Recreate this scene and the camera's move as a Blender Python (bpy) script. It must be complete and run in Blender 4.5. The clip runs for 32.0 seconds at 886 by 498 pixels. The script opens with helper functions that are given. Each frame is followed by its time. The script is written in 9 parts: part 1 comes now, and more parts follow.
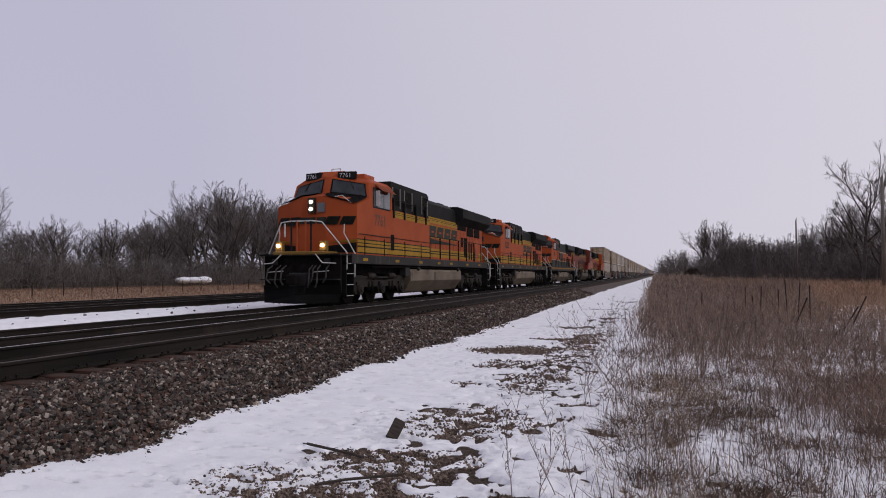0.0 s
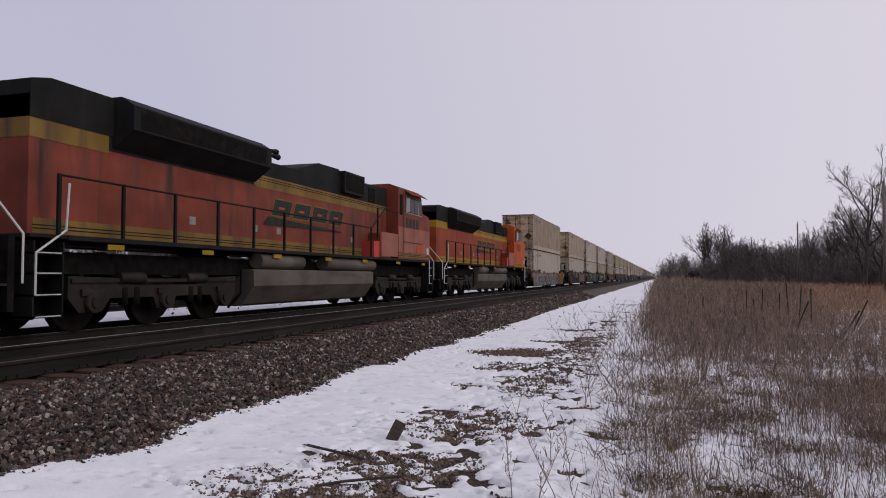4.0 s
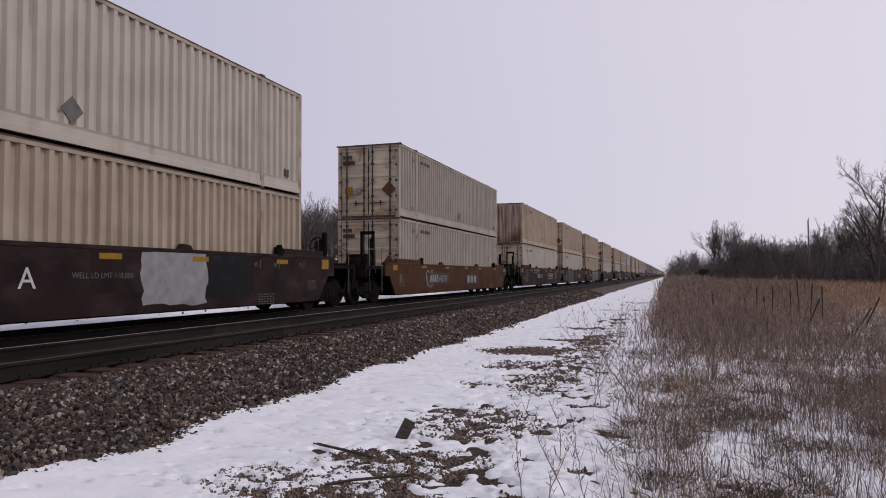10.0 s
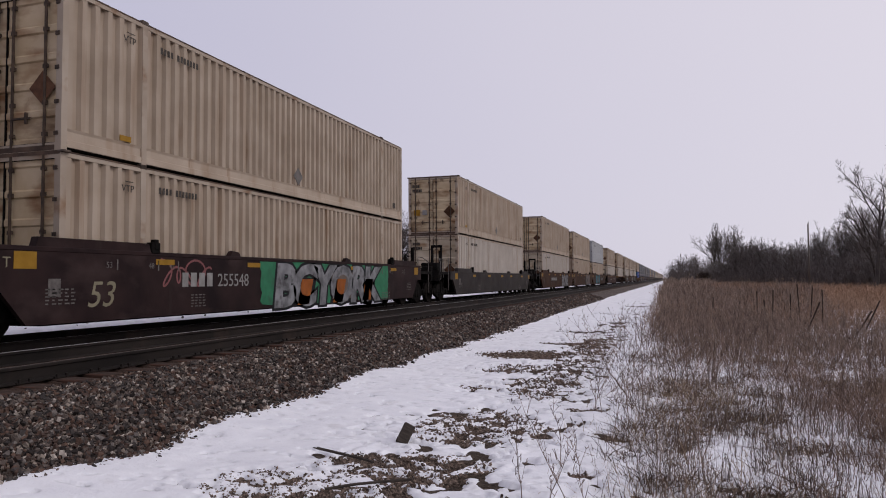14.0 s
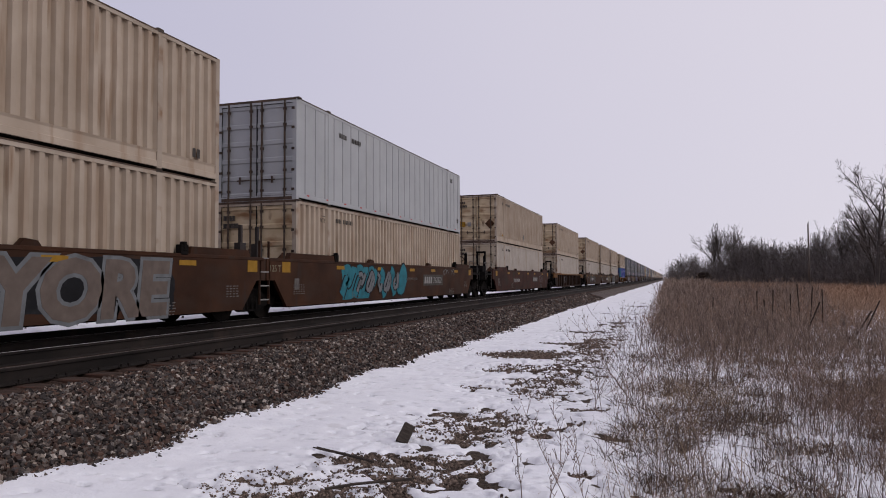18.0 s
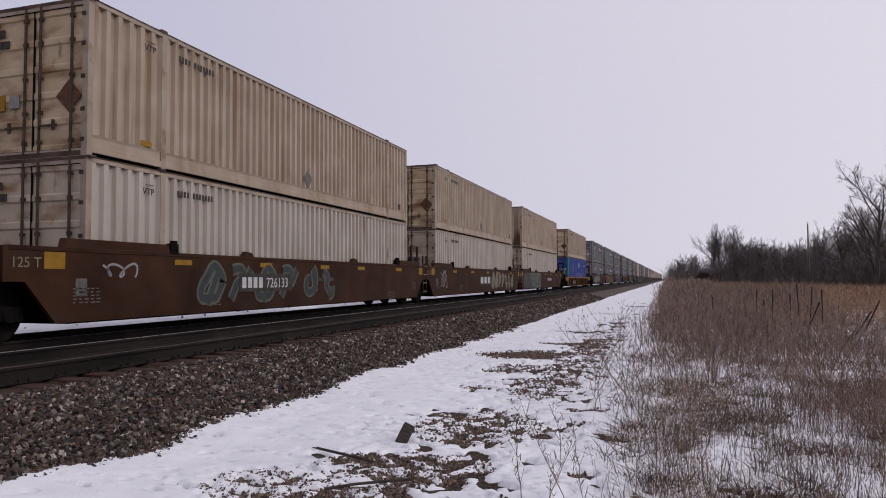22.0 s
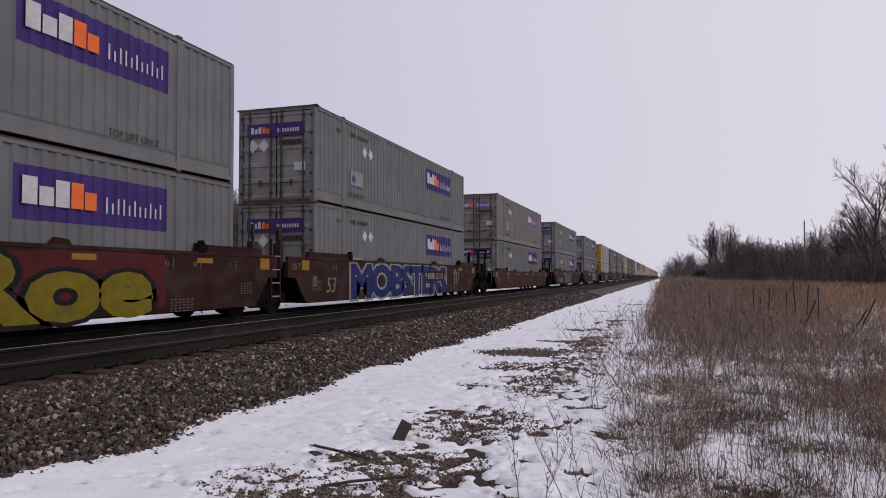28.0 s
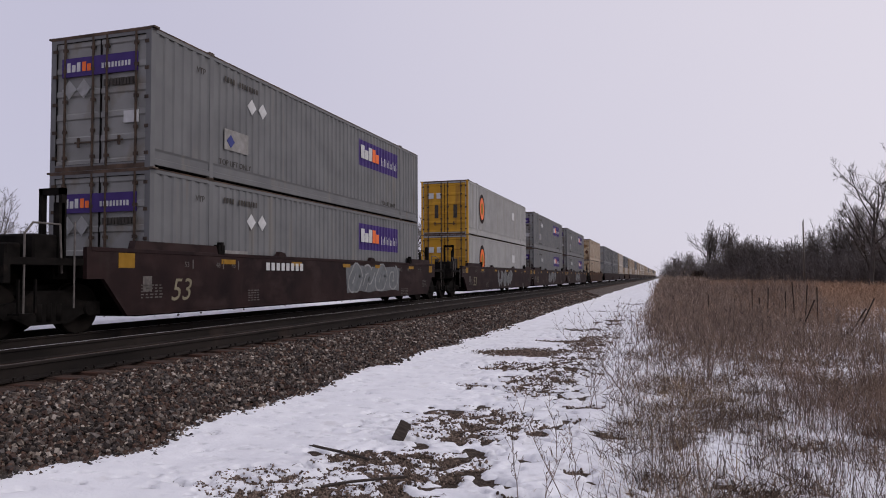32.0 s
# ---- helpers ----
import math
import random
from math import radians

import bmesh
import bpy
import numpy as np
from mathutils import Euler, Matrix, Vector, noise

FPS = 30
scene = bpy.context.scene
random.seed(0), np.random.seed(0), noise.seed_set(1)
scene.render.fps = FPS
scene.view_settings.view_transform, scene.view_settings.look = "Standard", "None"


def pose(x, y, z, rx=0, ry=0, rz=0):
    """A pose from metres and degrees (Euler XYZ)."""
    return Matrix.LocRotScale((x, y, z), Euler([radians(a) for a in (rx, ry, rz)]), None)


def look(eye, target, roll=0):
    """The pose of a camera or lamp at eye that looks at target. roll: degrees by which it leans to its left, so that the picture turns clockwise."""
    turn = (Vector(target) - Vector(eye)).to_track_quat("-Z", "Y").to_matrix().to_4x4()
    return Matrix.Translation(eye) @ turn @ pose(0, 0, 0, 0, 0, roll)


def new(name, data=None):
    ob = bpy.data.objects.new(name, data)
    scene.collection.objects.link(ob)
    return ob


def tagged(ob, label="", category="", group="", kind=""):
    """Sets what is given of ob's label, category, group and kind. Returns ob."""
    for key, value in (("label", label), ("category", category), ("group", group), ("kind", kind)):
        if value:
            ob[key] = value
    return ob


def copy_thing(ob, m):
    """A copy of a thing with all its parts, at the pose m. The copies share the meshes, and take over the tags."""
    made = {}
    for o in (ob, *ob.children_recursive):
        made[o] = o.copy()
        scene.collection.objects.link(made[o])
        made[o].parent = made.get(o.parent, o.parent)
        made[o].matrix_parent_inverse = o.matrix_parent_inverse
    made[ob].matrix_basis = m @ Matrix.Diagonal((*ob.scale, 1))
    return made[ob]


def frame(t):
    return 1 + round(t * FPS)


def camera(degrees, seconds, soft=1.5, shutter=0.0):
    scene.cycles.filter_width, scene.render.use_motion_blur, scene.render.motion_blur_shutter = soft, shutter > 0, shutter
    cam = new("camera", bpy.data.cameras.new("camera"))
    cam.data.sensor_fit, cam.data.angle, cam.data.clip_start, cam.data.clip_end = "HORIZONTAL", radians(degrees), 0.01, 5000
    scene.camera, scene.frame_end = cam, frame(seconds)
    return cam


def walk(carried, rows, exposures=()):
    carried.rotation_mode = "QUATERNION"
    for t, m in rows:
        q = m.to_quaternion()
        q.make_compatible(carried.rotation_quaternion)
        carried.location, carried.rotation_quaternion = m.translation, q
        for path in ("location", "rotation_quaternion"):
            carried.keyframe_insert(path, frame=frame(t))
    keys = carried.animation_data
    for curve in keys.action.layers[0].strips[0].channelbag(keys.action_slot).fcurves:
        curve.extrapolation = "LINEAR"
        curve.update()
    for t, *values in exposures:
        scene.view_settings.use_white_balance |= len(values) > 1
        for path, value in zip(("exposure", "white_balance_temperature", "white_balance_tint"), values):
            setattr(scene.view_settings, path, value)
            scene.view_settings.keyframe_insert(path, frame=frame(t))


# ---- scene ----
EYE = Vector((0.0, 0.0, 1.6))
cam = camera(64.44, 32.0, soft=1.0)


def aim(turn, tilt, lean):
    """A pose at the eye, turned from the track's line to the left and tilted up, in degrees."""
    a, b = radians(turn), radians(tilt)
    way = Vector((-math.sin(a) * math.cos(b), math.cos(a) * math.cos(b), math.sin(b)))
    return look(EYE, EYE + way * 100, lean)


# seconds, turn, tilt, lean
CAMERA_ROWS = [
   (0, 17.086, 2.131, -0.283), (1, 17.094, 2.097, -0.224), (1.5, 17.159, 2.192, -0.181), (2, 17.138, 2.241, -0.097),
   (2.5, 17.182, 2.294, -0.115), (3, 17.163, 2.283, -0.125), (3.5, 17.136, 2.288, -0.029), (5.5, 17.26, 2.281, -0.027),
   (6.5, 17.325, 2.153, -0.018), (7, 17.679, 2.164, -0.105), (7.5, 17.741, 2.168, -0.094), (8, 17.759, 2.155, -0.2),
   (8.5, 17.853, 2.142, -0.207), (9.5, 17.873, 2.12, -0.257), (10, 17.876, 2.179, -0.234), (10.5, 17.857, 2.163, -0.175),
   (11, 17.846, 2.145, -0.263), (12, 17.845, 2.139, -0.293), (12.5, 17.863, 2.19, -0.346), (14.5, 17.872, 2.538, -0.307),
   (16.5, 17.87, 2.463, -0.31), (17, 17.864, 2.45, -0.354), (19, 17.878, 2.515, -0.271), (20, 17.877, 2.511, -0.277),
   (20.5, 17.867, 2.468, -0.33), (21.5, 17.841, 2.51, -0.239), (22.5, 17.872, 2.469, -0.335), (23, 17.909, 2.464, -0.33),
   (23.5, 17.886, 2.442, -0.401), (24, 17.917, 2.447, -0.249), (25, 17.904, 2.447, -0.257), (25.5, 17.918, 2.376, -0.208),
   (27.5, 17.655, 2.293, -0.216), (28, 17.63, 2.291, -0.217), (28.5, 17.541, 2.254, -0.177), (29, 17.609, 2.265, -0.229),
   (29.5, 17.663, 2.285, -0.21), (30, 17.57, 2.275, -0.259), (30.5, 17.685, 2.335, -0.273), (32, 17.551, 2.299, -0.3),
]
walk(cam, [(t, aim(a, b, c)) for t, a, b, c in CAMERA_ROWS], exposures=[(0, -0.10), (3, -0.08), (7, -0.01), (13, 0.02), (25, 0.02), (32, 0.04)])

# ---- light: an overcast winter sky ----
world = bpy.data.worlds.new("overcast_sky")
scene.world = world
world.use_nodes = True
wn, wl = world.node_tree.nodes, world.node_tree.links
sky = wn.new("ShaderNodeTexSky")
sky.sky_type, sky.sun_disc = "NISHITA", False
sky.sun_elevation, sky.sun_rotation = radians(35), radians(98)
sky_gain = wn.new("ShaderNodeVectorMath")
sky_gain.operation = "SCALE"
sky_gain.inputs["Scale"].default_value = 0.06
wl.new(sky.outputs[0], sky_gain.inputs[0])
# cloud cover, lighter towards the veiled sun
sky_pos = wn.new("ShaderNodeTexCoord")
cloud_noise = wn.new("ShaderNodeTexNoise")
cloud_noise.inputs["Scale"].default_value = 2.2
cloud_noise.inputs["Detail"].default_value = 4.0
wl.new(sky_pos.outputs["Generated"], cloud_noise.inputs["Vector"])
toward = wn.new("ShaderNodeVectorMath")
toward.operation = "DOT_PRODUCT"
toward.inputs[1].default_value = (0.66, 0.40, 0.25)
wl.new(sky_pos.outputs["Generated"], toward.inputs[0])
cloud_sum = wn.new("ShaderNodeMath")
cloud_sum.operation = "MULTIPLY_ADD"
cloud_sum.inputs[1].default_value = 0.10
wl.new(cloud_noise.outputs["Fac"], cloud_sum.inputs[0])
wl.new(toward.outputs["Value"], cloud_sum.inputs[2])
cloud_ramp = wn.new("ShaderNodeValToRGB")
cloud_ramp.color_ramp.elements[0].position, cloud_ramp.color_ramp.elements[1].position = 0.0, 0.75
cloud_ramp.color_ramp.elements[0].color = (0.560, 0.542, 0.680, 1)
cloud_ramp.color_ramp.elements[1].color = (0.78, 0.735, 0.82, 1)
wl.new(cloud_sum.outputs[0], cloud_ramp.inputs[0])
sky_mix = wn.new("ShaderNodeMix")
sky_mix.data_type = "RGBA"
sky_mix.inputs["Factor"].default_value = 0.92
wl.new(sky_gain.outputs[0], sky_mix.inputs["A"])
wl.new(cloud_ramp.outputs[0], sky_mix.inputs["B"])
wl.new(sky_mix.outputs["Result"], wn["Background"].inputs[0])
wn["Background"].inputs[1].default_value = 1.0

sun = new("sun", bpy.data.lights.new("sun", "SUN"))
sun.data.energy, sun.data.angle, sun.data.color = 0.80, radians(20), (1.0, 0.96, 0.93)
sun.matrix_world = look((64, -9, 46), (0, 0, 0))


# ---- materials ----
def surface(name, low, high, scale=8.0, rough=0.8, metal=0.0, bump=0.0, fine=60.0, stretch=(1, 1, 1), dirt=None, dirt_amount=0.0,
            dirt_scale=1.5, dirt_stretch=(1, 1, 1), random_tint=0.0, island_tint=0.0, spec=0.15, streak=None, roam=0.0):
    """A material of two colours mixed by noise, with dirt at a second scale, fine bumps and a chance tint."""
    m = bpy.data.materials.new(name)
    m.use_nodes = True
    n, l = m.node_tree.nodes, m.node_tree.links
    b = n["Principled BSDF"]
    b.inputs["Roughness"].default_value, b.inputs["Metallic"].default_value = rough, metal
    b.inputs["Specular IOR Level"].default_value = spec
    pos = n.new("ShaderNodeTexCoord")

    def grain(size, squash, detail=5.0):
        mapping = n.new("ShaderNodeMapping")
        mapping.inputs["Scale"].default_value = squash
        l.new(pos.outputs["Object"], mapping.inputs["Vector"])
        if roam:
            move = n.new("ShaderNodeMath")
            move.operation = "MULTIPLY"
            move.inputs[1].default_value = roam
            l.new(n.new("ShaderNodeObjectInfo").outputs["Random"], move.inputs[0])
            l.new(move.outputs[0], mapping.inputs["Location"])
        tex = n.new("ShaderNodeTexNoise")
        tex.inputs["Scale"].default_value, tex.inputs["Detail"].default_value = size, detail
        l.new(mapping.outputs[0], tex.inputs["Vector"])
        return tex.outputs["Fac"]

    def ramp(value, a, z, low_pos=0.3, high_pos=0.7):
        r = n.new("ShaderNodeValToRGB")
        r.color_ramp.elements[0].position, r.color_ramp.elements[1].position = low_pos, high_pos
        r.color_ramp.elements[0].color, r.color_ramp.elements[1].color = (*a, 1), (*z, 1)
        l.new(value, r.inputs[0])
        return r.outputs[0]

    colour = ramp(grain(scale, stretch), low, high)
    if dirt:
        mask = ramp(grain(dirt_scale, dirt_stretch, 7.0), (0, 0, 0), (1, 1, 1), 0.62 - 0.3 * dirt_amount, 0.85 - 0.3 * dirt_amount)
        mix = n.new("ShaderNodeMix")
        mix.data_type = "RGBA"
        l.new(mask, mix.inputs["Factor"])
        l.new(colour, mix.inputs["A"])
        mix.inputs["B"].default_value = (*dirt, 1)
        colour = mix.outputs["Result"]
    if streak:
        tone, amount, at, squash = streak
        mask = ramp(grain(at, squash, 6.0), (0, 0, 0), (1, 1, 1), 0.66 - 0.25 * amount, 0.80 - 0.2 * amount)
        mix = n.new("ShaderNodeMix")
        mix.data_type = "RGBA"
        l.new(mask, mix.inputs["Factor"])
        l.new(colour, mix.inputs["A"])
        mix.inputs["B"].default_value = (*tone, 1)
        colour = mix.outputs["Result"]
    if random_tint or island_tint:
        hue = n.new("ShaderNodeHueSaturation")
        span = n.new("ShaderNodeMapRange")
        t = random_tint or island_tint
        span.inputs["To Min"].default_value, span.inputs["To Max"].default_value = 1 - t, 1 + t
        if random_tint:
            l.new(n.new("ShaderNodeObjectInfo").outputs["Random"], span.inputs["Value"])
        else:
            l.new(n.new("ShaderNodeNewGeometry").outputs["Random Per Island"], span.inputs["Value"])
        l.new(span.outputs[0], hue.inputs["Value"])
        l.new(colour, hue.inputs["Color"])
        colour = hue.outputs[0]
    l.new(colour, b.inputs["Base Color"])
    if bump:
        bp = n.new("ShaderNodeBump")
        bp.inputs["Strength"].default_value, bp.inputs["Distance"].default_value = 1.0, bump
        l.new(grain(fine, (1, 1, 1), 4.0), bp.inputs["Height"])
        l.new(bp.outputs[0], b.inputs["Normal"])
    return m


def stone_surface(name, by_object):
    """Broken stone in chance colours, from dark grey through pinkish brown to pale grey, with dust."""
    m = surface(name, (0.68, 0.68, 0.68), (0.93, 0.93, 0.93), 26.0, 0.9, bump=0.004, fine=60)
    n, l = m.node_tree.nodes, m.node_tree.links
    b = n["Principled BSDF"]
    grain = b.inputs["Base Color"].links[0].from_socket
    pick = n.new("ShaderNodeValToRGB")
    pick.color_ramp.interpolation = "CONSTANT"
    tones = [(0.0, (0.035, 0.028, 0.025)), (0.18, (0.086, 0.056, 0.045)), (0.36, (0.068, 0.058, 0.054)), (0.52, (0.123, 0.097, 0.082)), (0.68, (0.130, 0.080, 0.060)), (0.79, (0.181, 0.156, 0.140)), (0.89, (0.296, 0.242, 0.198)), (0.96, (0.461, 0.398, 0.344))]
    for at, c in tones[1:-1]:
        e = pick.color_ramp.elements.new(at)
        e.color = (*c, 1)
    els = pick.color_ramp.elements
    els[0].color = (*tones[0][1], 1)
    els[-1].position, els[-1].color = tones[-1][0], (*tones[-1][1], 1)
    l.new(n.new("ShaderNodeObjectInfo").outputs["Random"] if by_object else n.new("ShaderNodeNewGeometry").outputs["Random Per Island"], pick.inputs[0])
    mix = n.new("ShaderNodeMix")
    mix.data_type, mix.blend_type = "RGBA", "MULTIPLY"
    mix.inputs["Factor"].default_value = 1.0
    l.new(pick.outputs[0], mix.inputs["A"])
    l.new(grain, mix.inputs["B"])
    l.new(mix.outputs["Result"], b.inputs["Base Color"])
    return m


def glow(name, colour, strength):
    m = bpy.data.materials.new(name)
    m.use_nodes = True
    b = m.node_tree.nodes["Principled BSDF"]
    b.inputs["Base Color"].default_value = b.inputs["Emission Color"].default_value = (*colour, 1)
    b.inputs["Emission Strength"].default_value = strength
    return m


SNOW = surface("snow", (0.7410, 0.7410, 0.7695), (0.8455, 0.8455, 0.8645), 3.0, 0.65, bump=0.006, fine=30, dirt=(0.55, 0.53, 0.53), dirt_amount=0.05, dirt_scale=2.5)
SOIL = surface("soil_and_leaf_litter", (0.030, 0.022, 0.017), (0.105, 0.077, 0.058), 26.0, 0.95, bump=0.04, fine=60, dirt=(0.19, 0.15, 0.12), dirt_amount=0.2, dirt_scale=40)
FIELD = surface("dry_field", (0.22, 0.145, 0.09), (0.34, 0.225, 0.14), 0.5, 0.95, bump=0.03, fine=9, dirt=(0.12, 0.08, 0.055), dirt_amount=0.3, dirt_scale=0.12)
BALLAST_BED = surface("ballast_bed", (0.02, 0.017, 0.015), (0.17, 0.138, 0.12), 26.0, 0.95, bump=0.03, fine=24, dirt=(0.035, 0.026, 0.022), dirt_amount=0.2, dirt_scale=12)
STONE = stone_surface("ballast_stone", False)
CLOD = surface("brown_clods", (0.085, 0.062, 0.050), (0.20, 0.150, 0.118), 14.0, 0.95, island_tint=0.55)
STONE_PIECE = stone_surface("ballast_stone_piece", True)
TIE_WOOD = surface("creosoted_tie_wood", (0.022, 0.015, 0.012), (0.075, 0.048, 0.036), 6.0, 0.9, bump=0.006, fine=40, stretch=(0.3, 3, 3), dirt=(0.11, 0.05, 0.034), dirt_amount=0.2, dirt_scale=3)
RAIL_RUST = surface("rail_rust", (0.010, 0.008, 0.007), (0.027, 0.021, 0.018), 5.0, 0.75, bump=0.002, fine=60, stretch=(1, 0.15, 1), dirt=(0.07, 0.047, 0.036), dirt_amount=0.12, dirt_scale=0.8)
# worn steel, with the sky's sheen put into a pale, mostly diffuse colour
RAIL_TOP = surface("worn_rail_head_with_sheen", (0.46, 0.44, 0.44), (0.60, 0.58, 0.58), 4.0, 0.45, 0.3, stretch=(1, 0.05, 1))
# head of the near track's nearer rail only, browner and darker than its pair
RAIL_BROWN = surface("brown_rail_head", (0.05, 0.04, 0.035), (0.10, 0.08, 0.07), 4.0, 0.6, stretch=(1, 0.05, 1))
RAIL_DULL = surface("dull_rail_head", (0.22, 0.20, 0.195), (0.36, 0.33, 0.32), 4.0, 0.5, 0.6, stretch=(1, 0.05, 1))


# ---- building helpers ----
def link_mesh(name, mesh, material, parent=None, label=""):
    ob = new(name, mesh)
    for m in (material if isinstance(material, (list, tuple)) else [material]):
        mesh.materials.append(m)
    if parent is not None:
        ob.parent = parent
    return tagged(ob, label)


def part(name, bm, material, parent=None, label=""):
    """Links a bmesh as one mesh object under a thing or a part."""
    mesh = bpy.data.meshes.new(name)
    bm.to_mesh(mesh)
    bm.free()
    return link_mesh(name, mesh, material, parent, label)


def thing(name, label, category, group="", kind=""):
    ob = new(name)
    ob.empty_display_size = 0.3
    return tagged(ob, label, category, group, kind)


def box(bm, x0, x1, y0, y1, z0, z1, bevel=0.0, mat=0):
    made = bmesh.ops.create_cube(bm, size=1.0, matrix=Matrix.LocRotScale(((x0 + x1) / 2, (y0 + y1) / 2, (z0 + z1) / 2), None, (abs(x1 - x0), abs(y1 - y0), abs(z1 - z0))))
    faces = {f for v in made["verts"] for f in v.link_faces}
    for f in faces:
        f.material_index = mat
    if bevel:
        edges = {e for f in faces for e in f.edges}
        got = bmesh.ops.bevel(bm, geom=list(edges), offset=bevel, segments=1, affect="EDGES")
        for f in got["faces"]:
            f.material_index = mat
    return bm


def boxes(*dims, bevel=0.0):
    bm = bmesh.new()
    for d in dims:
        box(bm, *d, bevel=bevel)
    return bm


def rod(bm, a, b, r, r2=None, sides=8, caps=True, mat=0):
    a, b = Vector(a), Vector(b)
    d = b - a
    turn = d.to_track_quat("Z", "Y").to_matrix().to_4x4()
    made = bmesh.ops.create_cone(bm, cap_ends=caps, segments=sides, radius1=r, radius2=r if r2 is None else r2, depth=d.length, matrix=Matrix.Translation((a + b) / 2) @ turn)
    for f in {f for v in made["verts"] for f in v.link_faces}:
        f.material_index = mat
        f.smooth = sides > 6 and len(f.verts) == 4
    return bm


def pipe(points, r, sides=6):
    bm = bmesh.new()
    for a, b in zip(points, points[1:]):
        rod(bm, a, b, r, sides=sides)
    for p in points[1:-1]:
        bmesh.ops.create_icosphere(bm, subdivisions=1, radius=r, matrix=Matrix.Translation(p))
    return bm


def prism(bm, outline, x0, x1, mat=0):
    """A slab between x0 and x1 with an outline of (y, z) points."""
    lo, hi = [bm.verts.new((x0, y, z)) for y, z in outline], [bm.verts.new((x1, y, z)) for y, z in outline]
    k = len(outline)
    faces = [bm.faces.new(lo), bm.faces.new(hi)] + [bm.faces.new((lo[i], lo[(i + 1) % k], hi[(i + 1) % k], hi[i])) for i in range(k)]
    for f in faces:
        f.material_index = mat
    bmesh.ops.recalc_face_normals(bm, faces=faces)
    return bm


def extrude_y(bm, outline, y0, y1, mat=0):
    """A bar between y0 and y1 with a profile of (x, z) points."""
    lo, hi = [bm.verts.new((x, y0, z)) for x, z in outline], [bm.verts.new((x, y1, z)) for x, z in outline]
    k = len(outline)
    faces = [bm.faces.new(lo), bm.faces.new(hi)] + [bm.faces.new((lo[i], lo[(i + 1) % k], hi[(i + 1) % k], hi[i])) for i in range(k)]
    for f in faces:
        f.material_index = mat
    bmesh.ops.recalc_face_normals(bm, faces=faces)
    return bm


def loft(bm, sections, mat=0, caps=True):
    """Skin over rings of points with equal counts."""
    rings = [[bm.verts.new(p) for p in s] for s in sections]
    faces = []
    for a, b in zip(rings, rings[1:]):
        k = len(a)
        faces += [bm.faces.new((a[i], a[(i + 1) % k], b[(i + 1) % k], b[i])) for i in range(k)]
    if caps:
        faces += [bm.faces.new(rings[0]), bm.faces.new(rings[-1])]
    for f in faces:
        f.material_index = mat
    bmesh.ops.recalc_face_normals(bm, faces=faces)
    return bm


def mesh_of(name, verts, faces):
    me = bpy.data.meshes.new(name)
    me.from_pydata(np.asarray(verts).tolist() if not isinstance(verts, list) else verts, [], np.asarray(faces).tolist() if not isinstance(faces, list) else faces)
    me.update()
    return me


rng = np.random.default_rng(7)
LATTICE = np.random.default_rng(3).random((256, 256))


def value_noise(x, y, octaves=4):
    """Smooth noise from 0 to 1 over arrays of places."""
    x, y = np.asarray(x, float), np.asarray(y, float)
    total, gain, weight = np.zeros(np.broadcast(x, y).shape), 1.0, 0.0
    for o in range(octaves):
        xi, yi = np.floor(x).astype(int), np.floor(y).astype(int)
        fx, fy = x - xi, y - yi
        fx, fy = fx * fx * (3 - 2 * fx), fy * fy * (3 - 2 * fy)
        g = lambda a, b: LATTICE[(xi + a) % 256, (yi + b) % 256]
        total += gain * ((g(0, 0) * (1 - fx) + g(1, 0) * fx) * (1 - fy) + (g(0, 1) * (1 - fx) + g(1, 1) * fx) * fy)
        weight += gain
        x, y, gain = x * 2.03 + 17.3, y * 2.03 + 5.1, gain * 0.5
    return total / weight


def sheet(name, xs, ys, height, material, label, category, kind="structure"):
    gx, gy = np.meshgrid(xs, ys)
    z = height(gx, gy)
    nx, ny = len(xs), len(ys)
    verts = np.stack([gx, gy, z], -1).reshape(-1, 3)
    i = (np.arange(ny - 1)[:, None] * nx + np.arange(nx - 1)[None]).reshape(-1)
    me = mesh_of(name, verts, np.stack([i, i + 1, i + 1 + nx, i + nx], 1))
    me.polygons.foreach_set("use_smooth", np.ones(len(me.polygons), bool))
    return tagged(link_mesh(name, me, material), label, category, kind=kind)


# ---- ground ----
RAIL_NEAR, RAIL_TRAIN, RAIL_FAR = 0.67, 0.60, 0.58     # heights of the rail heads
TRACKS = [(-7.62, RAIL_NEAR), (-11.21, RAIL_TRAIN), (-19.4, RAIL_FAR), (-23.3, RAIL_FAR)]


def steps(*stretches):
    out = []
    for a, b, n in stretches:
        out += list(np.linspace(a, b, n, endpoint=False))
    return np.array(out + [stretches[-1][1]])


FAR_Y = steps((-900, 0, 30), (0, 40, 40), (40, 200, 40), (200, 2600, 60))


def terrain(x, y):
    """The lie of the land without the ballast."""
    left = np.clip((-x - 4.0) / 3.0, 0, 1) * np.clip((x + 30) / 4.0, 0, 1) * 0.2
    return left + 0.05 * (value_noise(x * 0.15, y * 0.15, 3) - 0.5) - 0.03


ground = sheet("ground", steps((-900, -130, 30), (-130, -30, 30), (-30, 12, 60), (12, 80, 30), (80, 700, 30)), FAR_Y, terrain, FIELD,
               "flat winter field of dry brown grass reaching the horizon", "ground")


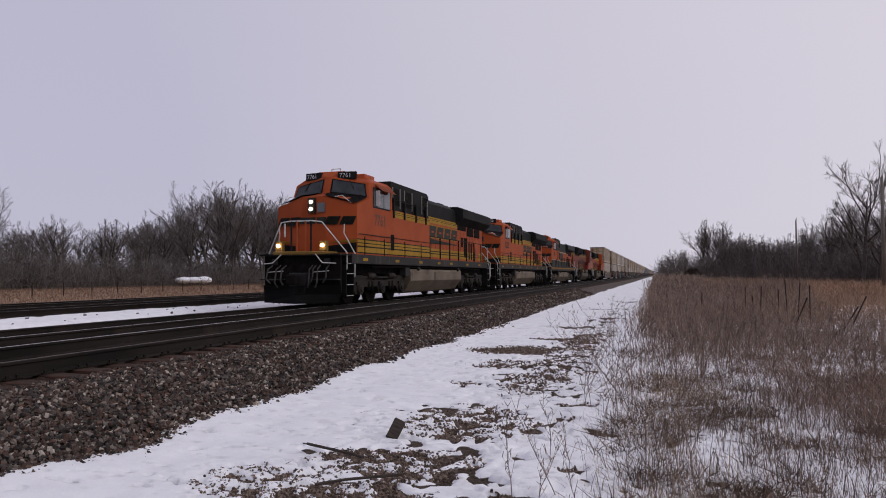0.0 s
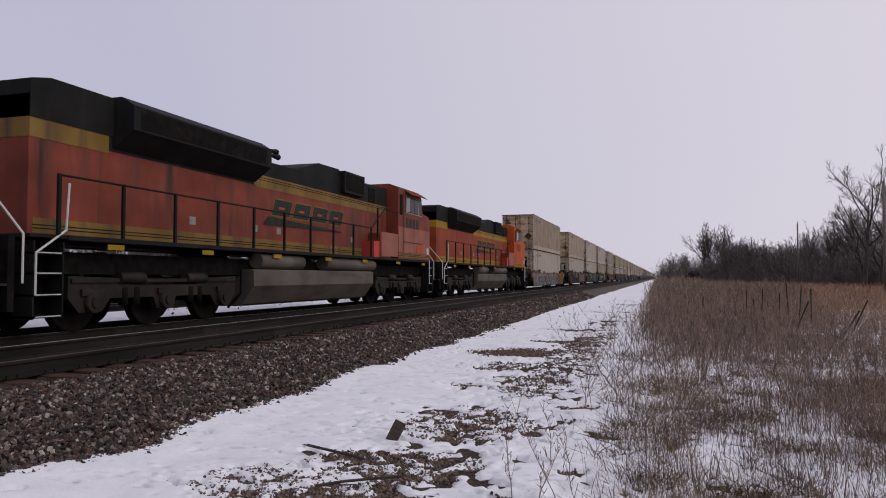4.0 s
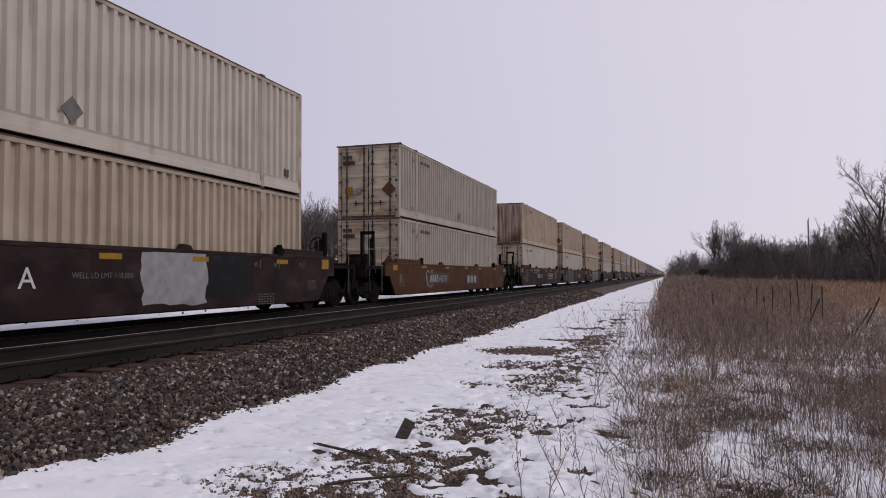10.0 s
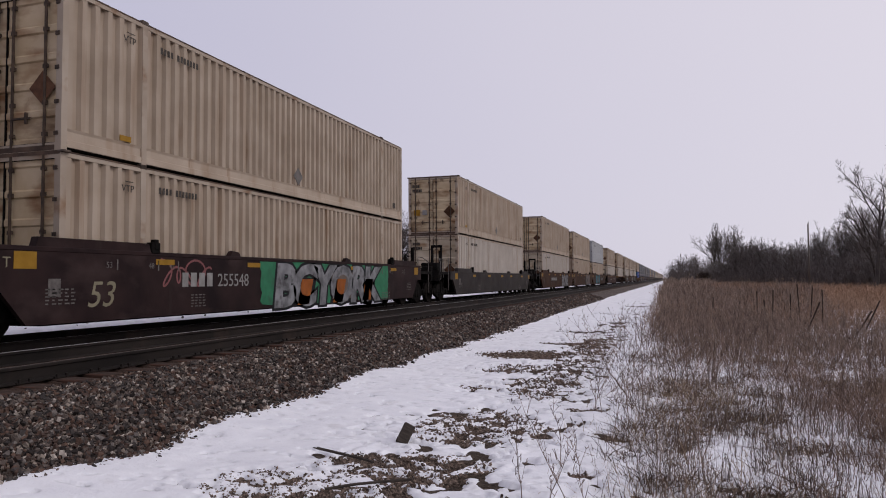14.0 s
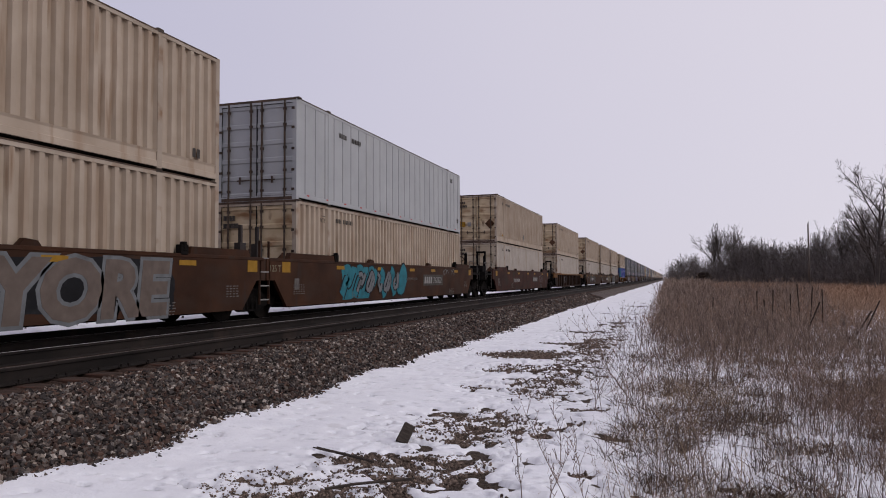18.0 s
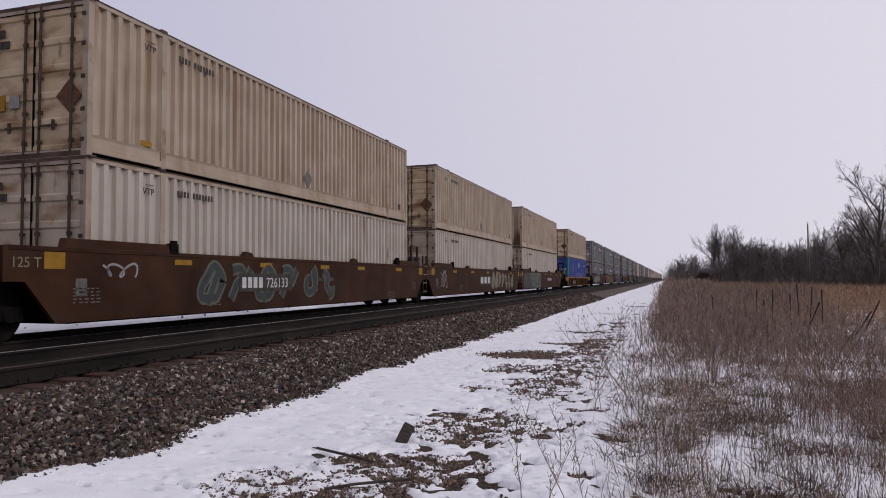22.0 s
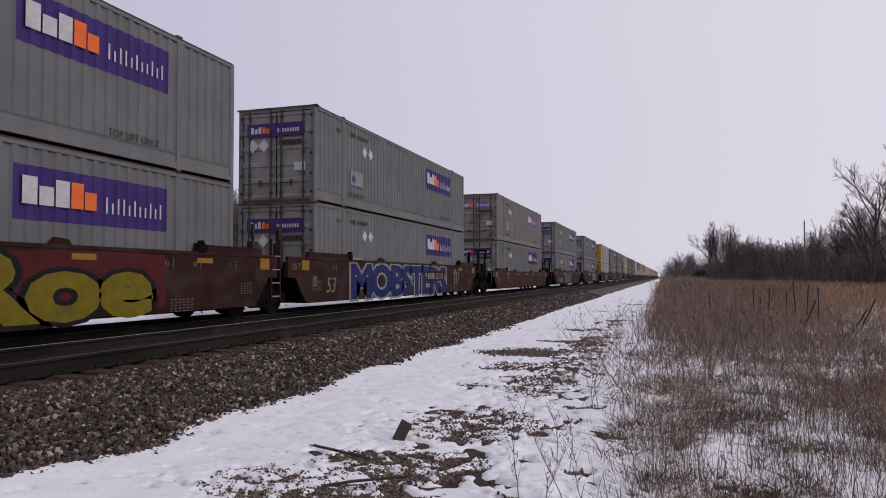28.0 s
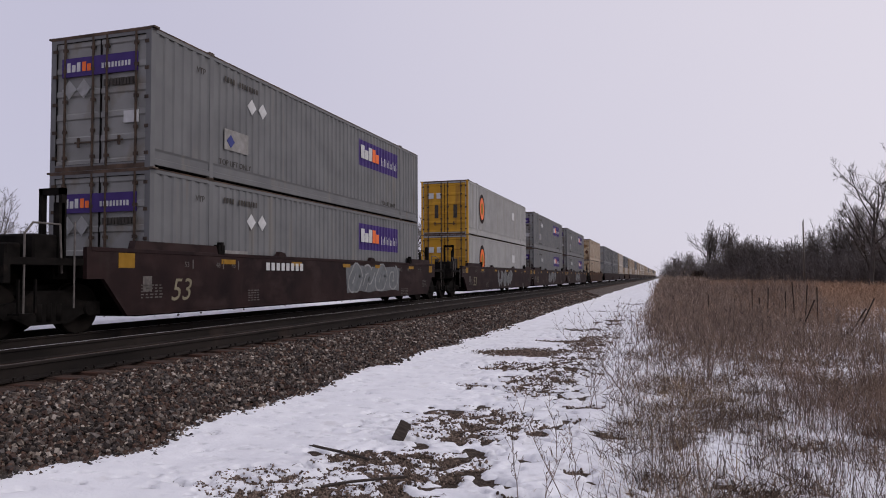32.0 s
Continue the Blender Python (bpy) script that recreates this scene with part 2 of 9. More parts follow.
def bed_profile(x):
    pts = [(-28.0, -0.1), (-25.6, 0.36), (-17.6, 0.38), (-16.6, 0.30), (-14.6, 0.28), (-13.4, 0.40), (-8.5, 0.45), (-8.3, 0.49), (-7.0, 0.49), (-6.75, 0.46), (-6.35, 0.455), (-5.85, 0.40), (-4.84, 0.08), (-4.45, -0.06)]
    return np.interp(x, [p[0] for p in pts], [p[1] for p in pts])


def crib(x, y):
    """Hollows between the tie ends beside the near rail."""
    off = np.abs((y - 1.75) % 0.5 - 0.25)
    return 0.10 * np.clip((off - 0.10) / 0.05, 0, 1) * np.clip((x + 8.2) / 0.1, 0, 1) * np.clip((-6.42 - x) / 0.12, 0, 1) * np.clip(1.7 * value_noise(y * 1.1, y * 0 + 9, 2) - 0.25, 0, 1)


def bed_height(x, y):
    return bed_profile(x + (0.32 * (value_noise(y * 0.9, y * 0 + 4, 3) - 0.5) - 0.14 * np.exp(-((y - 7.4) / 0.9) ** 2) - 0.10 * np.exp(-((y - 5.4) / 0.8) ** 2)) * np.clip((x + 6.0) / 0.5, 0, 1)) + 0.03 * (value_noise(x * 6, y * 6, 3) - 0.5) - crib(x, y)


bed = sheet("ballast", steps((-28, -14, 40), (-14, -6, 50), (-6, -4.1, 32)), steps((-900, -30, 60), (-30, 3, 30), (3, 30, 560), (30, 200, 200), (200, 2600, 120)), bed_height, BALLAST_BED,
            "grey-brown crushed stone ballast under the railway tracks", "ballast")


# near-black strip along the train's track: shade under the train put into the colour
bed.data.materials.append(surface("train_shaded_ballast", (0.006, 0.005, 0.0045), (0.030, 0.024, 0.021), 26.0, 0.95, bump=0.03, fine=24))
bed.data.materials.append(surface("rusty_brown_fines", (0.020, 0.013, 0.010), (0.075, 0.048, 0.036), 30.0, 0.95, bump=0.025, fine=30, dirt=(0.10, 0.062, 0.042), dirt_amount=0.2, dirt_scale=5))
for p in bed.data.polygons:
    if -13.2 < p.center.x < -8.5:
        p.material_index = 1
    elif -8.5 < p.center.x < -6.2:
        p.material_index = 2


# ---- tracks ----
def rail_mesh(name):
    bm = bmesh.new()
    h = [(-0.07, -0.19), (0.07, -0.19), (0.07, -0.175), (0.012, -0.155), (0.010, -0.045), (0.036, -0.035), (0.037, -0.008), (0.022, 0.0), (-0.022, 0.0), (-0.037, -0.008), (-0.036, -0.035), (-0.010, -0.045), (-0.012, -0.155), (-0.07, -0.175)]
    y = [-850, -300, -40, 0, 40, 120, 400, 2500]
    loft(bm, [[(x, yy, z) for x, z in h] for yy in y])
    for f in bm.faces:
        if f.normal.z > 0.5 and f.calc_center_median().z > -0.002:
            f.material_index = 1
    return bm


def tie_mesh():
    return boxes((-1.3, 1.3, -0.115, 0.115, -0.18, 0.0), bevel=0.012)


for i, (cx, top) in enumerate(TRACKS):
    near = i == 0
    track = thing("railway_track", ["near main line track with rusty rail sides on dark wooden ties", "main line track that carries the freight train",
                                    "unused far siding track with dull rails", "unused far siding track with dull rails"][i], "railway track", "parallel tracks")
    track.location = (cx, 0, top)
    for side in (-0.755, 0.755):
        r = part("rail", rail_mesh("rail"), [RAIL_RUST, RAIL_DULL if i > 1 else (RAIL_BROWN if near and side > 0 else RAIL_TOP)], track)
        r.location.x = side
    bm = tie_mesh()
    me = bpy.data.meshes.new("tie")
    bm.to_mesh(me)
    me.materials.append(TIE_WOOD)
    count = (84, 6, 1, 1)[i]
    for k in range(count):
        tie = new("tie", me)
        tie.parent = track
        tie.matrix_basis = pose(random.uniform(-0.11, 0.03), (2.0, 4.0, 12, 12)[i] + k * 0.5 + random.uniform(-0.03, 0.03), -0.19 + random.uniform(-0.022, 0.0), 0, 0, random.uniform(-1.8, 1.8))
    base = np.array([v.co[:] for v in bm.verts])
    idx = [[v.index for v in f.verts] for f in bm.faces]
    bm.free()
    verts, faces = [], []
    for k in range(count, 700):
        o = len(verts)
        verts += (base + (0, (2.0, 4.0, 12, 12)[i] + k * 0.5, -0.19)).tolist()
        faces += [[o + q for q in f] for f in idx]
    tagged(link_mesh("tie", mesh_of("far_ties", verts, faces), TIE_WOOD, track), kind="stuff")
    # tie plates and spikes beside the rails
    if near:
        plate = boxes((-0.09, 0.09, -0.1, 0.1, 0, 0.02), (0.075, 0.1, -0.08, -0.05, 0, 0.05), (0.075, 0.1, 0.05, 0.08, 0, 0.05))
        pm = bpy.data.meshes.new("tie_plate")
        plate.to_mesh(pm)
        plate.free()
        pm.materials.append(RAIL_RUST)
        for k in range(46):
            p = new("tie_plate", pm)
            p.parent = track
            p.location = (0.755, 2.0 + k * 0.5, -0.188)

# ---- train: materials ----
def aged(name, low, high, rust, amount, rough=0.6, squash=(1.2, 1.2, 0.12), **more):
    return surface(name, low, high, 1.2, rough, dirt=rust, dirt_amount=amount, dirt_scale=2.2, dirt_stretch=squash, bump=0.002, fine=18, **more)


def rust_foot(m, rust, top, spread, stretch):
    """Adds a rust stain with a ragged edge that has eaten upwards from the foot of an end wall or door."""
    n, l = m.node_tree.nodes, m.node_tree.links
    b = n["Principled BSDF"]
    paint = b.inputs["Base Color"].links[0].from_socket
    spot, split, noise, info = n.new("ShaderNodeTexCoord"), n.new("ShaderNodeSeparateXYZ"), n.new("ShaderNodeTexNoise"), n.new("ShaderNodeObjectInfo")
    shift, away, rise, ragged, level, mix = n.new("ShaderNodeMapping"), n.new("ShaderNodeMath"), n.new("ShaderNodeMath"), n.new("ShaderNodeMath"), n.new("ShaderNodeMapRange"), n.new("ShaderNodeMix")
    shift.inputs["Scale"].default_value = stretch
    noise.inputs["Scale"].default_value, noise.inputs["Detail"].default_value, noise.inputs["Roughness"].default_value = 1.6, 6.0, 0.65
    noise.noise_dimensions = "4D"
    random_w = n.new("ShaderNodeMath")
    random_w.operation = "MULTIPLY"
    random_w.inputs[1].default_value = 30.0
    l.new(info.outputs["Random"], random_w.inputs[0])
    l.new(random_w.outputs[0], noise.inputs["W"])
    l.new(spot.outputs["Object"], shift.inputs["Vector"])
    l.new(shift.outputs[0], noise.inputs["Vector"])
    l.new(spot.outputs["Object"], split.inputs[0])
    away.operation = "ABSOLUTE"
    l.new(split.outputs["X"], away.inputs[0])
    rise.operation, rise.inputs[1].default_value = "MULTIPLY_ADD", 0.35
    l.new(away.outputs[0], rise.inputs[0])
    l.new(noise.outputs["Fac"], rise.inputs[2])
    ragged.operation, ragged.inputs[1].default_value = "MULTIPLY_ADD", -1.0 / spread
    l.new(split.outputs["Z"], ragged.inputs[0])
    l.new(rise.outputs[0], ragged.inputs[2])
    level.inputs["From Min"].default_value, level.inputs["From Max"].default_value = 0.62 - top, 1.0 - top
    level.inputs["To Max"].default_value = 0.9
    l.new(ragged.outputs[0], level.inputs["Value"])
    mix.data_type = "RGBA"
    l.new(level.outputs["Result"], mix.inputs["Factor"])
    l.new(paint, mix.inputs["A"])
    mix.inputs["B"].default_value = (*rust, 1)
    l.new(mix.outputs["Result"], b.inputs["Base Color"])


BEIGE = aged("beige_container_paint", (0.3300, 0.2618, 0.1980), (0.4290, 0.3520, 0.2772), (0.2750, 0.1892, 0.1265), 0.30, random_tint=0.06, roam=40.0, streak=((0.20, 0.115, 0.06), 0.12, 3.0, (1.0, 1.0, 0.10)))
CREAM = aged("cream_container_paint", (0.4096, 0.3616, 0.3118), (0.4894, 0.4406, 0.3892), (0.3696, 0.2968, 0.2296), 0.16, random_tint=0.05, roam=40.0, streak=((0.27, 0.19, 0.12), 0.08, 3.0, (1.0, 1.0, 0.10)))
BEIGE_FRAME = aged("beige_frame_paint", (0.315, 0.255, 0.198), (0.400, 0.335, 0.270), (0.200, 0.112, 0.060), 0.30, squash=(1, 1, 1), random_tint=0.06, roam=40.0, streak=((0.11, 0.05, 0.025), 0.22, 1.6, (1.0, 0.35, 1.0)))
DOOR_BEIGE = aged("rust_stained_door_paint", (0.4218, 0.3135, 0.1881), (0.5700, 0.4617, 0.3135), (0.21, 0.108, 0.048), 0.42, squash=(0.55, 0.55, 1.3), random_tint=0.10, roam=40.0, streak=((0.085, 0.038, 0.018), 0.16, 2.4, (1.2, 1.2, 0.6)))
DOOR_CREAM = aged("grimy_cream_door_paint", (0.4104, 0.3306, 0.2280), (0.5700, 0.4845, 0.3705), (0.24, 0.135, 0.065), 0.34, squash=(0.55, 0.55, 1.3), random_tint=0.10, roam=40.0, streak=((0.10, 0.05, 0.025), 0.10, 2.4, (1.2, 1.2, 0.6)))
END_RUST = aged("rust_streaked_end_paint", (0.33, 0.255, 0.19), (0.42, 0.345, 0.27), (0.11, 0.046, 0.02), 0.46, squash=(2.6, 2.6, 0.14), roam=40.0)
DULL_CREAM = aged("dull_grey_cream_container_paint", (0.300, 0.264, 0.230), (0.370, 0.330, 0.292), (0.280, 0.232, 0.188), 0.18, random_tint=0.04, roam=40.0, streak=((0.20, 0.15, 0.11), 0.08, 3.0, (1.0, 1.0, 0.10)))
GREY_BOX = aged("grey_container_paint", (0.1310, 0.1319, 0.1362), (0.1687, 0.1695, 0.1722), (0.1975, 0.1811, 0.1611), 0.1, random_tint=0.06, roam=40.0, streak=((0.15, 0.13, 0.115), 0.05, 3.0, (1.0, 1.0, 0.10)))
rust_foot(END_RUST, (0.080, 0.032, 0.015), 0.44, 2.0, (1.4, 1.4, 0.35))
rust_foot(DOOR_BEIGE, (0.105, 0.052, 0.026), 0.12, 2.6, (0.8, 0.8, 2.2))
rust_foot(DOOR_CREAM, (0.120, 0.066, 0.036), 0.0, 2.6, (0.8, 0.8, 2.2))
RUSTY_GREY_DOOR = aged("rusty_grey_door_paint", (0.19, 0.165, 0.14), (0.25, 0.23, 0.20), (0.14, 0.085, 0.05), 0.35, squash=(1, 1, 0.7))
WORN_GREY = aged("dingy_warm_grey_container_paint", (0.150, 0.143, 0.130), (0.195, 0.187, 0.172), (0.150, 0.122, 0.095), 0.16, random_tint=0.04, roam=40.0, streak=((0.12, 0.09, 0.065), 0.08, 3.0, (1.0, 1.0, 0.10)))
GREY_DOOR = aged("grey_door_paint", (0.215, 0.214, 0.206), (0.300, 0.298, 0.286), (0.190, 0.158, 0.124), 0.26, squash=(1, 1, 0.7))
PALE_BOX = aged("pale_grey_container_paint", (0.30, 0.295, 0.29), (0.37, 0.365, 0.355), (0.30, 0.28, 0.25), 0.12, random_tint=0.05, roam=40.0)
WHITE_BOX = aged("white_smooth_container", (0.3440, 0.3520, 0.3600), (0.4000, 0.4080, 0.4160), (0.4000, 0.4000, 0.3840), 0.08)
LIGHT_SEAM = aged("grey_panel_seam", (0.26, 0.265, 0.27), (0.32, 0.325, 0.33), (0.24, 0.23, 0.22), 0.1)
YELLOW_BOX = aged("yellow_container_paint", (0.496, 0.256, 0.024), (0.576, 0.320, 0.040), (0.240, 0.120, 0.040), 0.2)
BLUE_BOX = aged("blue_container_paint", (0.041, 0.059, 0.234), (0.054, 0.081, 0.288), (0.045, 0.054, 0.144), 0.15)
BLUE_DARK = surface("faded_dark_blue_lettering", (0.035, 0.045, 0.17), (0.05, 0.06, 0.21), 3, 0.6)
GREEN_POST = surface("green_corner_post", (0.01, 0.22, 0.12), (0.02, 0.28, 0.16), 3, 0.6)
PURPLE = surface("purple_panel", (0.042, 0.023, 0.125), (0.056, 0.03, 0.16), 3, 0.5)
PURPLE_WORN = surface("worn_purple_panel", (0.09, 0.06, 0.22), (0.24, 0.2, 0.32), 5, 0.6, stretch=(1, 4, 0.3))
ORANGE_MARK = surface("orange_mark", (0.75, 0.13, 0.03), (0.8, 0.18, 0.04), 3, 0.5)
WHITE_MARK = surface("white_mark", (0.46, 0.46, 0.46), (0.58, 0.58, 0.58), 6, 0.6)
GREY_MARK = surface("grey_mark", (0.20, 0.19, 0.18), (0.30, 0.29, 0.28), 6, 0.7)
PLACARD_GREY = surface("dull_grey_placard", (0.11, 0.10, 0.095), (0.17, 0.155, 0.145), 6, 0.7)
RUSTY_PLACARD = surface("rusty_placard", (0.075, 0.035, 0.02), (0.16, 0.08, 0.045), 6, 0.8)
DARK_MARK = surface("dark_mark", (0.035, 0.031, 0.028), (0.075, 0.065, 0.056), 6, 0.7)
YELLOW_MARK = surface("yellow_mark", (0.2376, 0.1254, 0.0132), (0.3036, 0.1650, 0.0198), 6, 0.6)
RED_MARK = surface("red_mark", (0.40, 0.05, 0.04), (0.50, 0.07, 0.05), 6, 0.6)
STEEL_DARK = surface("grimy_black_steel", (0.0045, 0.004, 0.0036), (0.013, 0.011, 0.010), 5, 0.85, bump=0.003, fine=30, spec=0.06, dirt=(0.028, 0.021, 0.017), dirt_amount=0.15, dirt_scale=3)
WHEEL_STEEL = surface("dark_wheel_steel", (0.010, 0.0085, 0.0075), (0.020, 0.016, 0.014), 5, 0.85, spec=0.06)
LOCK_STEEL = surface("dark_lock_rods", (0.032, 0.024, 0.020), (0.085, 0.058, 0.042), 8, 0.7)
ROOF_GRIME = surface("sooty_roof_edge", (0.035, 0.026, 0.022), (0.12, 0.08, 0.058), 3, 0.85)
CAST_STEEL = surface("dark_castings", (0.05, 0.042, 0.037), (0.12, 0.09, 0.07), 8, 0.7)
MAROON = aged("maroon_well_car_paint", (0.0103, 0.0049, 0.0054), (0.0283, 0.0146, 0.0137), (0.044, 0.027, 0.025), 0.34, rough=0.75, squash=(1.6, 0.45, 0.8), roam=40.0, streak=((0.030, 0.022, 0.018), 0.16, 2.2, (1.0, 1.0, 0.16)))
RED_WELL = aged("red_brown_well_car_paint", (0.0168, 0.0048, 0.0045), (0.0413, 0.0129, 0.0108), (0.046, 0.031, 0.027), 0.42, rough=0.75, squash=(1.6, 0.45, 0.8), roam=40.0, streak=((0.030, 0.022, 0.018), 0.16, 2.2, (1.0, 1.0, 0.16)))
TAN_WELL = aged("orange_brown_well_car_paint", (0.0237, 0.0095, 0.0044), (0.0558, 0.0226, 0.0103), (0.0384, 0.0216, 0.0144), 0.42, rough=0.75, squash=(1.6, 0.45, 0.8), roam=40.0, streak=((0.030, 0.022, 0.018), 0.16, 2.2, (1.0, 1.0, 0.16)))
BROWN_WELL = aged("brown_well_car_paint", (0.0236, 0.0084, 0.0054), (0.0606, 0.0220, 0.0140), (0.0312, 0.0216, 0.0168), 0.42, rough=0.75, squash=(1.6, 0.45, 0.8), roam=40.0, streak=((0.030, 0.022, 0.018), 0.16, 2.2, (1.0, 1.0, 0.16)))
GREY_WELL = aged("grey_brown_well_car_paint", (0.0184, 0.0150, 0.0143), (0.0464, 0.0390, 0.0366), (0.032, 0.025, 0.021), 0.42, rough=0.75, squash=(1.6, 0.45, 0.8), roam=40.0, streak=((0.030, 0.022, 0.018), 0.16, 2.2, (1.0, 1.0, 0.16)))
YELLOW_WELL = aged("mustard_well_car_paint", (0.0435, 0.0190, 0.0067), (0.1171, 0.0526, 0.0173), (0.0448, 0.0224, 0.0136), 0.42, rough=0.75, squash=(1.6, 0.45, 0.8), roam=40.0, streak=((0.030, 0.022, 0.018), 0.16, 2.2, (1.0, 1.0, 0.16)))
GOLD_WELL = aged("golden_brown_well_car_paint", (0.095, 0.042, 0.014), (0.19, 0.088, 0.028), (0.070, 0.036, 0.020), 0.34, rough=0.75, squash=(1.6, 0.45, 0.8), roam=40.0, streak=((0.045, 0.024, 0.016), 0.16, 2.2, (1.0, 1.0, 0.16)))
RUST_WELL = aged("orange_rust_well_car_paint", (0.0386, 0.0144, 0.0063), (0.0823, 0.0318, 0.0137), (0.045, 0.026, 0.017), 0.42, rough=0.75, squash=(1.6, 0.45, 0.8), roam=40.0, streak=((0.030, 0.020, 0.015), 0.2, 2.2, (1.0, 1.0, 0.16)))
DARK_WELL = aged("dark_rust_brown_well_car_paint", (0.014, 0.0075, 0.0055), (0.036, 0.0185, 0.0125), (0.050, 0.026, 0.015), 0.3, rough=0.8, squash=(1.2, 0.8, 0.6), roam=40.0)
STENCIL = surface("faint_worn_stencil", (0.085, 0.075, 0.07), (0.16, 0.145, 0.135), 9, 0.8)
YELLOW_TRIM = aged("mustard_top_edge_paint", (0.20, 0.10, 0.02), (0.27, 0.14, 0.028), (0.10, 0.055, 0.03), 0.3, squash=(1, 0.5, 1))

TRACK_X = -11.21
BOX_L, BOX_W, BOX_H = 16.15, 2.591, 2.896
FLOOR = 0.365          # the containers' floor over the rail


def bars(parent, name, material, rects, x, label="", thick=0.004):
    """Flat marks on a side at x: rectangles (y0, y1, z0, z1)."""
    ob = part(name, boxes(*[(x, x + thick, a, b, c, d) for a, b, c, d in rects]), material, parent, label)
    return tagged(ob, label, kind="stuff") if len(rects) > 1 else ob


def code_bars(y, z, w, h, n, gap=0.35):
    """A line of writing as n upright bars."""
    step = w / n
    return [(y + i * step, y + i * step + step * (1 - gap), z, z + h) for i in range(n)]


def diamond(parent, name, material, y, z, r, x, label=""):
    bm = prism(bmesh.new(), [(y - r, z), (y, z - r), (y + r, z), (y, z + r)], x, x + 0.006)
    return part(name, bm, material, parent, label)


def numerals(parent, text, material, y, z, size, x, name="lettering", side=1, shear=0.0, bold=0.0):
    """Painted characters on a side, read from +x (side 1) or -x."""
    cu = bpy.data.curves.new(name, "FONT")
    cu.body, cu.size, cu.extrude, cu.fill_mode, cu.resolution_u, cu.shear = text, size, 0.002, "FRONT", 3, shear
    cu.offset, cu.space_character = bold, 1 + 0.6 * bold / size
    ob = new(name, cu)
    me = bpy.data.meshes.new_from_object(ob)
    bpy.data.objects.remove(ob)
    me.materials.append(material)
    me.transform(pose(x, y, z, 90, 0, 90 if side > 0 else -90))
    out = new(name, me)
    out.parent = parent
    if name == "stencil":
        tagged(out, kind="stuff")
    return out


# ---- train: containers ----
def corrugated(y0, y1, z0, z1, x, out, pitch=0.277, depth=0.066):
    """A trapezoid-ribbed sheet, facing out (+1 or -1) along x."""
    n = max(1, round((y1 - y0) / pitch))
    p = (y1 - y0) / n
    ys, xs = [], []
    for i in range(n):
        a = y0 + i * p
        ys += [a, a + 0.36 * p, a + 0.48 * p, a + 0.88 * p]
        xs += [x, x, x - out * depth, x - out * depth]
    ys.append(y1)
    xs.append(x)
    verts = [(xx, yy, z) for xx, yy in zip(xs, ys) for z in (z0, z1)]
    faces = [(2 * i, 2 * i + 2, 2 * i + 3, 2 * i + 1) if out > 0 else (2 * i, 2 * i + 1, 2 * i + 3, 2 * i + 2) for i in range(len(ys) - 1)]
    return verts, faces


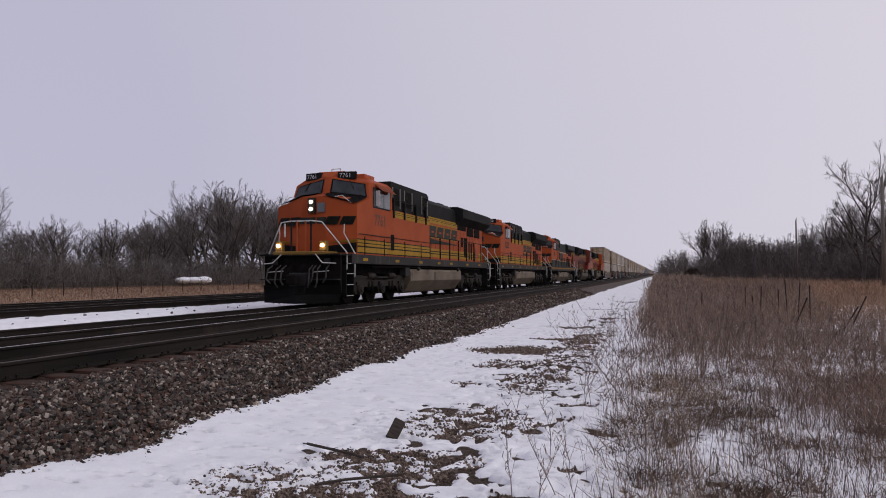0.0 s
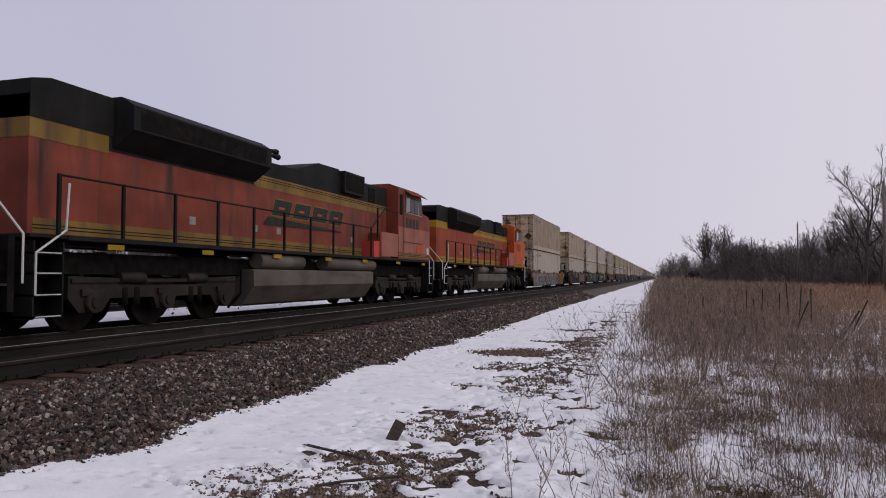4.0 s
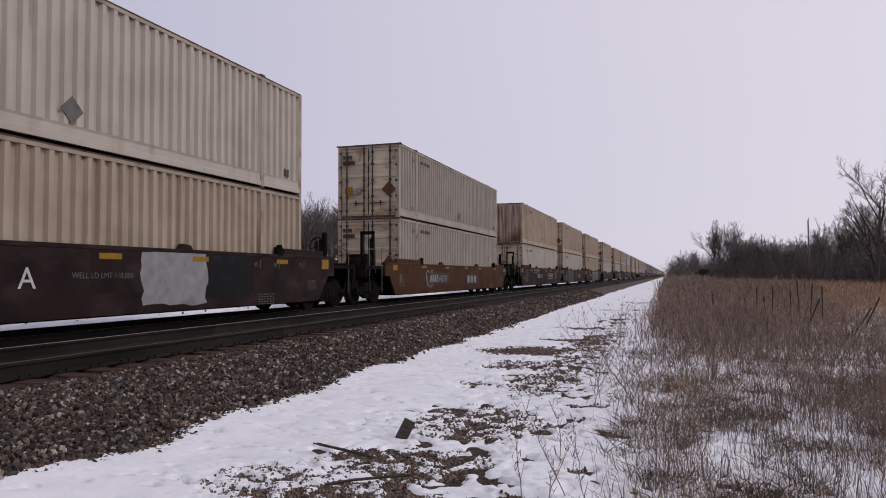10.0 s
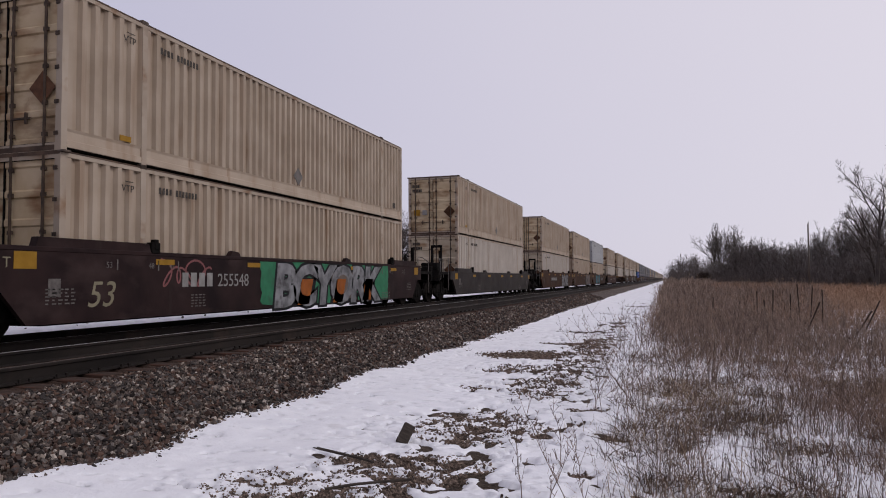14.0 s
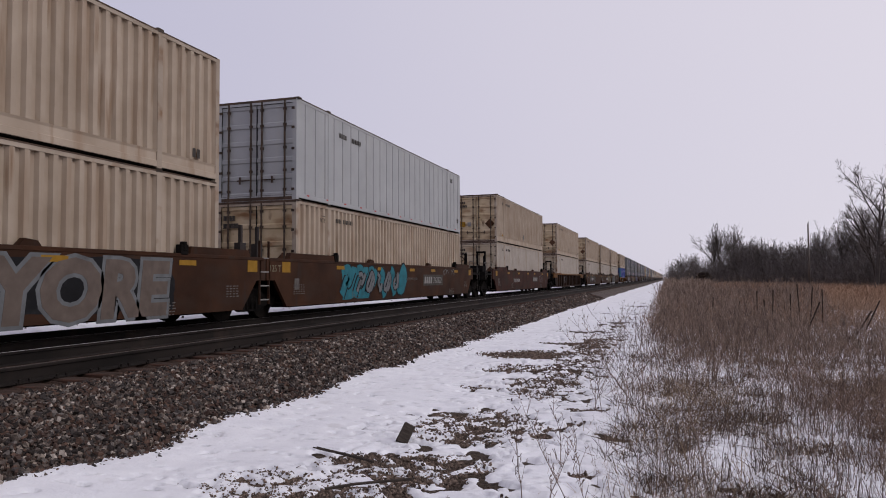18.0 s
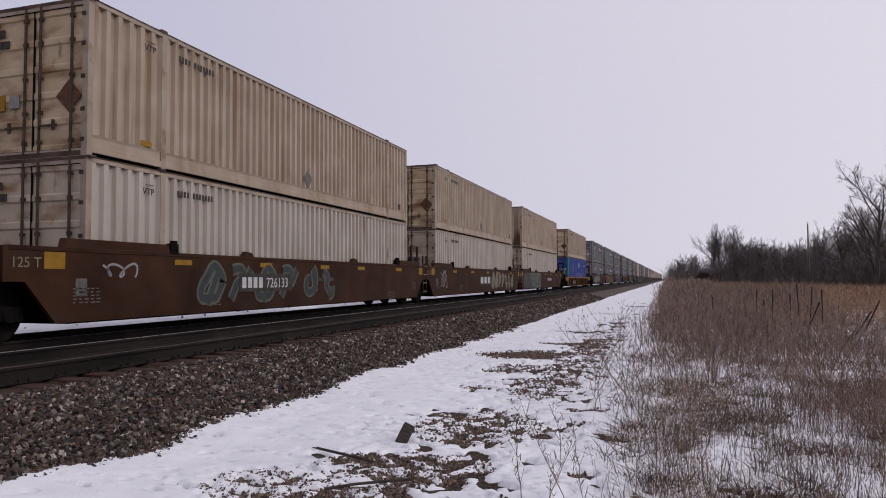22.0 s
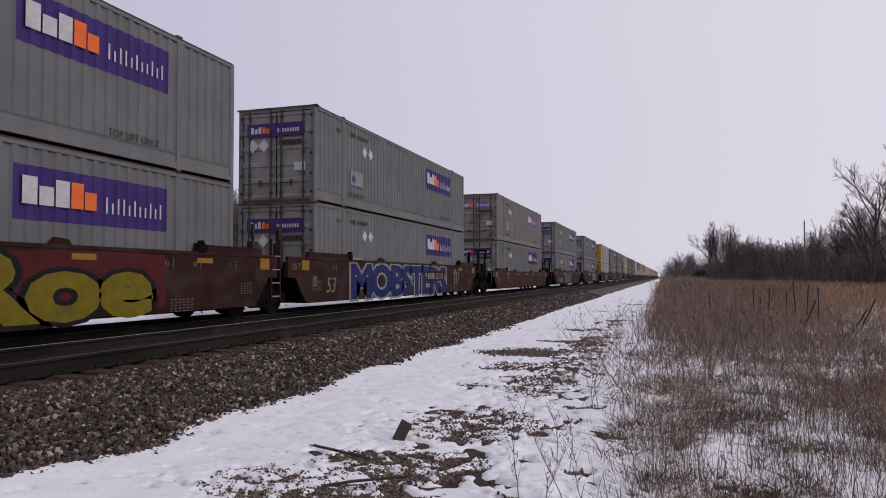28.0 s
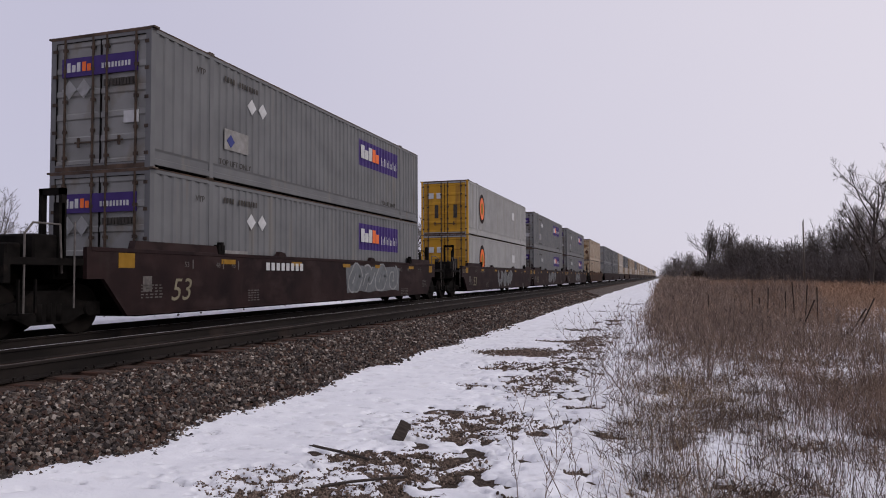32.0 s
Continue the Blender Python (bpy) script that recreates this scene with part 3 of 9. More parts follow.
def container(label, side, door, frame_m, ends="doors", look_kind="plain", smooth=False, simple=False, rib=0.078):
    c = thing("shipping_container", label, "shipping container", "containers on the train")
    w, h, L = BOX_W / 2, BOX_H, BOX_L
    joint = (2.0, L - 2.0)
    bm = bmesh.new()
    for s in (-1, 1):
        for y in (0.0, L - 0.13):
            box(bm, s * w, s * (w - 0.13), y, y + 0.13, 0.0, h)
        for y in joint:
            box(bm, s * (w + 0.006), s * (w - 0.09), y - 0.07, y + 0.07, 0.02, h - 0.02)
        box(bm, s * w, s * (w - 0.08), 0.13, L - 0.13, h - 0.10, h)
    for y in (0.0, L - 0.1):
        box(bm, -w + 0.13, w - 0.13, y, y + 0.1, h - 0.13, h - 0.002)
        box(bm, -w + 0.13, w - 0.13, y, y + 0.1, 0.0, 0.14)
    part("frame", bm, frame_m, c)
    bm = bmesh.new()
    top = 0.40 if not smooth else 0.2
    for s in (-1, 1):
        extrude_y(bm, [(s * (w - 0.08), 0.07), (s * (w + 0.002), 0.07), (s * (w + 0.002), 0.19), (s * (w - 0.022), 0.205), (s * (w - 0.022), top - 0.05), (s * (w - 0.002), top), (s * (w - 0.08), top)], 0.13, L - 0.13)
    bmesh.ops.recalc_face_normals(bm, faces=list(bm.faces))
    part("bottom_rail", bm, side, c)
    shell = []
    for s in (-1, 1):
        if smooth:
            bm = boxes((s * (w - 0.012), s * (w - 0.05), 0.13, L - 0.13, 0.14, h - 0.10))
            part("side_panel", bm, side, c)
            bm = boxes(*[(s * (w - 0.001), s * (w - 0.012), 0.5 + i * 0.61, 0.5 + i * 0.61 + 0.035, 0.14, h - 0.1) for i in range(26)])
            part("panel_seam", bm, LIGHT_SEAM if s > 0 else side, c)
        else:
            v, f = [], []
            for a, b in ((0.13, joint[0] - 0.07), (joint[0] + 0.07, joint[1] - 0.07), (joint[1] + 0.07, L - 0.13)):
                vv, ff = corrugated(a, b, 0.40, h - 0.10, s * (w - 0.008), s, depth=rib)
                o = len(v)
                v += vv
                f += [tuple(o + q for q in t) for t in ff]
                if o:
                    f.append((o - 2, o, o + 1, o - 1) if s > 0 else (o - 2, o - 1, o + 1, o))
            if simple:
                shell.append((v, f))
            else:
                link_mesh("side_panel", mesh_of("side_panel", v, f), side, c)
    if simple:
        o = len(shell[0][0])
        link_mesh("side_panel", mesh_of("side_panels", shell[0][0] + shell[1][0], shell[0][1] + [tuple(o + q for q in t) for t in shell[1][1]]), side, c)
    part("roof", boxes((-w + 0.02, w - 0.02, 0.02, L - 0.02, h - 0.04, h - 0.012)), side, c)
    if not simple:
        part("floor", boxes((-w + 0.05, w - 0.05, 0.1, L - 0.1, 0.05, 0.13)), STEEL_DARK, c)
    # far end wall
    part("end_wall", boxes((-w + 0.12, w - 0.12, L - 0.09, L - 0.05, 0.13, h - 0.12)), side, c)
    if ends == "doors":
        for s in (-1, 1):
            a, b = sorted((s * 0.012, s * (w - 0.125)))
            zs, ds = [0.15], [0.03]
            for z0, z1 in ((0.22, 0.62), (0.72, 1.12), (1.22, 1.62), (1.72, 2.12), (2.22, 2.66)):
                zs += [z0, z0 + 0.03, z1 - 0.03, z1]
                ds += [0.03, 0.055, 0.055, 0.03]
            zs.append(h - 0.14)
            ds.append(0.03)
            outline = list(zip(ds, zs)) + [(0.09, h - 0.14), (0.09, 0.15)]
            bm = prism(bmesh.new(), outline, a, b)
            leaf = part("door", bm, door, c)
            if simple:
                continue
            for x in (0.18, 0.92):
                bm = rod(bmesh.new(), (s * x, 0.0, 0.08), (s * x, 0.0, h - 0.06), 0.027, sides=6)
                for z in (0.3, 0.85, 1.5, 2.15, 2.6):
                    box(bm, s * x - 0.05, s * x + 0.05, -0.012, 0.03, z - 0.035, z + 0.035)
                part("lock_rod", bm, LOCK_STEEL, leaf)
            bm = bmesh.new()
            for z in (0.3, 0.85, 1.45, 2.05, 2.6):
                box(bm, s * (w - 0.15), s * (w - 0.06), -0.016, 0.03, z - 0.035, z + 0.035)
            part("hinge", bm, LOCK_STEEL, leaf)
            part("handle", boxes((s * 0.18, s * 0.62, -0.03, -0.005, 0.58, 0.615), (s * 0.5, s * 0.55, -0.035, 0.0, 0.5, 0.7)), LOCK_STEEL, leaf)
        if not simple:
            part("door_gasket", boxes((-0.012, 0.012, 0.02, 0.05, 0.15, h - 0.14), (-w + 0.112, -w + 0.132, 0.012, 0.05, 0.13, h - 0.12), (w - 0.132, w - 0.112, 0.012, 0.05, 0.13, h - 0.12), (-w + 0.132, w - 0.132, 0.012, 0.05, 0.132, 0.15), (-w + 0.132, w - 0.132, 0.012, 0.05, h - 0.14, h - 0.128)), STEEL_DARK, c)
    else:
        v, f = corrugated(-w + 0.13, w - 0.13, 0.14, h - 0.13, 0.02, -1, 0.24, 0.04)
        link_mesh("end_wall", mesh_of("front_wall", [(y, -x + 0.06, z) for x, y, z in v], f), door, c, "rust-streaked corrugated end wall")
    if simple:
        return c
    for y in joint:
        for z in (0.0, h):
            part("corner_casting", boxes((w - 0.1, w + 0.012, y - 0.09, y + 0.09, z - 0.04, z + 0.05), bevel=0.01), CAST_STEEL, c)
    part("roof_rim", boxes((-w + 0.01, w - 0.01, -0.006, 0.012, h - 0.06, h + 0.004), (w - 0.03, w + 0.005, 0.16, L - 0.1, h - 0.025, h + 0.004)), ROOF_GRIME, c, "dark grimy roof edge")
    part("door_sill", boxes((-w + 0.14, w - 0.14, -0.006, 0.012, 0.01, 0.10)), ROOF_GRIME, c)
    for x in (-w, w):
        part("corner_casting", boxes((x - 0.08, x + 0.08, -0.008, 0.16, h - 0.03, h + 0.012), bevel=0.01), CAST_STEEL, c)
    if look_kind == "beige":
        if ends == "doors":
            bm = bmesh.new()
            for i in range(4):
                box(bm, -1.08 + i * 0.1, -1.01 + i * 0.1, -0.004, 0.024, 2.36, 2.50)
            for i in range(6):
                box(bm, -1.08 + i * 0.085, -1.015 + i * 0.085, -0.004, 0.024, 2.14, 2.28)
            part("marking", bm, DARK_MARK, c, "dark painted container code bars")
            part("label", boxes((-1.0, -0.68, 0.0, 0.026, 0.95, 1.25)), YELLOW_MARK, c, "faded yellow label")
            part("label", boxes((-0.55, -0.32, 0.0, 0.026, 0.98, 1.22)), GREY_MARK, c, "grey label")
            bm = bmesh.new()
            r, x0, z0 = 0.30, 0.86, 1.12
            vs = [bm.verts.new((x0 + r * math.cos(a), 0.004, z0 + r * math.sin(a))) for a in (0, math.pi / 2, math.pi, 1.5 * math.pi)]
            bm.faces.new(vs)
            bmesh.ops.solidify(bm, geom=list(bm.faces), thickness=0.012)
            part("placard_holder", bm, RUSTY_PLACARD, c, "rusty brown diamond placard holder")
        numerals(c, "VTP", DARK_MARK, 1.42, 2.36, 0.19, w + 0.001, "marking")
        bars(c, "marking", DARK_MARK, [(1.5, 1.72, 2.55, 2.565)], w + 0.001)
        bars(c, "marking", DARK_MARK, code_bars(2.45, 2.42, 0.42, 0.13, 4, 0.4) + code_bars(2.97, 2.42, 0.72, 0.13, 7, 0.4), w + 0.001)
        bars(c, "label", YELLOW_MARK, [(1.35, 1.65, 0.42, 0.53)], w + 0.001, "small yellow label")
        diamond(c, "placard_holder", PLACARD_GREY, 8.1, 0.66, 0.25, w + 0.001, "grey diamond placard holder")
        bars(c, "marking", DARK_MARK, code_bars(L - 0.95, 0.45, 0.3, 0.2, 2), w + 0.001)
    if look_kind in ("purple", "purple_worn"):
        pm = PURPLE if look_kind == "purple" else PURPLE_WORN
        pitch = (joint[1] - joint[0] - 0.14) / round((joint[1] - joint[0] - 0.14) / 0.277)
        y0 = joint[0] + 0.07 + 29 * pitch
        v, f = corrugated(y0, y0 + 13 * pitch, 1.60, 2.50, w - 0.004, 1, pitch, rib)
        panel = link_mesh("sign_panel", mesh_of("sign_panel", v, f), pm, c, "purple company panel painted on the ribs")
        bars(panel, "sign_mark", WHITE_MARK, [(y0 + 0.16 + i * 0.33, y0 + 0.45 + i * 0.33, 1.86, 1.86 + hh) for i, hh in enumerate((0.46, 0.32, 0.46))], w + 0.009)
        bars(panel, "sign_mark", ORANGE_MARK, [(y0 + 1.15, y0 + 1.42, 1.86, 2.32), (y0 + 1.45, y0 + 1.72, 1.86, 2.18)], w + 0.009)
        bars(panel, "sign_mark", WHITE_MARK, [(y0 + 1.95 + i * 0.145, y0 + 1.99 + i * 0.145, 1.84, 1.84 + (0.30 if i in (0, 2, 3, 5, 8, 10) else 0.2)) for i in range(11)], w + 0.009)
        if ends == "doors":
            panel = part("sign_panel", boxes((-1.0, 0.95, -0.006, 0.026, 2.02, 2.42)), pm, c, "purple company panel across the doors")
            part("sign_mark", boxes(*[(-0.86 + i * 0.13, -0.77 + i * 0.13, -0.012, 0, 2.12, 2.12 + hh) for i, hh in enumerate((0.2, 0.15, 0.2))]), WHITE_MARK, panel)
            part("sign_mark", boxes((-0.46, -0.36, -0.012, 0, 2.12, 2.32), (-0.33, -0.23, -0.012, 0, 2.12, 2.27)), ORANGE_MARK, panel)
            part("sign_mark", boxes(*[(0.05 + i * 0.085, 0.1 + i * 0.085, -0.012, 0, 2.14, 2.25) for i in range(9)]), WHITE_MARK, panel)
            for x0 in (-0.8, -0.42) if look_kind == "purple" else ():
                bm = bmesh.new()
                vs = [bm.verts.new((x0 + 0.19 * math.cos(a), -0.002, 1.75 + 0.21 * math.sin(a))) for a in (0, math.pi / 2, math.pi, 1.5 * math.pi)]
                bm.faces.new(vs)
                bmesh.ops.solidify(bm, geom=list(bm.faces), thickness=0.01)
                part("placard", bm, WHITE_MARK, c, "white diamond placard")
            part("marking", boxes(*[(0.1 + i * 0.085, 0.16 + i * 0.085, -0.004, 0.024, 1.76, 1.9) for i in range(10)]), DARK_MARK, c)
            part("label", boxes((0.62, 0.98, -0.002, 0.026, 0.95, 1.2)), WHITE_MARK, c, "white label")
        for y in (3.65, 4.15):
            diamond(c, "placard", WHITE_MARK, y, 2.05, 0.2, w + 0.002, "white diamond placard")
        bars(c, "marking", DARK_MARK, code_bars(2.5, 2.42, 0.45, 0.13, 4, 0.4) + code_bars(3.1, 2.42, 0.85, 0.13, 8, 0.4), w + 0.001)
        numerals(c, "VTP", DARK_MARK, 1.45, 2.36, 0.19, w + 0.001, "marking")
        numerals(c, "TOP LIFT ONLY", DARK_MARK, 2.3, 0.42, 0.19, w + 0.001, "marking")
        numerals(c, "TOP LIFT ONLY", DARK_MARK, L - 4.0, 0.42, 0.2, w + 0.001, "marking")
        bars(c, "label", GREY_MARK, [(2.5, 3.5, 0.8, 1.3)], w + 0.001, "pale notice")
        diamond(c, "label", BLUE_DARK, 2.75, 1.02, 0.16, w + 0.006)
    if look_kind == "smooth":
        bars(c, "marking", DARK_MARK, code_bars(2.7, 2.25, 0.55, 0.15, 4) + code_bars(3.6, 2.25, 0.75, 0.15, 6), w + 0.001)
        bars(c, "reflector", RED_MARK, [(0.6 + i * 1.22, 0.75 + i * 1.22, 0.15, 0.19) for i in range(13)], w + 0.001)
        bars(c, "marking", DARK_MARK, code_bars(L - 1.6, 2.35, 0.35, 0.2, 3) + code_bars(L - 0.55, 0.5, 0.25, 0.2, 2), w + 0.001)
    if look_kind == "blue":
        bars(c, "marking", BLUE_DARK, [(2.9, 4.6, 1.5, 2.2), (6.2, 12.0, 0.45, 1.3)], w + 0.002, "large faded dark lettering")
        bars(c, "label", WHITE_MARK, [(8.5, 9.2, 1.95, 2.4), (L - 1.0, L - 0.6, 0.5, 0.85), (L - 2.7, L - 1.9, 2.1, 2.28)], w + 0.004, "white notice")
        part("corner_post", boxes((w - 0.12, w + 0.01, -0.01, 0.3, 0.02, h - 0.03)), GREEN_POST, c, "green painted corner post")
        part("marking", boxes((0.6, 1.02, -0.004, 0.024, 1.55, 1.75), (0.68, 0.9, -0.004, 0.024, 1.2, 1.5), (-0.9, -0.5, -0.004, 0.024, 0.7, 0.85)), WHITE_MARK, c)
    if look_kind == "yellow":
        part("corner_post", boxes((w - 0.1, w + 0.008, -0.008, 0.12, 0.02, h - 0.02), (-w - 0.008, -w + 0.1, -0.008, 0.12, 0.02, h - 0.02)), YELLOW_BOX, c)
        for r, m, o in ((0.62, MAROON, 0.004), (0.46, ORANGE_MARK, 0.01), (0.24, YELLOW_MARK, 0.016)):
            bm = bmesh.new()
            bmesh.ops.create_cone(bm, cap_ends=True, segments=24, radius1=r, radius2=r, depth=0.006, matrix=Matrix.Translation((w + o, 3.0, 1.6)) @ Matrix.Rotation(radians(90), 4, "Y") @ Matrix.Diagonal((1.35, 1, 1, 1)))
            part("emblem", bm, m, c, "round red and yellow emblem")
        bars(c, "label", WHITE_MARK, [(L - 5.0, L - 4.2, 1.6, 2.1)], w + 0.004)
        for x0 in (-0.75, -0.3):
            part("placard", boxes((x0 - 0.14, x0 + 0.14, -0.002, 0.024, 1.95, 2.25)), WHITE_MARK, c)
        for x0 in (-0.45, 0.6):
            part("stain", boxes((x0 - 0.1, x0 + 0.1, 0.0, 0.026, 0.9, 1.6)), DARK_MARK, c, "dark smoke-like smear")
    return c


# ---- train: well cars ----
WHEELS = []          # wheelsets of the car being built


def wheel_pair(parent, y, r=0.46, simple=False):
    if simple:
        bm = rod(bmesh.new(), (-0.9, 0, 0), (0.9, 0, 0), 0.085, sides=8)
        for s in (-1, 1):
            rod(bm, (s * 0.67, 0, 0), (s * 0.83, 0, 0), r, sides=16)
        w = part("wheelset", bm, WHEEL_STEEL, parent)
        w.location = (0, y, r)
        return w
    w = part("wheelset", rod(bmesh.new(), (-0.9, 0, 0), (0.9, 0, 0), 0.085, sides=10), WHEEL_STEEL, parent)
    w.location = (0, y, r)
    for s in (-1, 1):
        bm = rod(bmesh.new(), (s * 0.69, 0, 0), (s * 0.83, 0, 0), r, r * 0.985 if s > 0 else r, sides=28)
        rod(bm, (s * 0.66, 0, 0), (s * 0.69, 0, 0), r + 0.025, sides=28)
        rod(bm, (s * 0.83, 0, 0), (s * 0.86, 0, 0), 0.16, sides=16)
        part("wheel", bm, WHEEL_STEEL, w)
    return w


def bogie(parent, y, r=0.46, half=0.87, simple=False):
    """A two-axle freight truck."""
    t = part("truck", boxes((-0.75, 0.75, y - 0.2, y + 0.2, 0.45, 0.72)), STEEL_DARK, parent)
    # plain dark slabs added to block the view through the truck
    part("brake_rigging", boxes((-0.6, 0.6, y - half - 0.35, y + half + 0.35, 0.32, 0.46), (-0.5, 0.5, y - half, y + half, 0.46, 0.9)), STEEL_DARK, t)
    for s in (-1, 1):
        out = [(-1.15, 0.34), (-1.15, 0.58), (-0.62, 0.62), (-0.35, 0.80), (0.35, 0.80), (0.62, 0.62), (1.15, 0.58), (1.15, 0.34), (0.72, 0.36), (0.42, 0.22), (-0.42, 0.22), (-0.72, 0.36)]
        bm = prism(bmesh.new(), [(y + a, b) for a, b in out], s * 0.92, s * 1.06)
        for k in (-0.2, 0.0, 0.2):
            rod(bm, (s * 1.02, y + k, 0.28), (s * 1.02, y + k, 0.58), 0.07, sides=8)
        for k in (-half, half):
            rod(bm, (s * 0.95, y + k, r), (s * 1.12, y + k, r), 0.13, sides=12)
        part("side_frame", bm, STEEL_DARK, t)
    for k in (-half, half):
        WHEELS.append((wheel_pair(parent, y + k, r, simple), y + k, r))
    return t


def coupler(parent, y, way):
    bm = boxes((-0.09, 0.09, y, y + way * 0.55, 0.78, 0.98))
    box(bm, -0.17, 0.17, y + way * 0.50, y + way * 0.72, 0.72, 1.04, bevel=0.03)
    part("coupler", bm, STEEL_DARK, parent)
    part("air_hose", pipe([(0.3, y + way * 0.2, 0.8), (0.34, y + way * 0.45, 0.45), (0.2, y + way * 0.72, 0.4)], 0.025), STEEL_DARK, parent)


def well_car(label, paint, front="coupled", rear="coupled", ribs=False, top=1.58, trim=None, simple=False):
    c = thing("well_car", label, "railway car", "well cars of the train")
    W, y0, y1 = 1.45, -1.75, BOX_L + 1.75
    for s in (-1, 1):
        if ribs:
            out = [(-1.0, 0.40), (-0.6, 0.28), (BOX_L + 0.6, 0.28), (BOX_L + 1.0, 0.40), (BOX_L + 1.0, top), (-1.0, top)]
            bm = prism(bmesh.new(), out, s * (W - 0.14), s * (W - 0.10))
            part("side_sheet", bm, paint, c)
            rib = boxes((s * (W - 0.1), s * W, -0.05, 0.05, 0.32, top - 0.06))
            me = bpy.data.meshes.new("rib")
            rib.to_mesh(me)
            rib.free()
            me.materials.append(paint)
            for i in range(15):
                r = new("rib", me)
                r.parent = c
                r.location.y = 0.2 + i * 1.13
            part("top_chord", boxes((s * (W - 0.16), s * (W + 0.02), y0 - 1.25, y1 + 1.25, top - 0.1, top + 0.02), bevel=0.01), trim or paint, c, "worn lighter top edge")
            for a, b in ((y0 - 1.2, -1.0), (BOX_L + 1.0, y1 + 1.2)):
                part("end_sill", boxes((s * (W - 0.12), s * (W + 0.004), a, b, top - 0.36, top - 0.1)), trim or paint, c)
            part("bottom_chord", boxes((s * (W - 0.16), s * (W + 0.01), -0.6, BOX_L + 0.6, 0.24, 0.34), bevel=0.01), paint, c)
        else:
            out = [(-1.35, 1.0), (-0.75, 0.30), (BOX_L + 0.75, 0.30), (BOX_L + 1.35, 1.0), (y1, 1.0), (y1, top), (y0, top), (y0, 1.0)]
            bm = prism(bmesh.new(), out, s * (W - 0.09), s * W)
            part("side_sheet", bm, paint, c)
            bm = boxes((s * (W - 0.16), s * (W + 0.012), y0 + 0.1, y1 - 0.1, top - 0.07, top + 0.01), bevel=0.008)
            part("top_chord", bm, paint, c)
        for a, b in () if simple else ((-0.6, 2.0), (BOX_L - 1.2, BOX_L + 1.0)):
            hi = top + (0.06 if ribs else 0.17)
            bm = prism(bmesh.new(), [(a, top), (b + 0.06, top), (b, hi), (a + 0.05, hi)], s * (W - 0.15), s * (W + 0.004))
            part("end_coaming", bm, paint if not trim else trim, c)
    if not simple and not ribs:
        for y in (4.9, 11.0):
            part("lock_bracket", prism(bmesh.new(), [(y - 0.22, top), (y + 0.22, top), (y + 0.14, top + 0.1), (y - 0.1, top + 0.13)], W - 0.12, W + 0.006), paint, c)
        for y in (2.18, BOX_L - 1.4):
            part("lock_bracket", boxes((W - 0.12, W + 0.03, y - 0.12, y + 0.12, top - 0.02, top + 0.2), (W - 0.08, W + 0.05, y - 0.05, y + 0.05, top + 0.06, top + 0.26), bevel=0.012), STEEL_DARK, c)
    part("well_floor", boxes((-W + 0.2, W - 0.2, -0.3, BOX_L + 0.3, 0.26, 0.34)), STEEL_DARK, c)
    for a, b, kind, way in ((y0, -0.45, front, -1), (BOX_L + 0.45, y1, rear, 1)):
        e0, e1 = (a, b) if way < 0 else (a, b)
        part("end_bulkhead", boxes((-W + 0.1, W - 0.1, min(a, b), max(a, b), 1.02, 1.28), (-W + 0.1, W - 0.1, (b if way < 0 else a) - 0.05, (b if way < 0 else a) + 0.05, 0.4, top - 0.1)), STEEL_DARK, c)
        tip = y0 if way < 0 else y1
        if kind == "coupled":
            part("end_platform", boxes((-1.38, 1.38, min(tip, tip + way * 1.55), max(tip, tip + way * 1.55), 1.24, 1.36), (-0.3, 0.3, min(tip, tip + way * 1.6), max(tip, tip + way * 1.6), 0.74, 1.25), (-1.4, 1.4, tip + way * 1.48, tip + way * 1.60, 0.95, 1.42), (-1.0, 1.0, tip, tip + way * 0.3, 1.0, 1.3)), STEEL_DARK, c)
            coupler(c, tip + way * 1.42, way)
            bogie(c, tip + way * 0.42, simple=simple)
            if simple:
                continue
            for s in (-1, 1):
                part("guide_post", boxes((s * 0.95, s * 1.08, tip + way * 0.2 - 0.06, tip + way * 0.2 + 0.06, 1.06, 2.35)), STEEL_DARK, c)
                part("grab_iron", pipe([(s * 1.36, tip + way * 1.2, 0.42), (s * 1.36, tip + way * 1.2, 1.75), (s * 1.2, tip + way * 0.9, 1.95), (s * 1.2, tip + way * 0.35, 1.95), (s * 1.2, tip + way * 0.3, 1.1)], 0.018), STENCIL, c)
                part("sill_step", boxes((s * 1.2, s * 1.42, tip + way * 1.0, tip + way * 1.35, 0.42, 0.45), (s * 1.38, s * 1.42, tip + way * 1.0, tip + way * 1.03, 0.42, 1.0), (s * 1.38, s * 1.42, tip + way * 1.32, tip + way * 1.35, 0.42, 1.0)), STEEL_DARK, c)
            if way < 0:
                part("brake_valve", boxes((0.25, 1.05, tip - 0.75, tip - 0.25, 1.34, 1.78), (0.4, 0.85, tip - 1.1, tip - 0.8, 1.34, 1.62), bevel=0.03), STEEL_DARK, c)
                part("end_frame", boxes((0.55, 0.63, tip - 0.2, tip - 0.1, 1.3, 2.62), (1.0, 1.08, tip - 0.2, tip - 0.1, 1.3, 2.62), (0.55, 1.08, tip - 0.2, tip - 0.1, 2.5, 2.62)), STEEL_DARK, c)
                part("ladder", pipe([(1.42, tip - 0.25, 0.5), (1.42, tip - 0.25, 2.0)], 0.016), STENCIL, c)
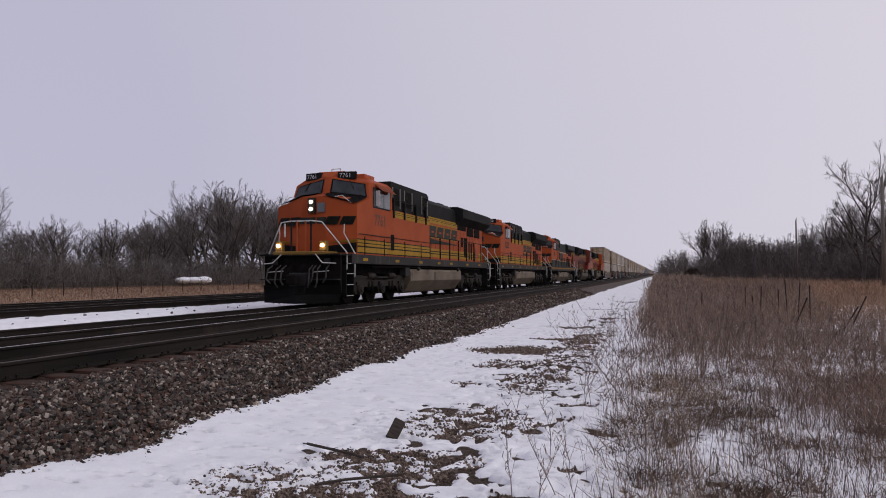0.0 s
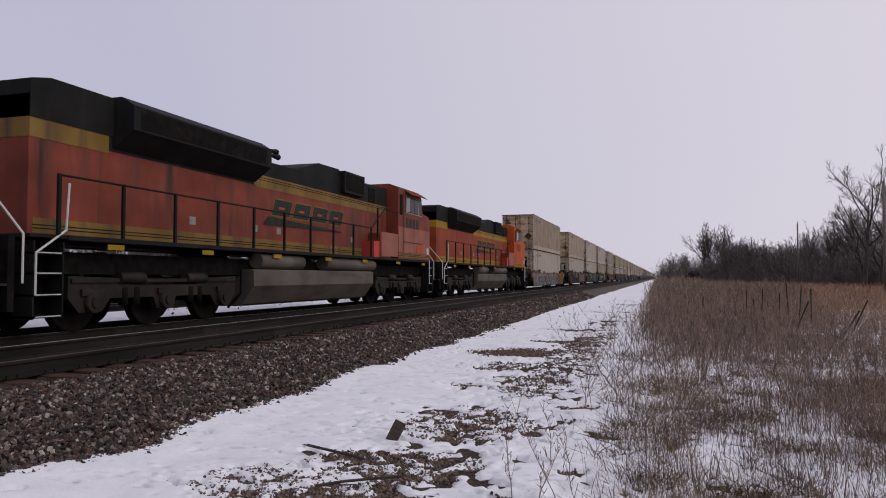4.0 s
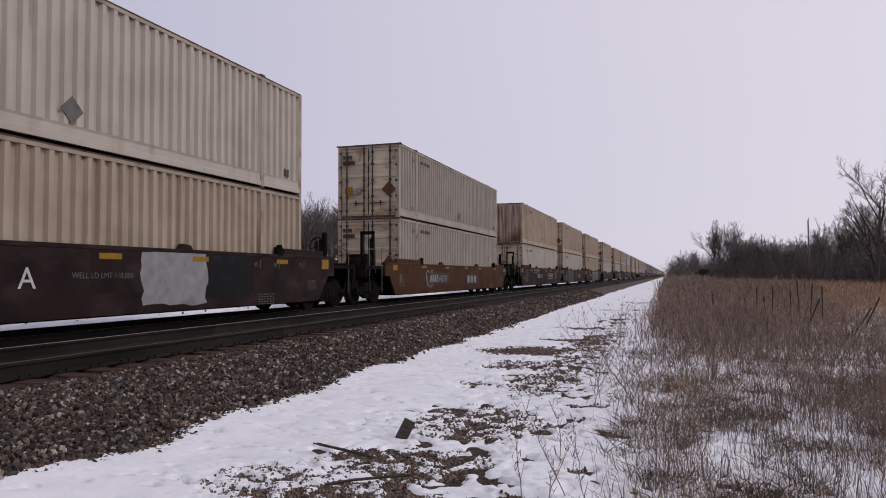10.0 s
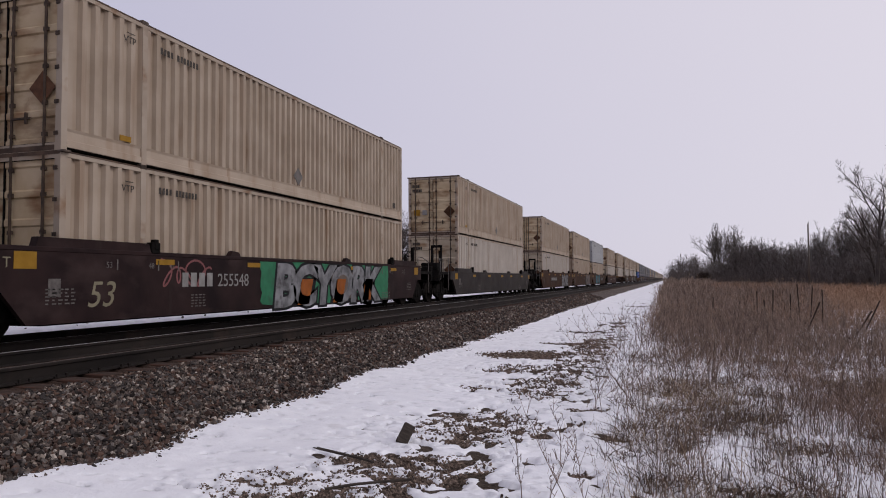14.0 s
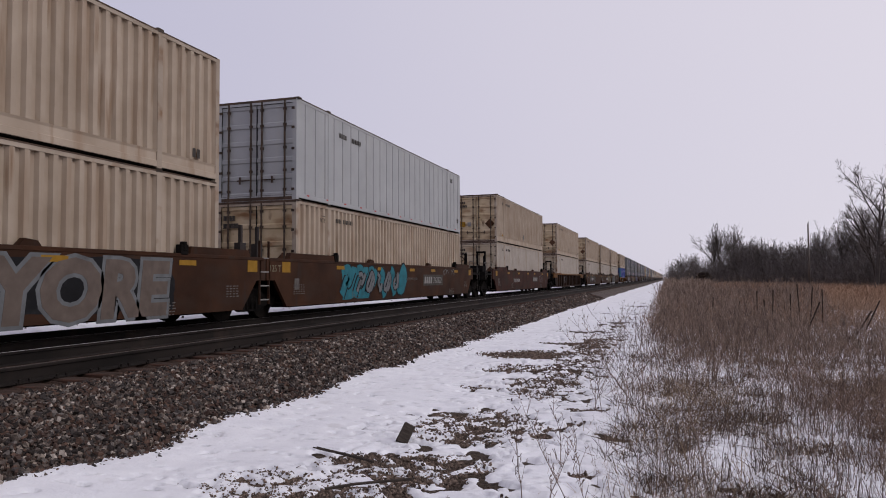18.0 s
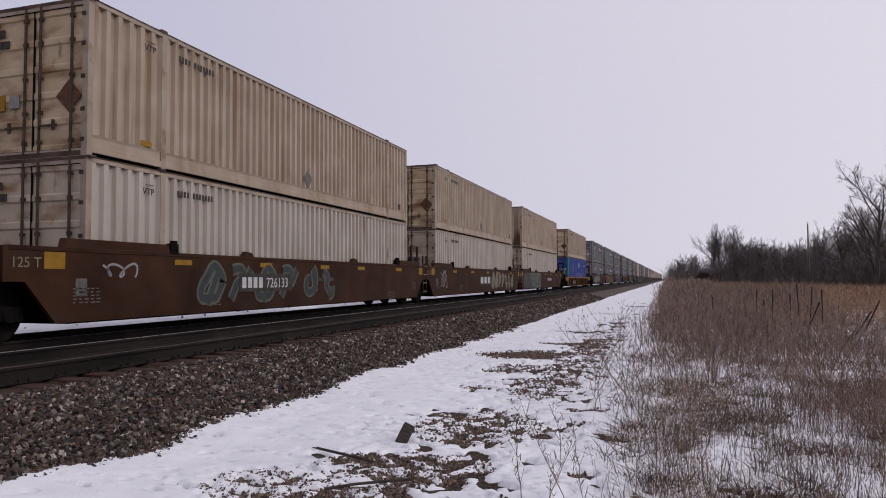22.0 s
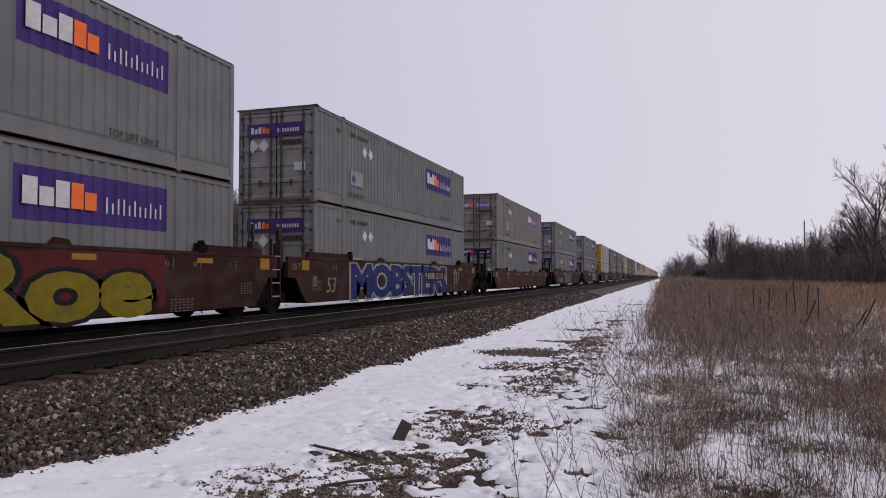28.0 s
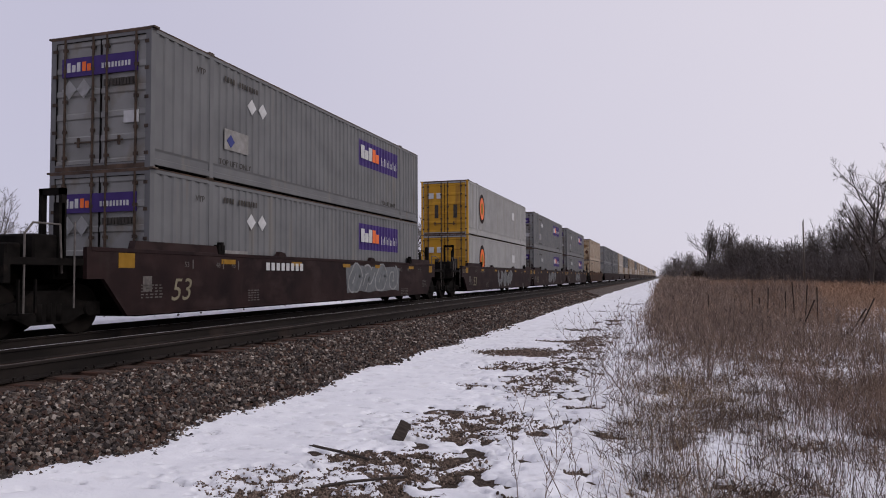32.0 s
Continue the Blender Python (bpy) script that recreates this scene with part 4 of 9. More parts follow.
            if way > 0:
                bm = bmesh.new()
                rod(bm, (0.55, tip + 0.55, 1.06), (0.55, tip + 0.55, 2.1), 0.05)
                part("brake_stand", bm, STEEL_DARK, c)
                bm = bmesh.new()
                for i in range(12):
                    a0, a1 = i * math.pi / 6, (i + 1) * math.pi / 6
                    rod(bm, (0.55 + 0.28 * math.cos(a0), tip + 0.63, 1.95 + 0.28 * math.sin(a0)), (0.55 + 0.28 * math.cos(a1), tip + 0.63, 1.95 + 0.28 * math.sin(a1)), 0.018, sides=5)
                for a0 in (0.3, 1.87, 3.44, 5.0):
                    rod(bm, (0.55, tip + 0.63, 1.95), (0.55 + 0.28 * math.cos(a0), tip + 0.63, 1.95 + 0.28 * math.sin(a0)), 0.014, sides=5)
                part("brake_wheel", bm, STEEL_DARK, c)
                part("brake_reservoir", rod(bmesh.new(), (-0.9, tip + 0.5, 1.28), (0.2, tip + 0.5, 1.28), 0.2, sides=12), STEEL_DARK, c)
        else:
            if way > 0:
                bogie(c, tip - 0.05, simple=simple)
            if simple:
                continue
            part("articulation", boxes((-0.45, 0.45, min(tip, tip + way * 0.1), max(tip, tip + way * 0.1), 0.75, 1.2)), STEEL_DARK, c)
            for s in (-1, 1):
                part("guide_post", boxes((s * 0.85, s * 1.02, tip - way * 0.35 - 0.13, tip - way * 0.35 + 0.13, 1.06, 1.95), (s * 0.9, s * 0.98, tip - way * 0.35 - 0.04, tip - way * 0.35 + 0.04, 1.9, 2.4)), GREY_WELL, c)
            if way > 0:
                ladder = part("ladder", boxes((1.40, 1.45, tip - 0.26, tip - 0.22, 0.4, 2.0), (1.40, 1.45, tip + 0.16, tip + 0.20, 0.4, 2.0)), paint, c)
                for z in (0.5, 0.85, 1.2, 1.55):
                    part("rung", boxes((1.43, 1.455, tip - 0.22, tip + 0.16, z, z + 0.03)), GREY_MARK, ladder)
    return c


def stroke_strip(bm, points, width, x):
    """A flat band along (y, z) points."""
    pts = [Vector((0, y, z)) for y, z in points]
    left, right = [], []
    for i, p in enumerate(pts):
        d = (pts[min(i + 1, len(pts) - 1)] - pts[max(i - 1, 0)]).normalized()
        n = Vector((0, -d.z, d.y)) * width / 2
        left.append(bm.verts.new((x, *(p + n).yz)))
        right.append(bm.verts.new((x, *(p - n).yz)))
    for i in range(len(pts) - 1):
        f = bm.faces.new((left[i], left[i + 1], right[i + 1], right[i]))
        if f.normal.x < 0:
            f.normal_flip()


def rounded(points, times=2):
    """Cuts the corners of a line of points."""
    for k in range(times):
        out = [points[0]]
        for (a, b), (p, q) in zip(points, points[1:]):
            out += [(a * 0.75 + p * 0.25, b * 0.75 + q * 0.25), (a * 0.25 + p * 0.75, b * 0.25 + q * 0.75)]
        points = out + [points[-1]]
    return points


def graffiti(car, y0, y1, z0, z1, fill, outline, back=None, letters=5, fat=0.5, seed=1, x=1.452, lean=0.15):
    """Spray-painted bubble forms along a car's side, none of them real letters."""
    r = random.Random(seed)
    bf, bo = bmesh.new(), bmesh.new()
    w, h = (y1 - y0) / letters, z1 - z0
    for i in range(letters):
        cy, cz = y0 + (i + 0.5) * w, (z0 + z1) / 2 + r.uniform(-0.04, 0.04) * h
        a, b = w * 0.32, h * 0.36
        style = r.randrange(4)
        curves = []
        if style == 0:
            curves = [[(cy - a, cz + b), (cy + a * 0.2, cz + b * 0.55), (cy - a * 0.5, cz - b * 0.1), (cy + a, cz - b)], [(cy + a * 0.3, cz - b * 1.05), (cy + a * 1.1, cz - b * 0.9), (cy + a * 0.9, cz - b * 0.2)]]
        elif style == 1:
            curves = [[(cy + a * (1 + 0.3 * math.sin(2 * t)) * math.cos(t), cz + b * (1 - 0.25 * math.sin(3 * t)) * math.sin(t)) for t in np.linspace(0.2, 6.6, 14)], [(cy - a * 0.3, cz - b * 1.15), (cy + a * 0.5, cz + b * 0.9)]]
        elif style == 2:
            curves = [[(cy - a, cz - b), (cy - a * 0.3, cz + b * 0.4), (cy + a * 0.2, cz - b * 0.3), (cy + a, cz + b)], [(cy - a * 1.1, cz + b * 0.9), (cy - a * 0.2, cz + b * 1.05), (cy + a * 0.3, cz + b * 0.6)]]
        else:
            curves = [[(cy + a * t / 6 * math.cos(t), cz + b * t / 6 * math.sin(t)) for t in np.linspace(1.5, 7.5, 13)], [(cy + a * 0.4, cz + b), (cy + a * 1.1, cz - b * 0.8)]]
        for k, cur in enumerate(curves):
            cur = rounded([(p[0] + lean * (p[1] - cz), p[1]) for p in cur])
            lift = 0.0006 * (k + 3 * (i % 2))
            stroke_strip(bo, cur, min(w, h) * (fat * 0.62 + 0.1), x + 0.004 + lift)
            stroke_strip(bf, cur, min(w, h) * fat * 0.55, x + 0.009 + lift)
    g = tagged(part("graffiti", bf, fill, car, "spray-painted bubble graffiti"), kind="stuff")
    part("graffiti_outline", bo, outline, g)
    if back:
        bb = bmesh.new()
        pts = [(y0 + (y1 - y0) * t, r.uniform(0.35, 0.65)) for t in np.linspace(-0.03, 1.03, 2 * letters + 1)]
        stroke_strip(bb, [(y, z0 + h * 0.5 + (q - 0.5) * 0.3 * h) for y, q in pts], h * 0.95, x)
        part("graffiti_cloud", bb, back, g)
    return g


def spray(name, c):
    """Dulled spray paint with worn, dusty patches."""
    return surface(name, tuple(v * 0.5 for v in c), tuple(v * 0.72 for v in c), 4.0, 0.6, dirt=tuple(v * 0.3 + 0.02 for v in c), dirt_amount=0.2, dirt_scale=3)


S_WHITE, S_TEAL, S_BLACK = spray("white_spray_paint", (0.42, 0.42, 0.42)), spray("teal_spray_paint", (0.055, 0.23, 0.17)), spray("black_spray_paint", (0.012, 0.012, 0.014))
S_BLUE, S_PINK, S_YELLOW = spray("blue_spray_paint", (0.035, 0.24, 0.30)), spray("pink_spray_paint", (0.34, 0.13, 0.13)), spray("yellow_spray_paint", (0.27, 0.205, 0.016))
S_GREY, S_NAVY, S_TAN, S_GREEN = spray("grey_spray_paint", (0.22, 0.23, 0.24)), spray("navy_spray_paint", (0.02, 0.03, 0.16)), spray("tan_spray_paint", (0.34, 0.30, 0.20)), spray("green_spray_paint", (0.05, 0.26, 0.13))


def car_marks(c, fifty, tons, top):
    """Load lines, yellow reflectors and stencils on the camera's side of a well car."""
    x = 1.453
    for y in (2.2, 5.4, 8.6, 11.2, 14.6):
        bars(c, "reflector", YELLOW_MARK, [(y, y + 0.55, top - 0.24, top - 0.13)], x)
    for y in (-1.0, BOX_L + 0.95):
        bars(c, "reflector", YELLOW_MARK, [(y, y + 0.42, top - 0.36, top - 0.08)], x)
    for y, n in ((0.9, "53"), (2.0, "48"), (2.6, "45"), (BOX_L - 2.6, "45"), (BOX_L - 1.7, "48"), (BOX_L - 0.4, "53")):
        if fifty:
            numerals(c, n, STENCIL, y, top - 0.32, 0.16, x, "stencil")
            bars(c, "stencil", STENCIL, [(y + 0.26, y + 0.29, top - 0.36, top - 0.16)], x)
    for y, w, z in ((-0.4, 0.8, 0.62), (3.3, 0.7, 0.45), (BOX_L + 0.1, 0.7, 0.62), (BOX_L - 2.4, 0.9, 0.3)):
        bars(c, "stencil", STENCIL, [(y + k * 0.13, y + k * 0.13 + 0.05 + 0.012 * ((i * 7 + k * 3) % 5), z + i * 0.06, z + i * 0.06 + 0.024) for i in range(5) for k in range(int(w / 0.14))], x, "small worn lines of writing")
    bars(c, "placard", STENCIL, [(-0.35, -0.1, 0.75, 1.05)], x)
    if fifty:
        numerals(c, "53", S_TAN, 0.45, 0.55, 0.66, x, shear=0.25)
    if tons:
        numerals(c, "125 T", S_TAN, -1.62, top - 0.34, 0.24, x, "stencil")
        numerals(c, "WELL LD LMT 118,000", STENCIL, 8.0, 0.98, 0.15, x, "stencil")


def car_number(c, y0, z, h, letters, number, material=None, panel=None, slant=0.22, x=1.452):
    """A reporting mark: plain blocks for the owner's letters, then the number."""
    w = h * 0.92
    y1 = y0 + letters * w
    if panel:
        bars(c, "mark_panel", panel, [(y0 - 0.12, y1 + 0.35 * h + len(number) * 0.74 * h + 0.14, z - 0.09, z + h + 0.09)], x, "dark number panel")
    bm = bmesh.new()
    for k in range(letters):
        a = y0 + k * w
        prism(bm, [(a, z), (a + 0.7 * w, z), (a + 0.7 * w + slant * h, z + h), (a + slant * h, z + h)], x + 0.005, x + 0.007)
    tagged(part("reporting_mark", bm, material or WHITE_MARK, c), kind="stuff")
    numerals(c, number, material or WHITE_MARK, y1 + 0.35 * h, z, h * 1.38, x + 0.006, "car_number", shear=slant)


def tag_bars(c, y0, y1, z, h, n, material, panel=None):
    """A reporting mark as plain bars, on a dark panel where there is one."""
    if panel:
        bars(c, "mark_panel", panel, [(y0 - 0.15, y1 + 0.1, z - 0.07, z + h + 0.07)], 1.452)
    bars(c, "reporting_mark", material, code_bars(y0, z, y1 - y0, h, n), 1.457)


def scribble(c, y0, y1, z0, z1, material, seed, fat=0.045):
    """A thin sprayed scrawl that spells nothing."""
    r = random.Random(seed)
    n, turns = int((y1 - y0) * 34), (y1 - y0) * 1.9
    a, b, mid = min(0.34, (y1 - y0) * 0.2), (z1 - z0) * 0.5, (z0 + z1) / 2
    sway = [r.uniform(0.45, 1.0) for k in range(int(turns) + 3)]
    pts = []
    for i in range(n):
        q = i / (n - 1)
        k = q * turns
        big = sway[int(k)] * (1 - k % 1) + sway[int(k) + 1] * (k % 1)
        pts.append((y0 + a + (y1 - y0 - 2 * a) * q + a * 0.8 * big * math.sin(6.283 * k), mid + b * big * math.cos(6.283 * k + 0.8 * math.sin(2.1 * k + seed))))
    bm = bmesh.new()
    stroke_strip(bm, pts, fat, 1.4545)
    return tagged(part("graffiti", bm, material, c, "thin sprayed scrawl"), kind="stuff")


def word_graffiti(c, text, y0, y1, z0, z1, fill, outline, label="large silver sprayed capitals outlined in black", shear=0.0, wide=1.0):
    """Fat sprayed capitals fitted to a length of the side."""
    made = []
    for off, m, x, nm in ((0.10, outline, 1.453, "graffiti"), (0.05, fill, 1.457, "graffiti_fill")):
        cu = bpy.data.curves.new(nm, "FONT")
        cu.body, cu.size, cu.extrude, cu.offset, cu.fill_mode, cu.resolution_u, cu.shear, cu.space_character = text, 1.0, 0.002, off, "FRONT", 3, shear, wide
        ob = new(nm, cu)
        me = bpy.data.meshes.new_from_object(ob)
        bpy.data.objects.remove(ob)
        if not made:
            xs = [v.co.x for v in me.vertices]
            fit = ((y1 - y0) / (max(xs) - min(xs)), (z1 - z0) / 0.80, min(xs))
        me.transform(pose(x, y0, z0 + 0.04, 90, 0, 90) @ Matrix.Diagonal((fit[0], fit[1], 1, 1)) @ Matrix.Translation((-fit[2], 0, 0)))
        me.materials.append(m)
        made.append(new(nm, me))
        made[-1].parent = c if len(made) == 1 else made[0]
    tagged(made[0], label, kind="stuff")
    tagged(made[1], kind="stuff")


S_SILVER = surface("silver_spray_paint", (0.10, 0.10, 0.105), (0.27, 0.27, 0.28), 2.6, 0.6, dirt=(0.055, 0.05, 0.05), dirt_amount=0.35, dirt_scale=5)
S_SAGE, S_DIM = spray("sage_spray_paint", (0.17, 0.185, 0.15)), spray("dim_grey_spray_paint", (0.075, 0.085, 0.085))
S_BROWNGREY = spray("brown_grey_spray_paint", (0.20, 0.155, 0.13))
S_RED, S_ORANGE = spray("red_spray_paint", (0.12, 0.016, 0.018)), spray("orange_spray_paint", (0.42, 0.12, 0.02))


def blotch(c, material, y0, y1, z0, z1, x, label, seed):
    """A rolled-on paint patch with an uneven edge."""
    r = random.Random(seed)
    edge = []
    for ya, za, yb, zb in ((y0, z0, y1, z0), (y1, z0, y1, z1), (y1, z1, y0, z1), (y0, z1, y0, z0)):
        for k in range(7):
            t = k / 7
            edge.append((ya + (yb - ya) * t + r.uniform(-0.07, 0.07), za + (zb - za) * t + r.uniform(-0.05, 0.05)))
    part("primer_patch", prism(bmesh.new(), edge, x, x + 0.003), material, c, label)


def block_letters(c, y0, y1, z0, z1):
    """Huge teal sprayed letters with splayed feet on a dark blue cloud."""
    forms = (((0, .95), (.14, .97), (.14, .86), (.25, .87), (.27, .97), (.35, .97), (.34, .68), (.285, .62), (.25, 0), (.215, 0), (.235, .28), (.145, 0), (.20, .55), (.02, .58), (0, .75)),
             ((.36, .98), (.42, .98), (.42, .65), (.435, .65), (.435, .98), (.50, .98), (.53, .3), (.56, 0), (.44, 0), (.43, .3), (.39, 0), (.28, 0), (.345, .5)),
             ((.505, .95), (.68, .95), (.68, .7), (.70, 0), (.585, 0), (.56, .35), (.53, .5)),
             ((.70, .95), (.92, .93), (.92, .75), (.90, .55), (.87, .45), (.885, .38), (1.0, .42), (.99, 0), (.85, 0), (.84, .3), (.80, .4), (.77, 0), (.69, 0), (.72, .5)))
    holes = (((.60, .7), (.655, .7), (.635, .2), (.61, .2)), ((.755, .62), (.87, .68), (.87, .6), (.755, .54)))
    at = lambda p: (y0 + p[0] * (y1 - y0), z0 + p[1] * (z1 - z0))
    cloud = bmesh.new()
    stroke_strip(cloud, [at((q, 0.5 + 0.08 * math.sin(q * 23))) for q in np.linspace(-0.05, 1.05, 16)], (z1 - z0) * 0.8, 1.452)
    back = tagged(part("graffiti", cloud, S_NAVY, c, "huge teal sprayed block letters outlined in black"), kind="stuff")
    edge = bmesh.new()
    for k, form in enumerate(forms):
        bm = bmesh.new()
        bm.faces.new([bm.verts.new((1.456 + 0.0006 * k, *at(p))) for p in form])
        for f in bm.faces:
            f.normal_update()
            if f.normal.x < 0:
                f.normal_flip()
        part("letter", bm, S_TEAL, back)
        for a, b in zip(form, form[1:] + form[:1]):
            stroke_strip(edge, [at(a), at(b)], 0.05, 1.460)
    for hole in holes:
        edge.faces.new([edge.verts.new((1.461, *at(p))) for p in hole])
    part("graffiti_outline", edge, S_BLACK, back)


def paint_car(i, c):
    """What is sprayed and stencilled on the cars, one by one."""
    if i == 0:
        word_graffiti(c, "TARGETED", -1.15, 5.75, 0.33, 1.37, S_SILVER, S_BLACK)
        word_graffiti(c, "INDIVIDUALS", 6.05, 12.75, 0.36, 1.35, S_SILVER, S_BLACK)
        bars(c, "primer_patch", YELLOW_WELL, [(-0.7, 0.6, 0.45, 1.15)], 1.4515, "bare yellow primer patch")
    elif i == 1:
        scribble(c, 2.8, 4.6, 1.0, 1.5, S_WHITE, 4), scribble(c, 5.2, 7.0, 1.1, 1.5, S_WHITE, 5)
        graffiti(c, 9.0, 14.9, 0.40, 1.46, S_PINK, S_WHITE, S_DIM, letters=8, fat=0.5, seed=3)
        tag_bars(c, 4.7, 7.0, 0.98, 0.22, 9, GREY_MARK)
    elif i == 2:
        scribble(c, 3.4, 7.6, 0.6, 1.45, S_WHITE, 6, 0.07)
        block_letters(c, 8.75, 13.8, 0.34, 1.46)
        tag_bars(c, 4.4, 6.6, 0.98, 0.22, 9, GREY_MARK)
    elif i == 3:
        graffiti(c, 2.1, 4.6, 0.5, 1.45, S_TAN, S_GREY, letters=3, fat=0.6, seed=10)
        tag_bars(c, 4.8, 6.6, 0.95, 0.24, 9, WHITE_MARK)
        blotch(c, S_WHITE, 9.7, 11.7, 0.42, 1.52, 1.453, "pale painted-out patch", 5)
        blotch(c, S_BLACK, 11.75, 13.4, 0.5, 1.5, 1.452, "dark painted-out patch", 6)
        scribble(c, 11.9, 13.2, 0.7, 1.45, S_TEAL, 12)
        numerals(c, "A", WHITE_MARK, 6.95, 0.82, 0.5, 1.453)
    elif i == 4:
        scribble(c, 2.4, 3.8, 0.45, 1.3, S_WHITE, 13)
        car_number(c, 3.2, 0.74, 0.30, 4, "645701", GREY_MARK, DARK_MARK)
        tag_bars(c, 9.0, 10.9, 0.65, 0.34, 3, GREY_MARK, DARK_MARK)
    elif i == 5:
        scribble(c, 0.0, 1.4, 0.95, 1.45, S_PINK, 14), scribble(c, 3.0, 6.0, 1.1, 1.5, S_WHITE, 15), scribble(c, 9.3, 10.7, 0.7, 1.4, S_PINK, 16), scribble(c, 13.2, 15.0, 0.6, 1.4, S_WHITE, 17)
        car_number(c, 5.0, 0.82, 0.28, 4, "255548", GREY_MARK, slant=0.0)
    elif i == 6:
        blotch(c, S_DIM, 2.5, 6.7, 0.4, 1.45, 1.4515, "dark sprayed shadow behind the letters", 19)
        word_graffiti(c, "BUEK", 2.7, 6.5, 0.36, 1.46, S_DIM, S_GREY, "grey bubble letters with a pale sprayed outline", 0.0, 0.86)
        scribble(c, 0.9, 2.4, 0.6, 1.4, S_GREY, 73, 0.03)
        scribble(c, 0.6, 2.3, 0.5, 1.4, S_PINK, 20), scribble(c, 8.0, 9.5, 0.6, 1.4, S_PINK, 21)
    elif i == 7:
        scribble(c, 2.0, 4.2, 0.8, 1.45, S_PINK, 22)
        blotch(c, S_GREEN, 6.0, 14.3, 0.36, 1.52, 1.4515, "green sprayed cloud behind the letters", 23)
        blotch(c, S_BROWNGREY, 9.9, 11.6, 0.4, 1.2, 1.4545, "brown sprayed patch", 24)
        word_graffiti(c, "BCYORK", 6.5, 13.9, 0.32, 1.52, S_SILVER, S_BLACK, "tall grey sprayed letters outlined in black on green", 0.12, 0.86)
        word_graffiti(c, "/ / /", 7.6, 13.2, 0.34, 1.05, S_ORANGE, S_BLACK, "orange sprayed slashes between the letters", -0.2)
        car_number(c, 3.0, 0.88, 0.30, 4, "255548", GREY_MARK, slant=0.0)
    elif i == 9:
        word_graffiti(c, "EONE", 9.8, 13.85, 0.38, 1.42, S_SILVER, S_BLACK, "fat pale sprayed letters outlined in black")
        tag_bars(c, 3.6, 6.6, 0.9, 0.22, 10, GREY_MARK, DARK_MARK)
    elif i == 10:
        blotch(c, S_BLACK, 9.7, 14.4, 0.45, 1.42, 1.4515, "dark sprayed shadow behind the letters", 27)
        word_graffiti(c, "YORE", 10.0, 14.4, 0.34, 1.46, S_BROWNGREY, S_GREY, "angular brown-grey sprayed letters edged in pale grey", 0.1)
    elif i == 11:
        blotch(c, S_BLUE, 2.6, 4.6, 0.4, 1.4, 1.4515, "blue sprayed cloud behind the letters", 29)
        graffiti(c, 2.5, 8.2, 0.36, 1.5, S_BLUE, S_BLACK, letters=6, fat=0.62, seed=29, lean=0.3)
        graffiti(c, 3.6, 7.4, 0.5, 1.3, S_GREY, S_BLACK, letters=5, fat=0.34, seed=30, lean=0.3, x=1.464)
        car_number(c, 10.3, 0.84, 0.28, 4, "767822", GREY_MARK, DARK_MARK)
        scribble(c, 12.6, 13.8, 1.15, 1.5, S_GREY, 71, 0.03), scribble(c, 13.9, 14.8, 1.2, 1.5, S_GREY, 72, 0.03)
    elif i == 12:
        tag_bars(c, 10.9, 12.6, 0.86, 0.24, 8, GREY_MARK, DARK_MARK), tag_bars(c, 4.0, 6.0, 0.8, 0.22, 9, GREY_MARK)
        scribble(c, 13.0, 15.4, 0.6, 1.4, S_GREY, 31, 0.03)
    elif i == 14:
        scribble(c, 0.0, 1.3, 1.0, 1.4, S_WHITE, 32)
        graffiti(c, 2.9, 9.6, 0.4, 1.4, S_DIM, S_SAGE, letters=6, fat=0.3, seed=33)
        car_number(c, 4.6, 0.82, 0.26, 4, "726133", WHITE_MARK, DARK_MARK, 0.0, 1.466)
    elif i == 15:
        scribble(c, 0.0, 1.5, 0.6, 1.45, S_WHITE, 34)
        tag_bars(c, 7.3, 9.6, 0.78, 0.34, 3, WHITE_MARK, DARK_MARK)
        graffiti(c, 9.7, 15.6, 0.4, 1.4, S_TAN, S_GREY, letters=7, fat=0.4, seed=35)
    elif i == 16:
        blotch(c, S_DIM, -0.2, 2.6, 0.34, 1.45, 1.4515, "dull grey painted-out patch", 36), blotch(c, S_SAGE, 2.7, 6.6, 0.36, 1.5, 1.452, "pale sage painted-out patch", 37)
        graffiti(c, 0.0, 6.6, 0.4, 1.4, S_DIM, S_GREY, letters=4, fat=0.3, seed=36)
        car_number(c, 9.9, 0.86, 0.24, 4, "726133", WHITE_MARK)
    elif i == 18:
        graffiti(c, 0.8, 9.0, 0.4, 1.45, S_WHITE, S_GREY, letters=8, fat=0.4, seed=38)
    elif i == 19:
        graffiti(c, 0.4, 6.4, 0.32, 1.55, S_BLACK, S_WHITE, S_ORANGE, letters=4, fat=0.6, seed=39, lean=0.35)
        blotch(c, S_RED, 6.6, 13.6, 0.45, 1.45, 1.4515, "red sprayed cloud behind the letters", 41)
        word_graffiti(c, "Roe", 8.6, 13.4, 0.30, 1.54, S_YELLOW, S_BLACK, "huge yellow sprayed letters edged in black")
    elif i == 20:
        word_graffiti(c, "MOBSTERS", 2.1, 12.7, 0.32, 1.52, S_NAVY, S_WHITE, "fat navy sprayed capitals outlined in white", 0.0, 0.92)
        scribble(c, 13.5, 14.8, 0.5, 1.45, S_WHITE, 43, 0.05)
        car_number(c, 9.9, 0.92, 0.26, 4, "253375", GREY_MARK, RED_WELL, 0.0, 1.463)
    elif i == 21:
        scribble(c, 2.0, 3.0, 0.6, 1.4, S_GREY, 44)
    elif i == 22:
        word_graffiti(c, "ALFR80", 1.25, 3.45, 0.46, 0.92, S_TAN, S_DIM, "cream sprayed letters", 0.12)
